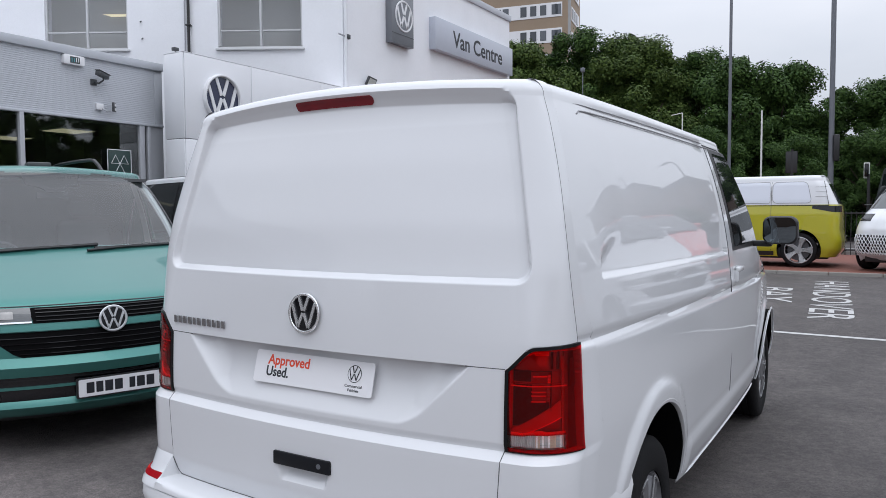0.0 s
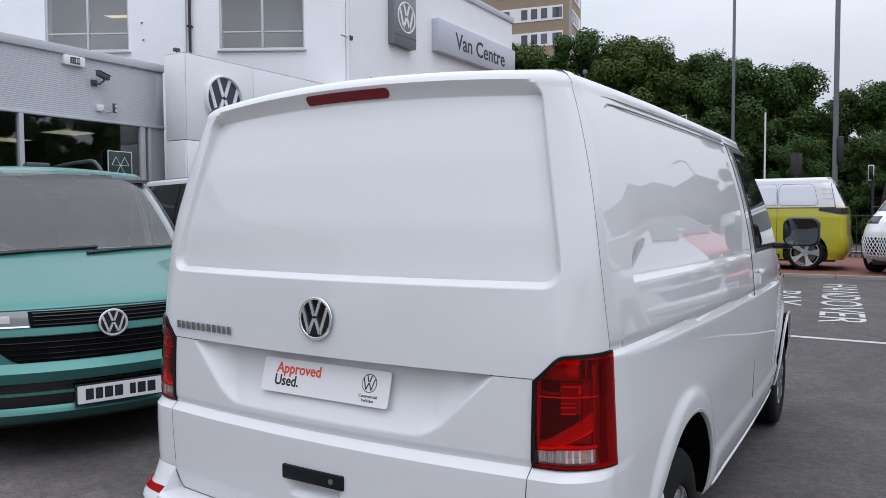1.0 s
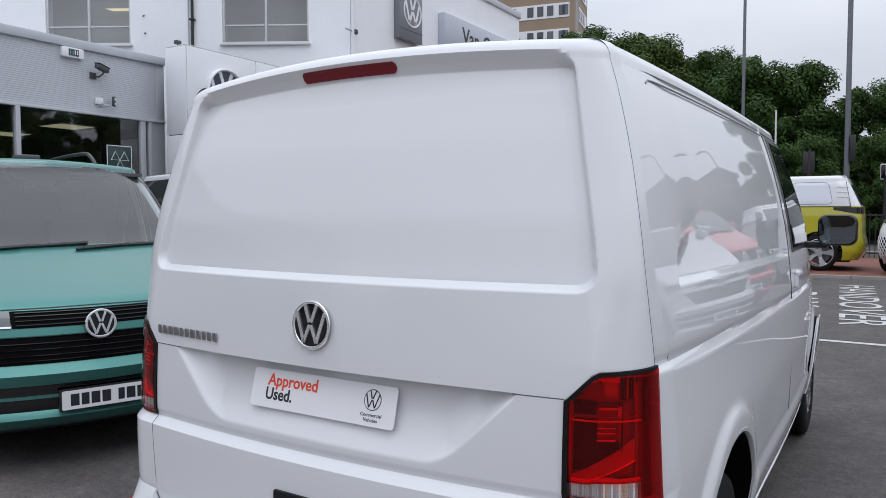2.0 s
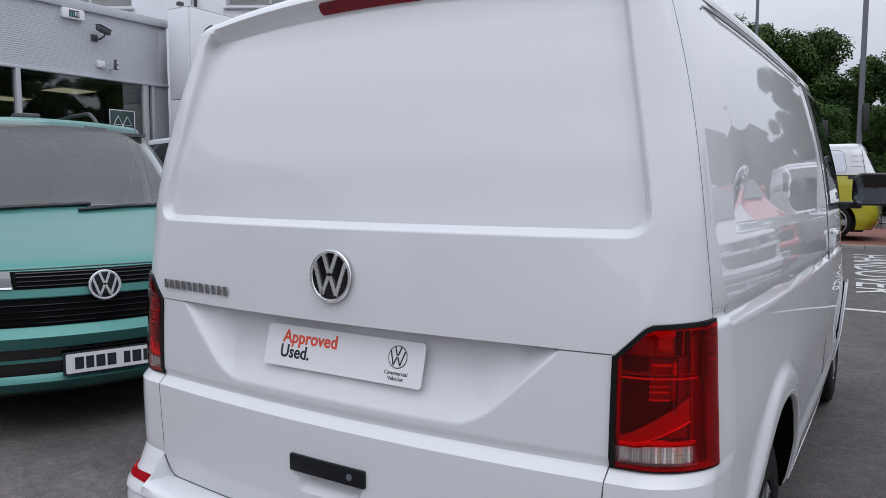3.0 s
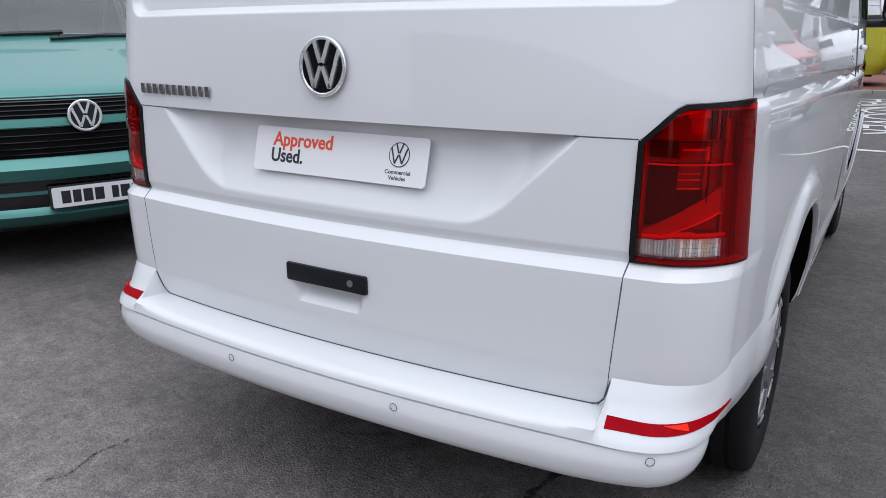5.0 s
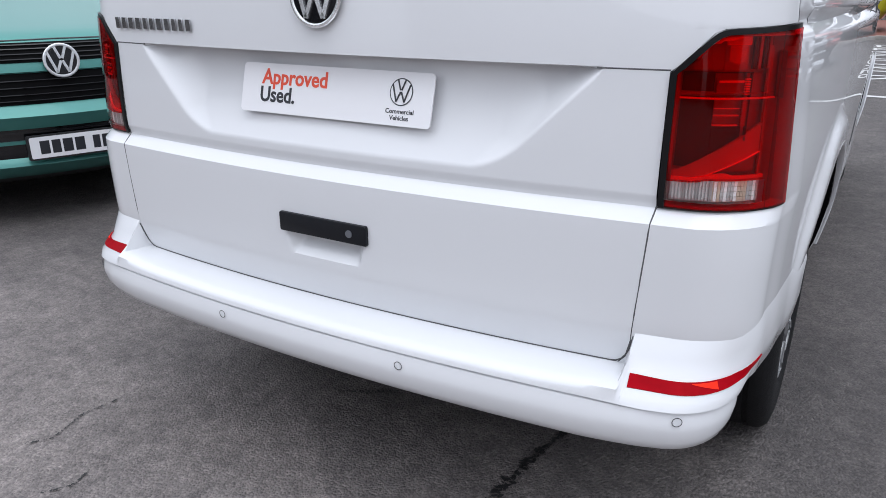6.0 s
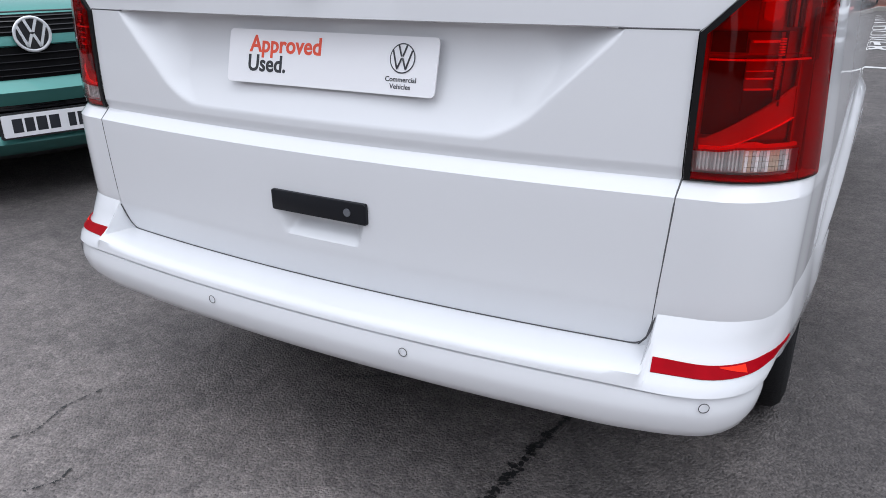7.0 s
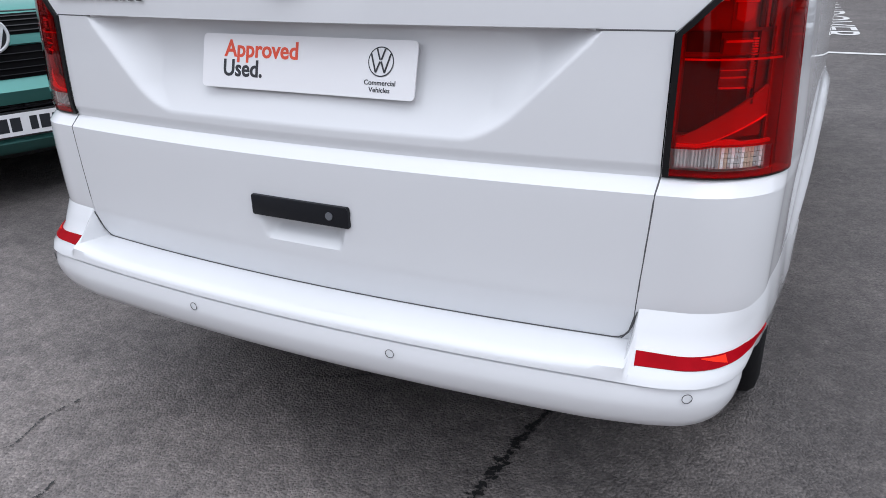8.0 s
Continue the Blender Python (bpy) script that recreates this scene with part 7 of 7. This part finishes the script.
# ---- what closes the place behind and beside the camera ----
# three unseen blocks, added so that paint and glass mirror something dark
for x0, x1, y0, y1, h, label in ((30, 44, 20, 40, 6.0, "unseen low dark warehouse added beyond the vans"), (-14, 6, -34, -26, 6.0, "unseen low brick building added behind the forecourt"), (10, 30, -30, -22, 5.0, "unseen low brick building added behind the forecourt")):
    b = thing("building", pose((x0 + x1) / 2, (y0 + y1) / 2, 0), label, "building", "buildings round the forecourt")
    w, d = (x1 - x0) / 2, (y1 - y0) / 2
    part("wall", boxed(-w, w, -d, d, 0, h), BRICK_DARK, b)
    part("roof", prism([(-w - 0.3, h), (w + 0.3, h), (w * 0.15, h + 1.3)], 2 * d + 0.4, "y"), SLATE, b).location.y = -d - 0.2
for x, y, h in ((7.0, 31.0, 6.9), (10.7, 29.0, 7.8)):
    pr = pole("street_lamp", x, y, 0.06, h, STEEL_POLE, "tall grey street lamp beyond the facing row", 0.2)
    part("arm", tube([(0, 0, h), (0.12, -0.03, h + 0.25), (0.45, -0.1, h + 0.36)], 0.045), STEEL_POLE, pr)
    part("lantern", boxed(0.40, 0.95, -0.20, 0.02, h + 0.32, h + 0.44, 0.04), STEEL_POLE, pr)


def gabled(x0, x1, y0, y1, low, high, label):
    """A dark building whose roof climbs towards its lower-x end and overhangs there."""
    b = thing("building", pose((x0 + x1) / 2, (y0 + y1) / 2, 0), label, "building", "buildings round the forecourt")
    w, d = (x1 - x0) / 2, (y1 - y0) / 2
    part("wall", prism([(-w, 0), (w, 0), (w, low - 0.2), (-w, high - 0.2)], 2 * d, "y"), BRICK_DARK, b).location.y = -d
    part("roof", prism([(-w - 0.35, high - 0.22), (w + 0.3, low - 0.2), (w + 0.3, low), (-w - 0.35, high + 0.12)], 2 * d + 0.5, "y"), SLATE, b).location.y = -d - 0.25


gabled(9.5, 14.2, 42, 50, 7.3, 7.9, "dark brick gabled building beyond the vans")
gabled(14.6, 21.0, 42, 50, 7.9, 9.1, "tall dark brick building beyond the vans")
gabled(7.2, 9.4, 43, 50, 5.8, 6.2, "low dark brick outbuilding beyond the vans")
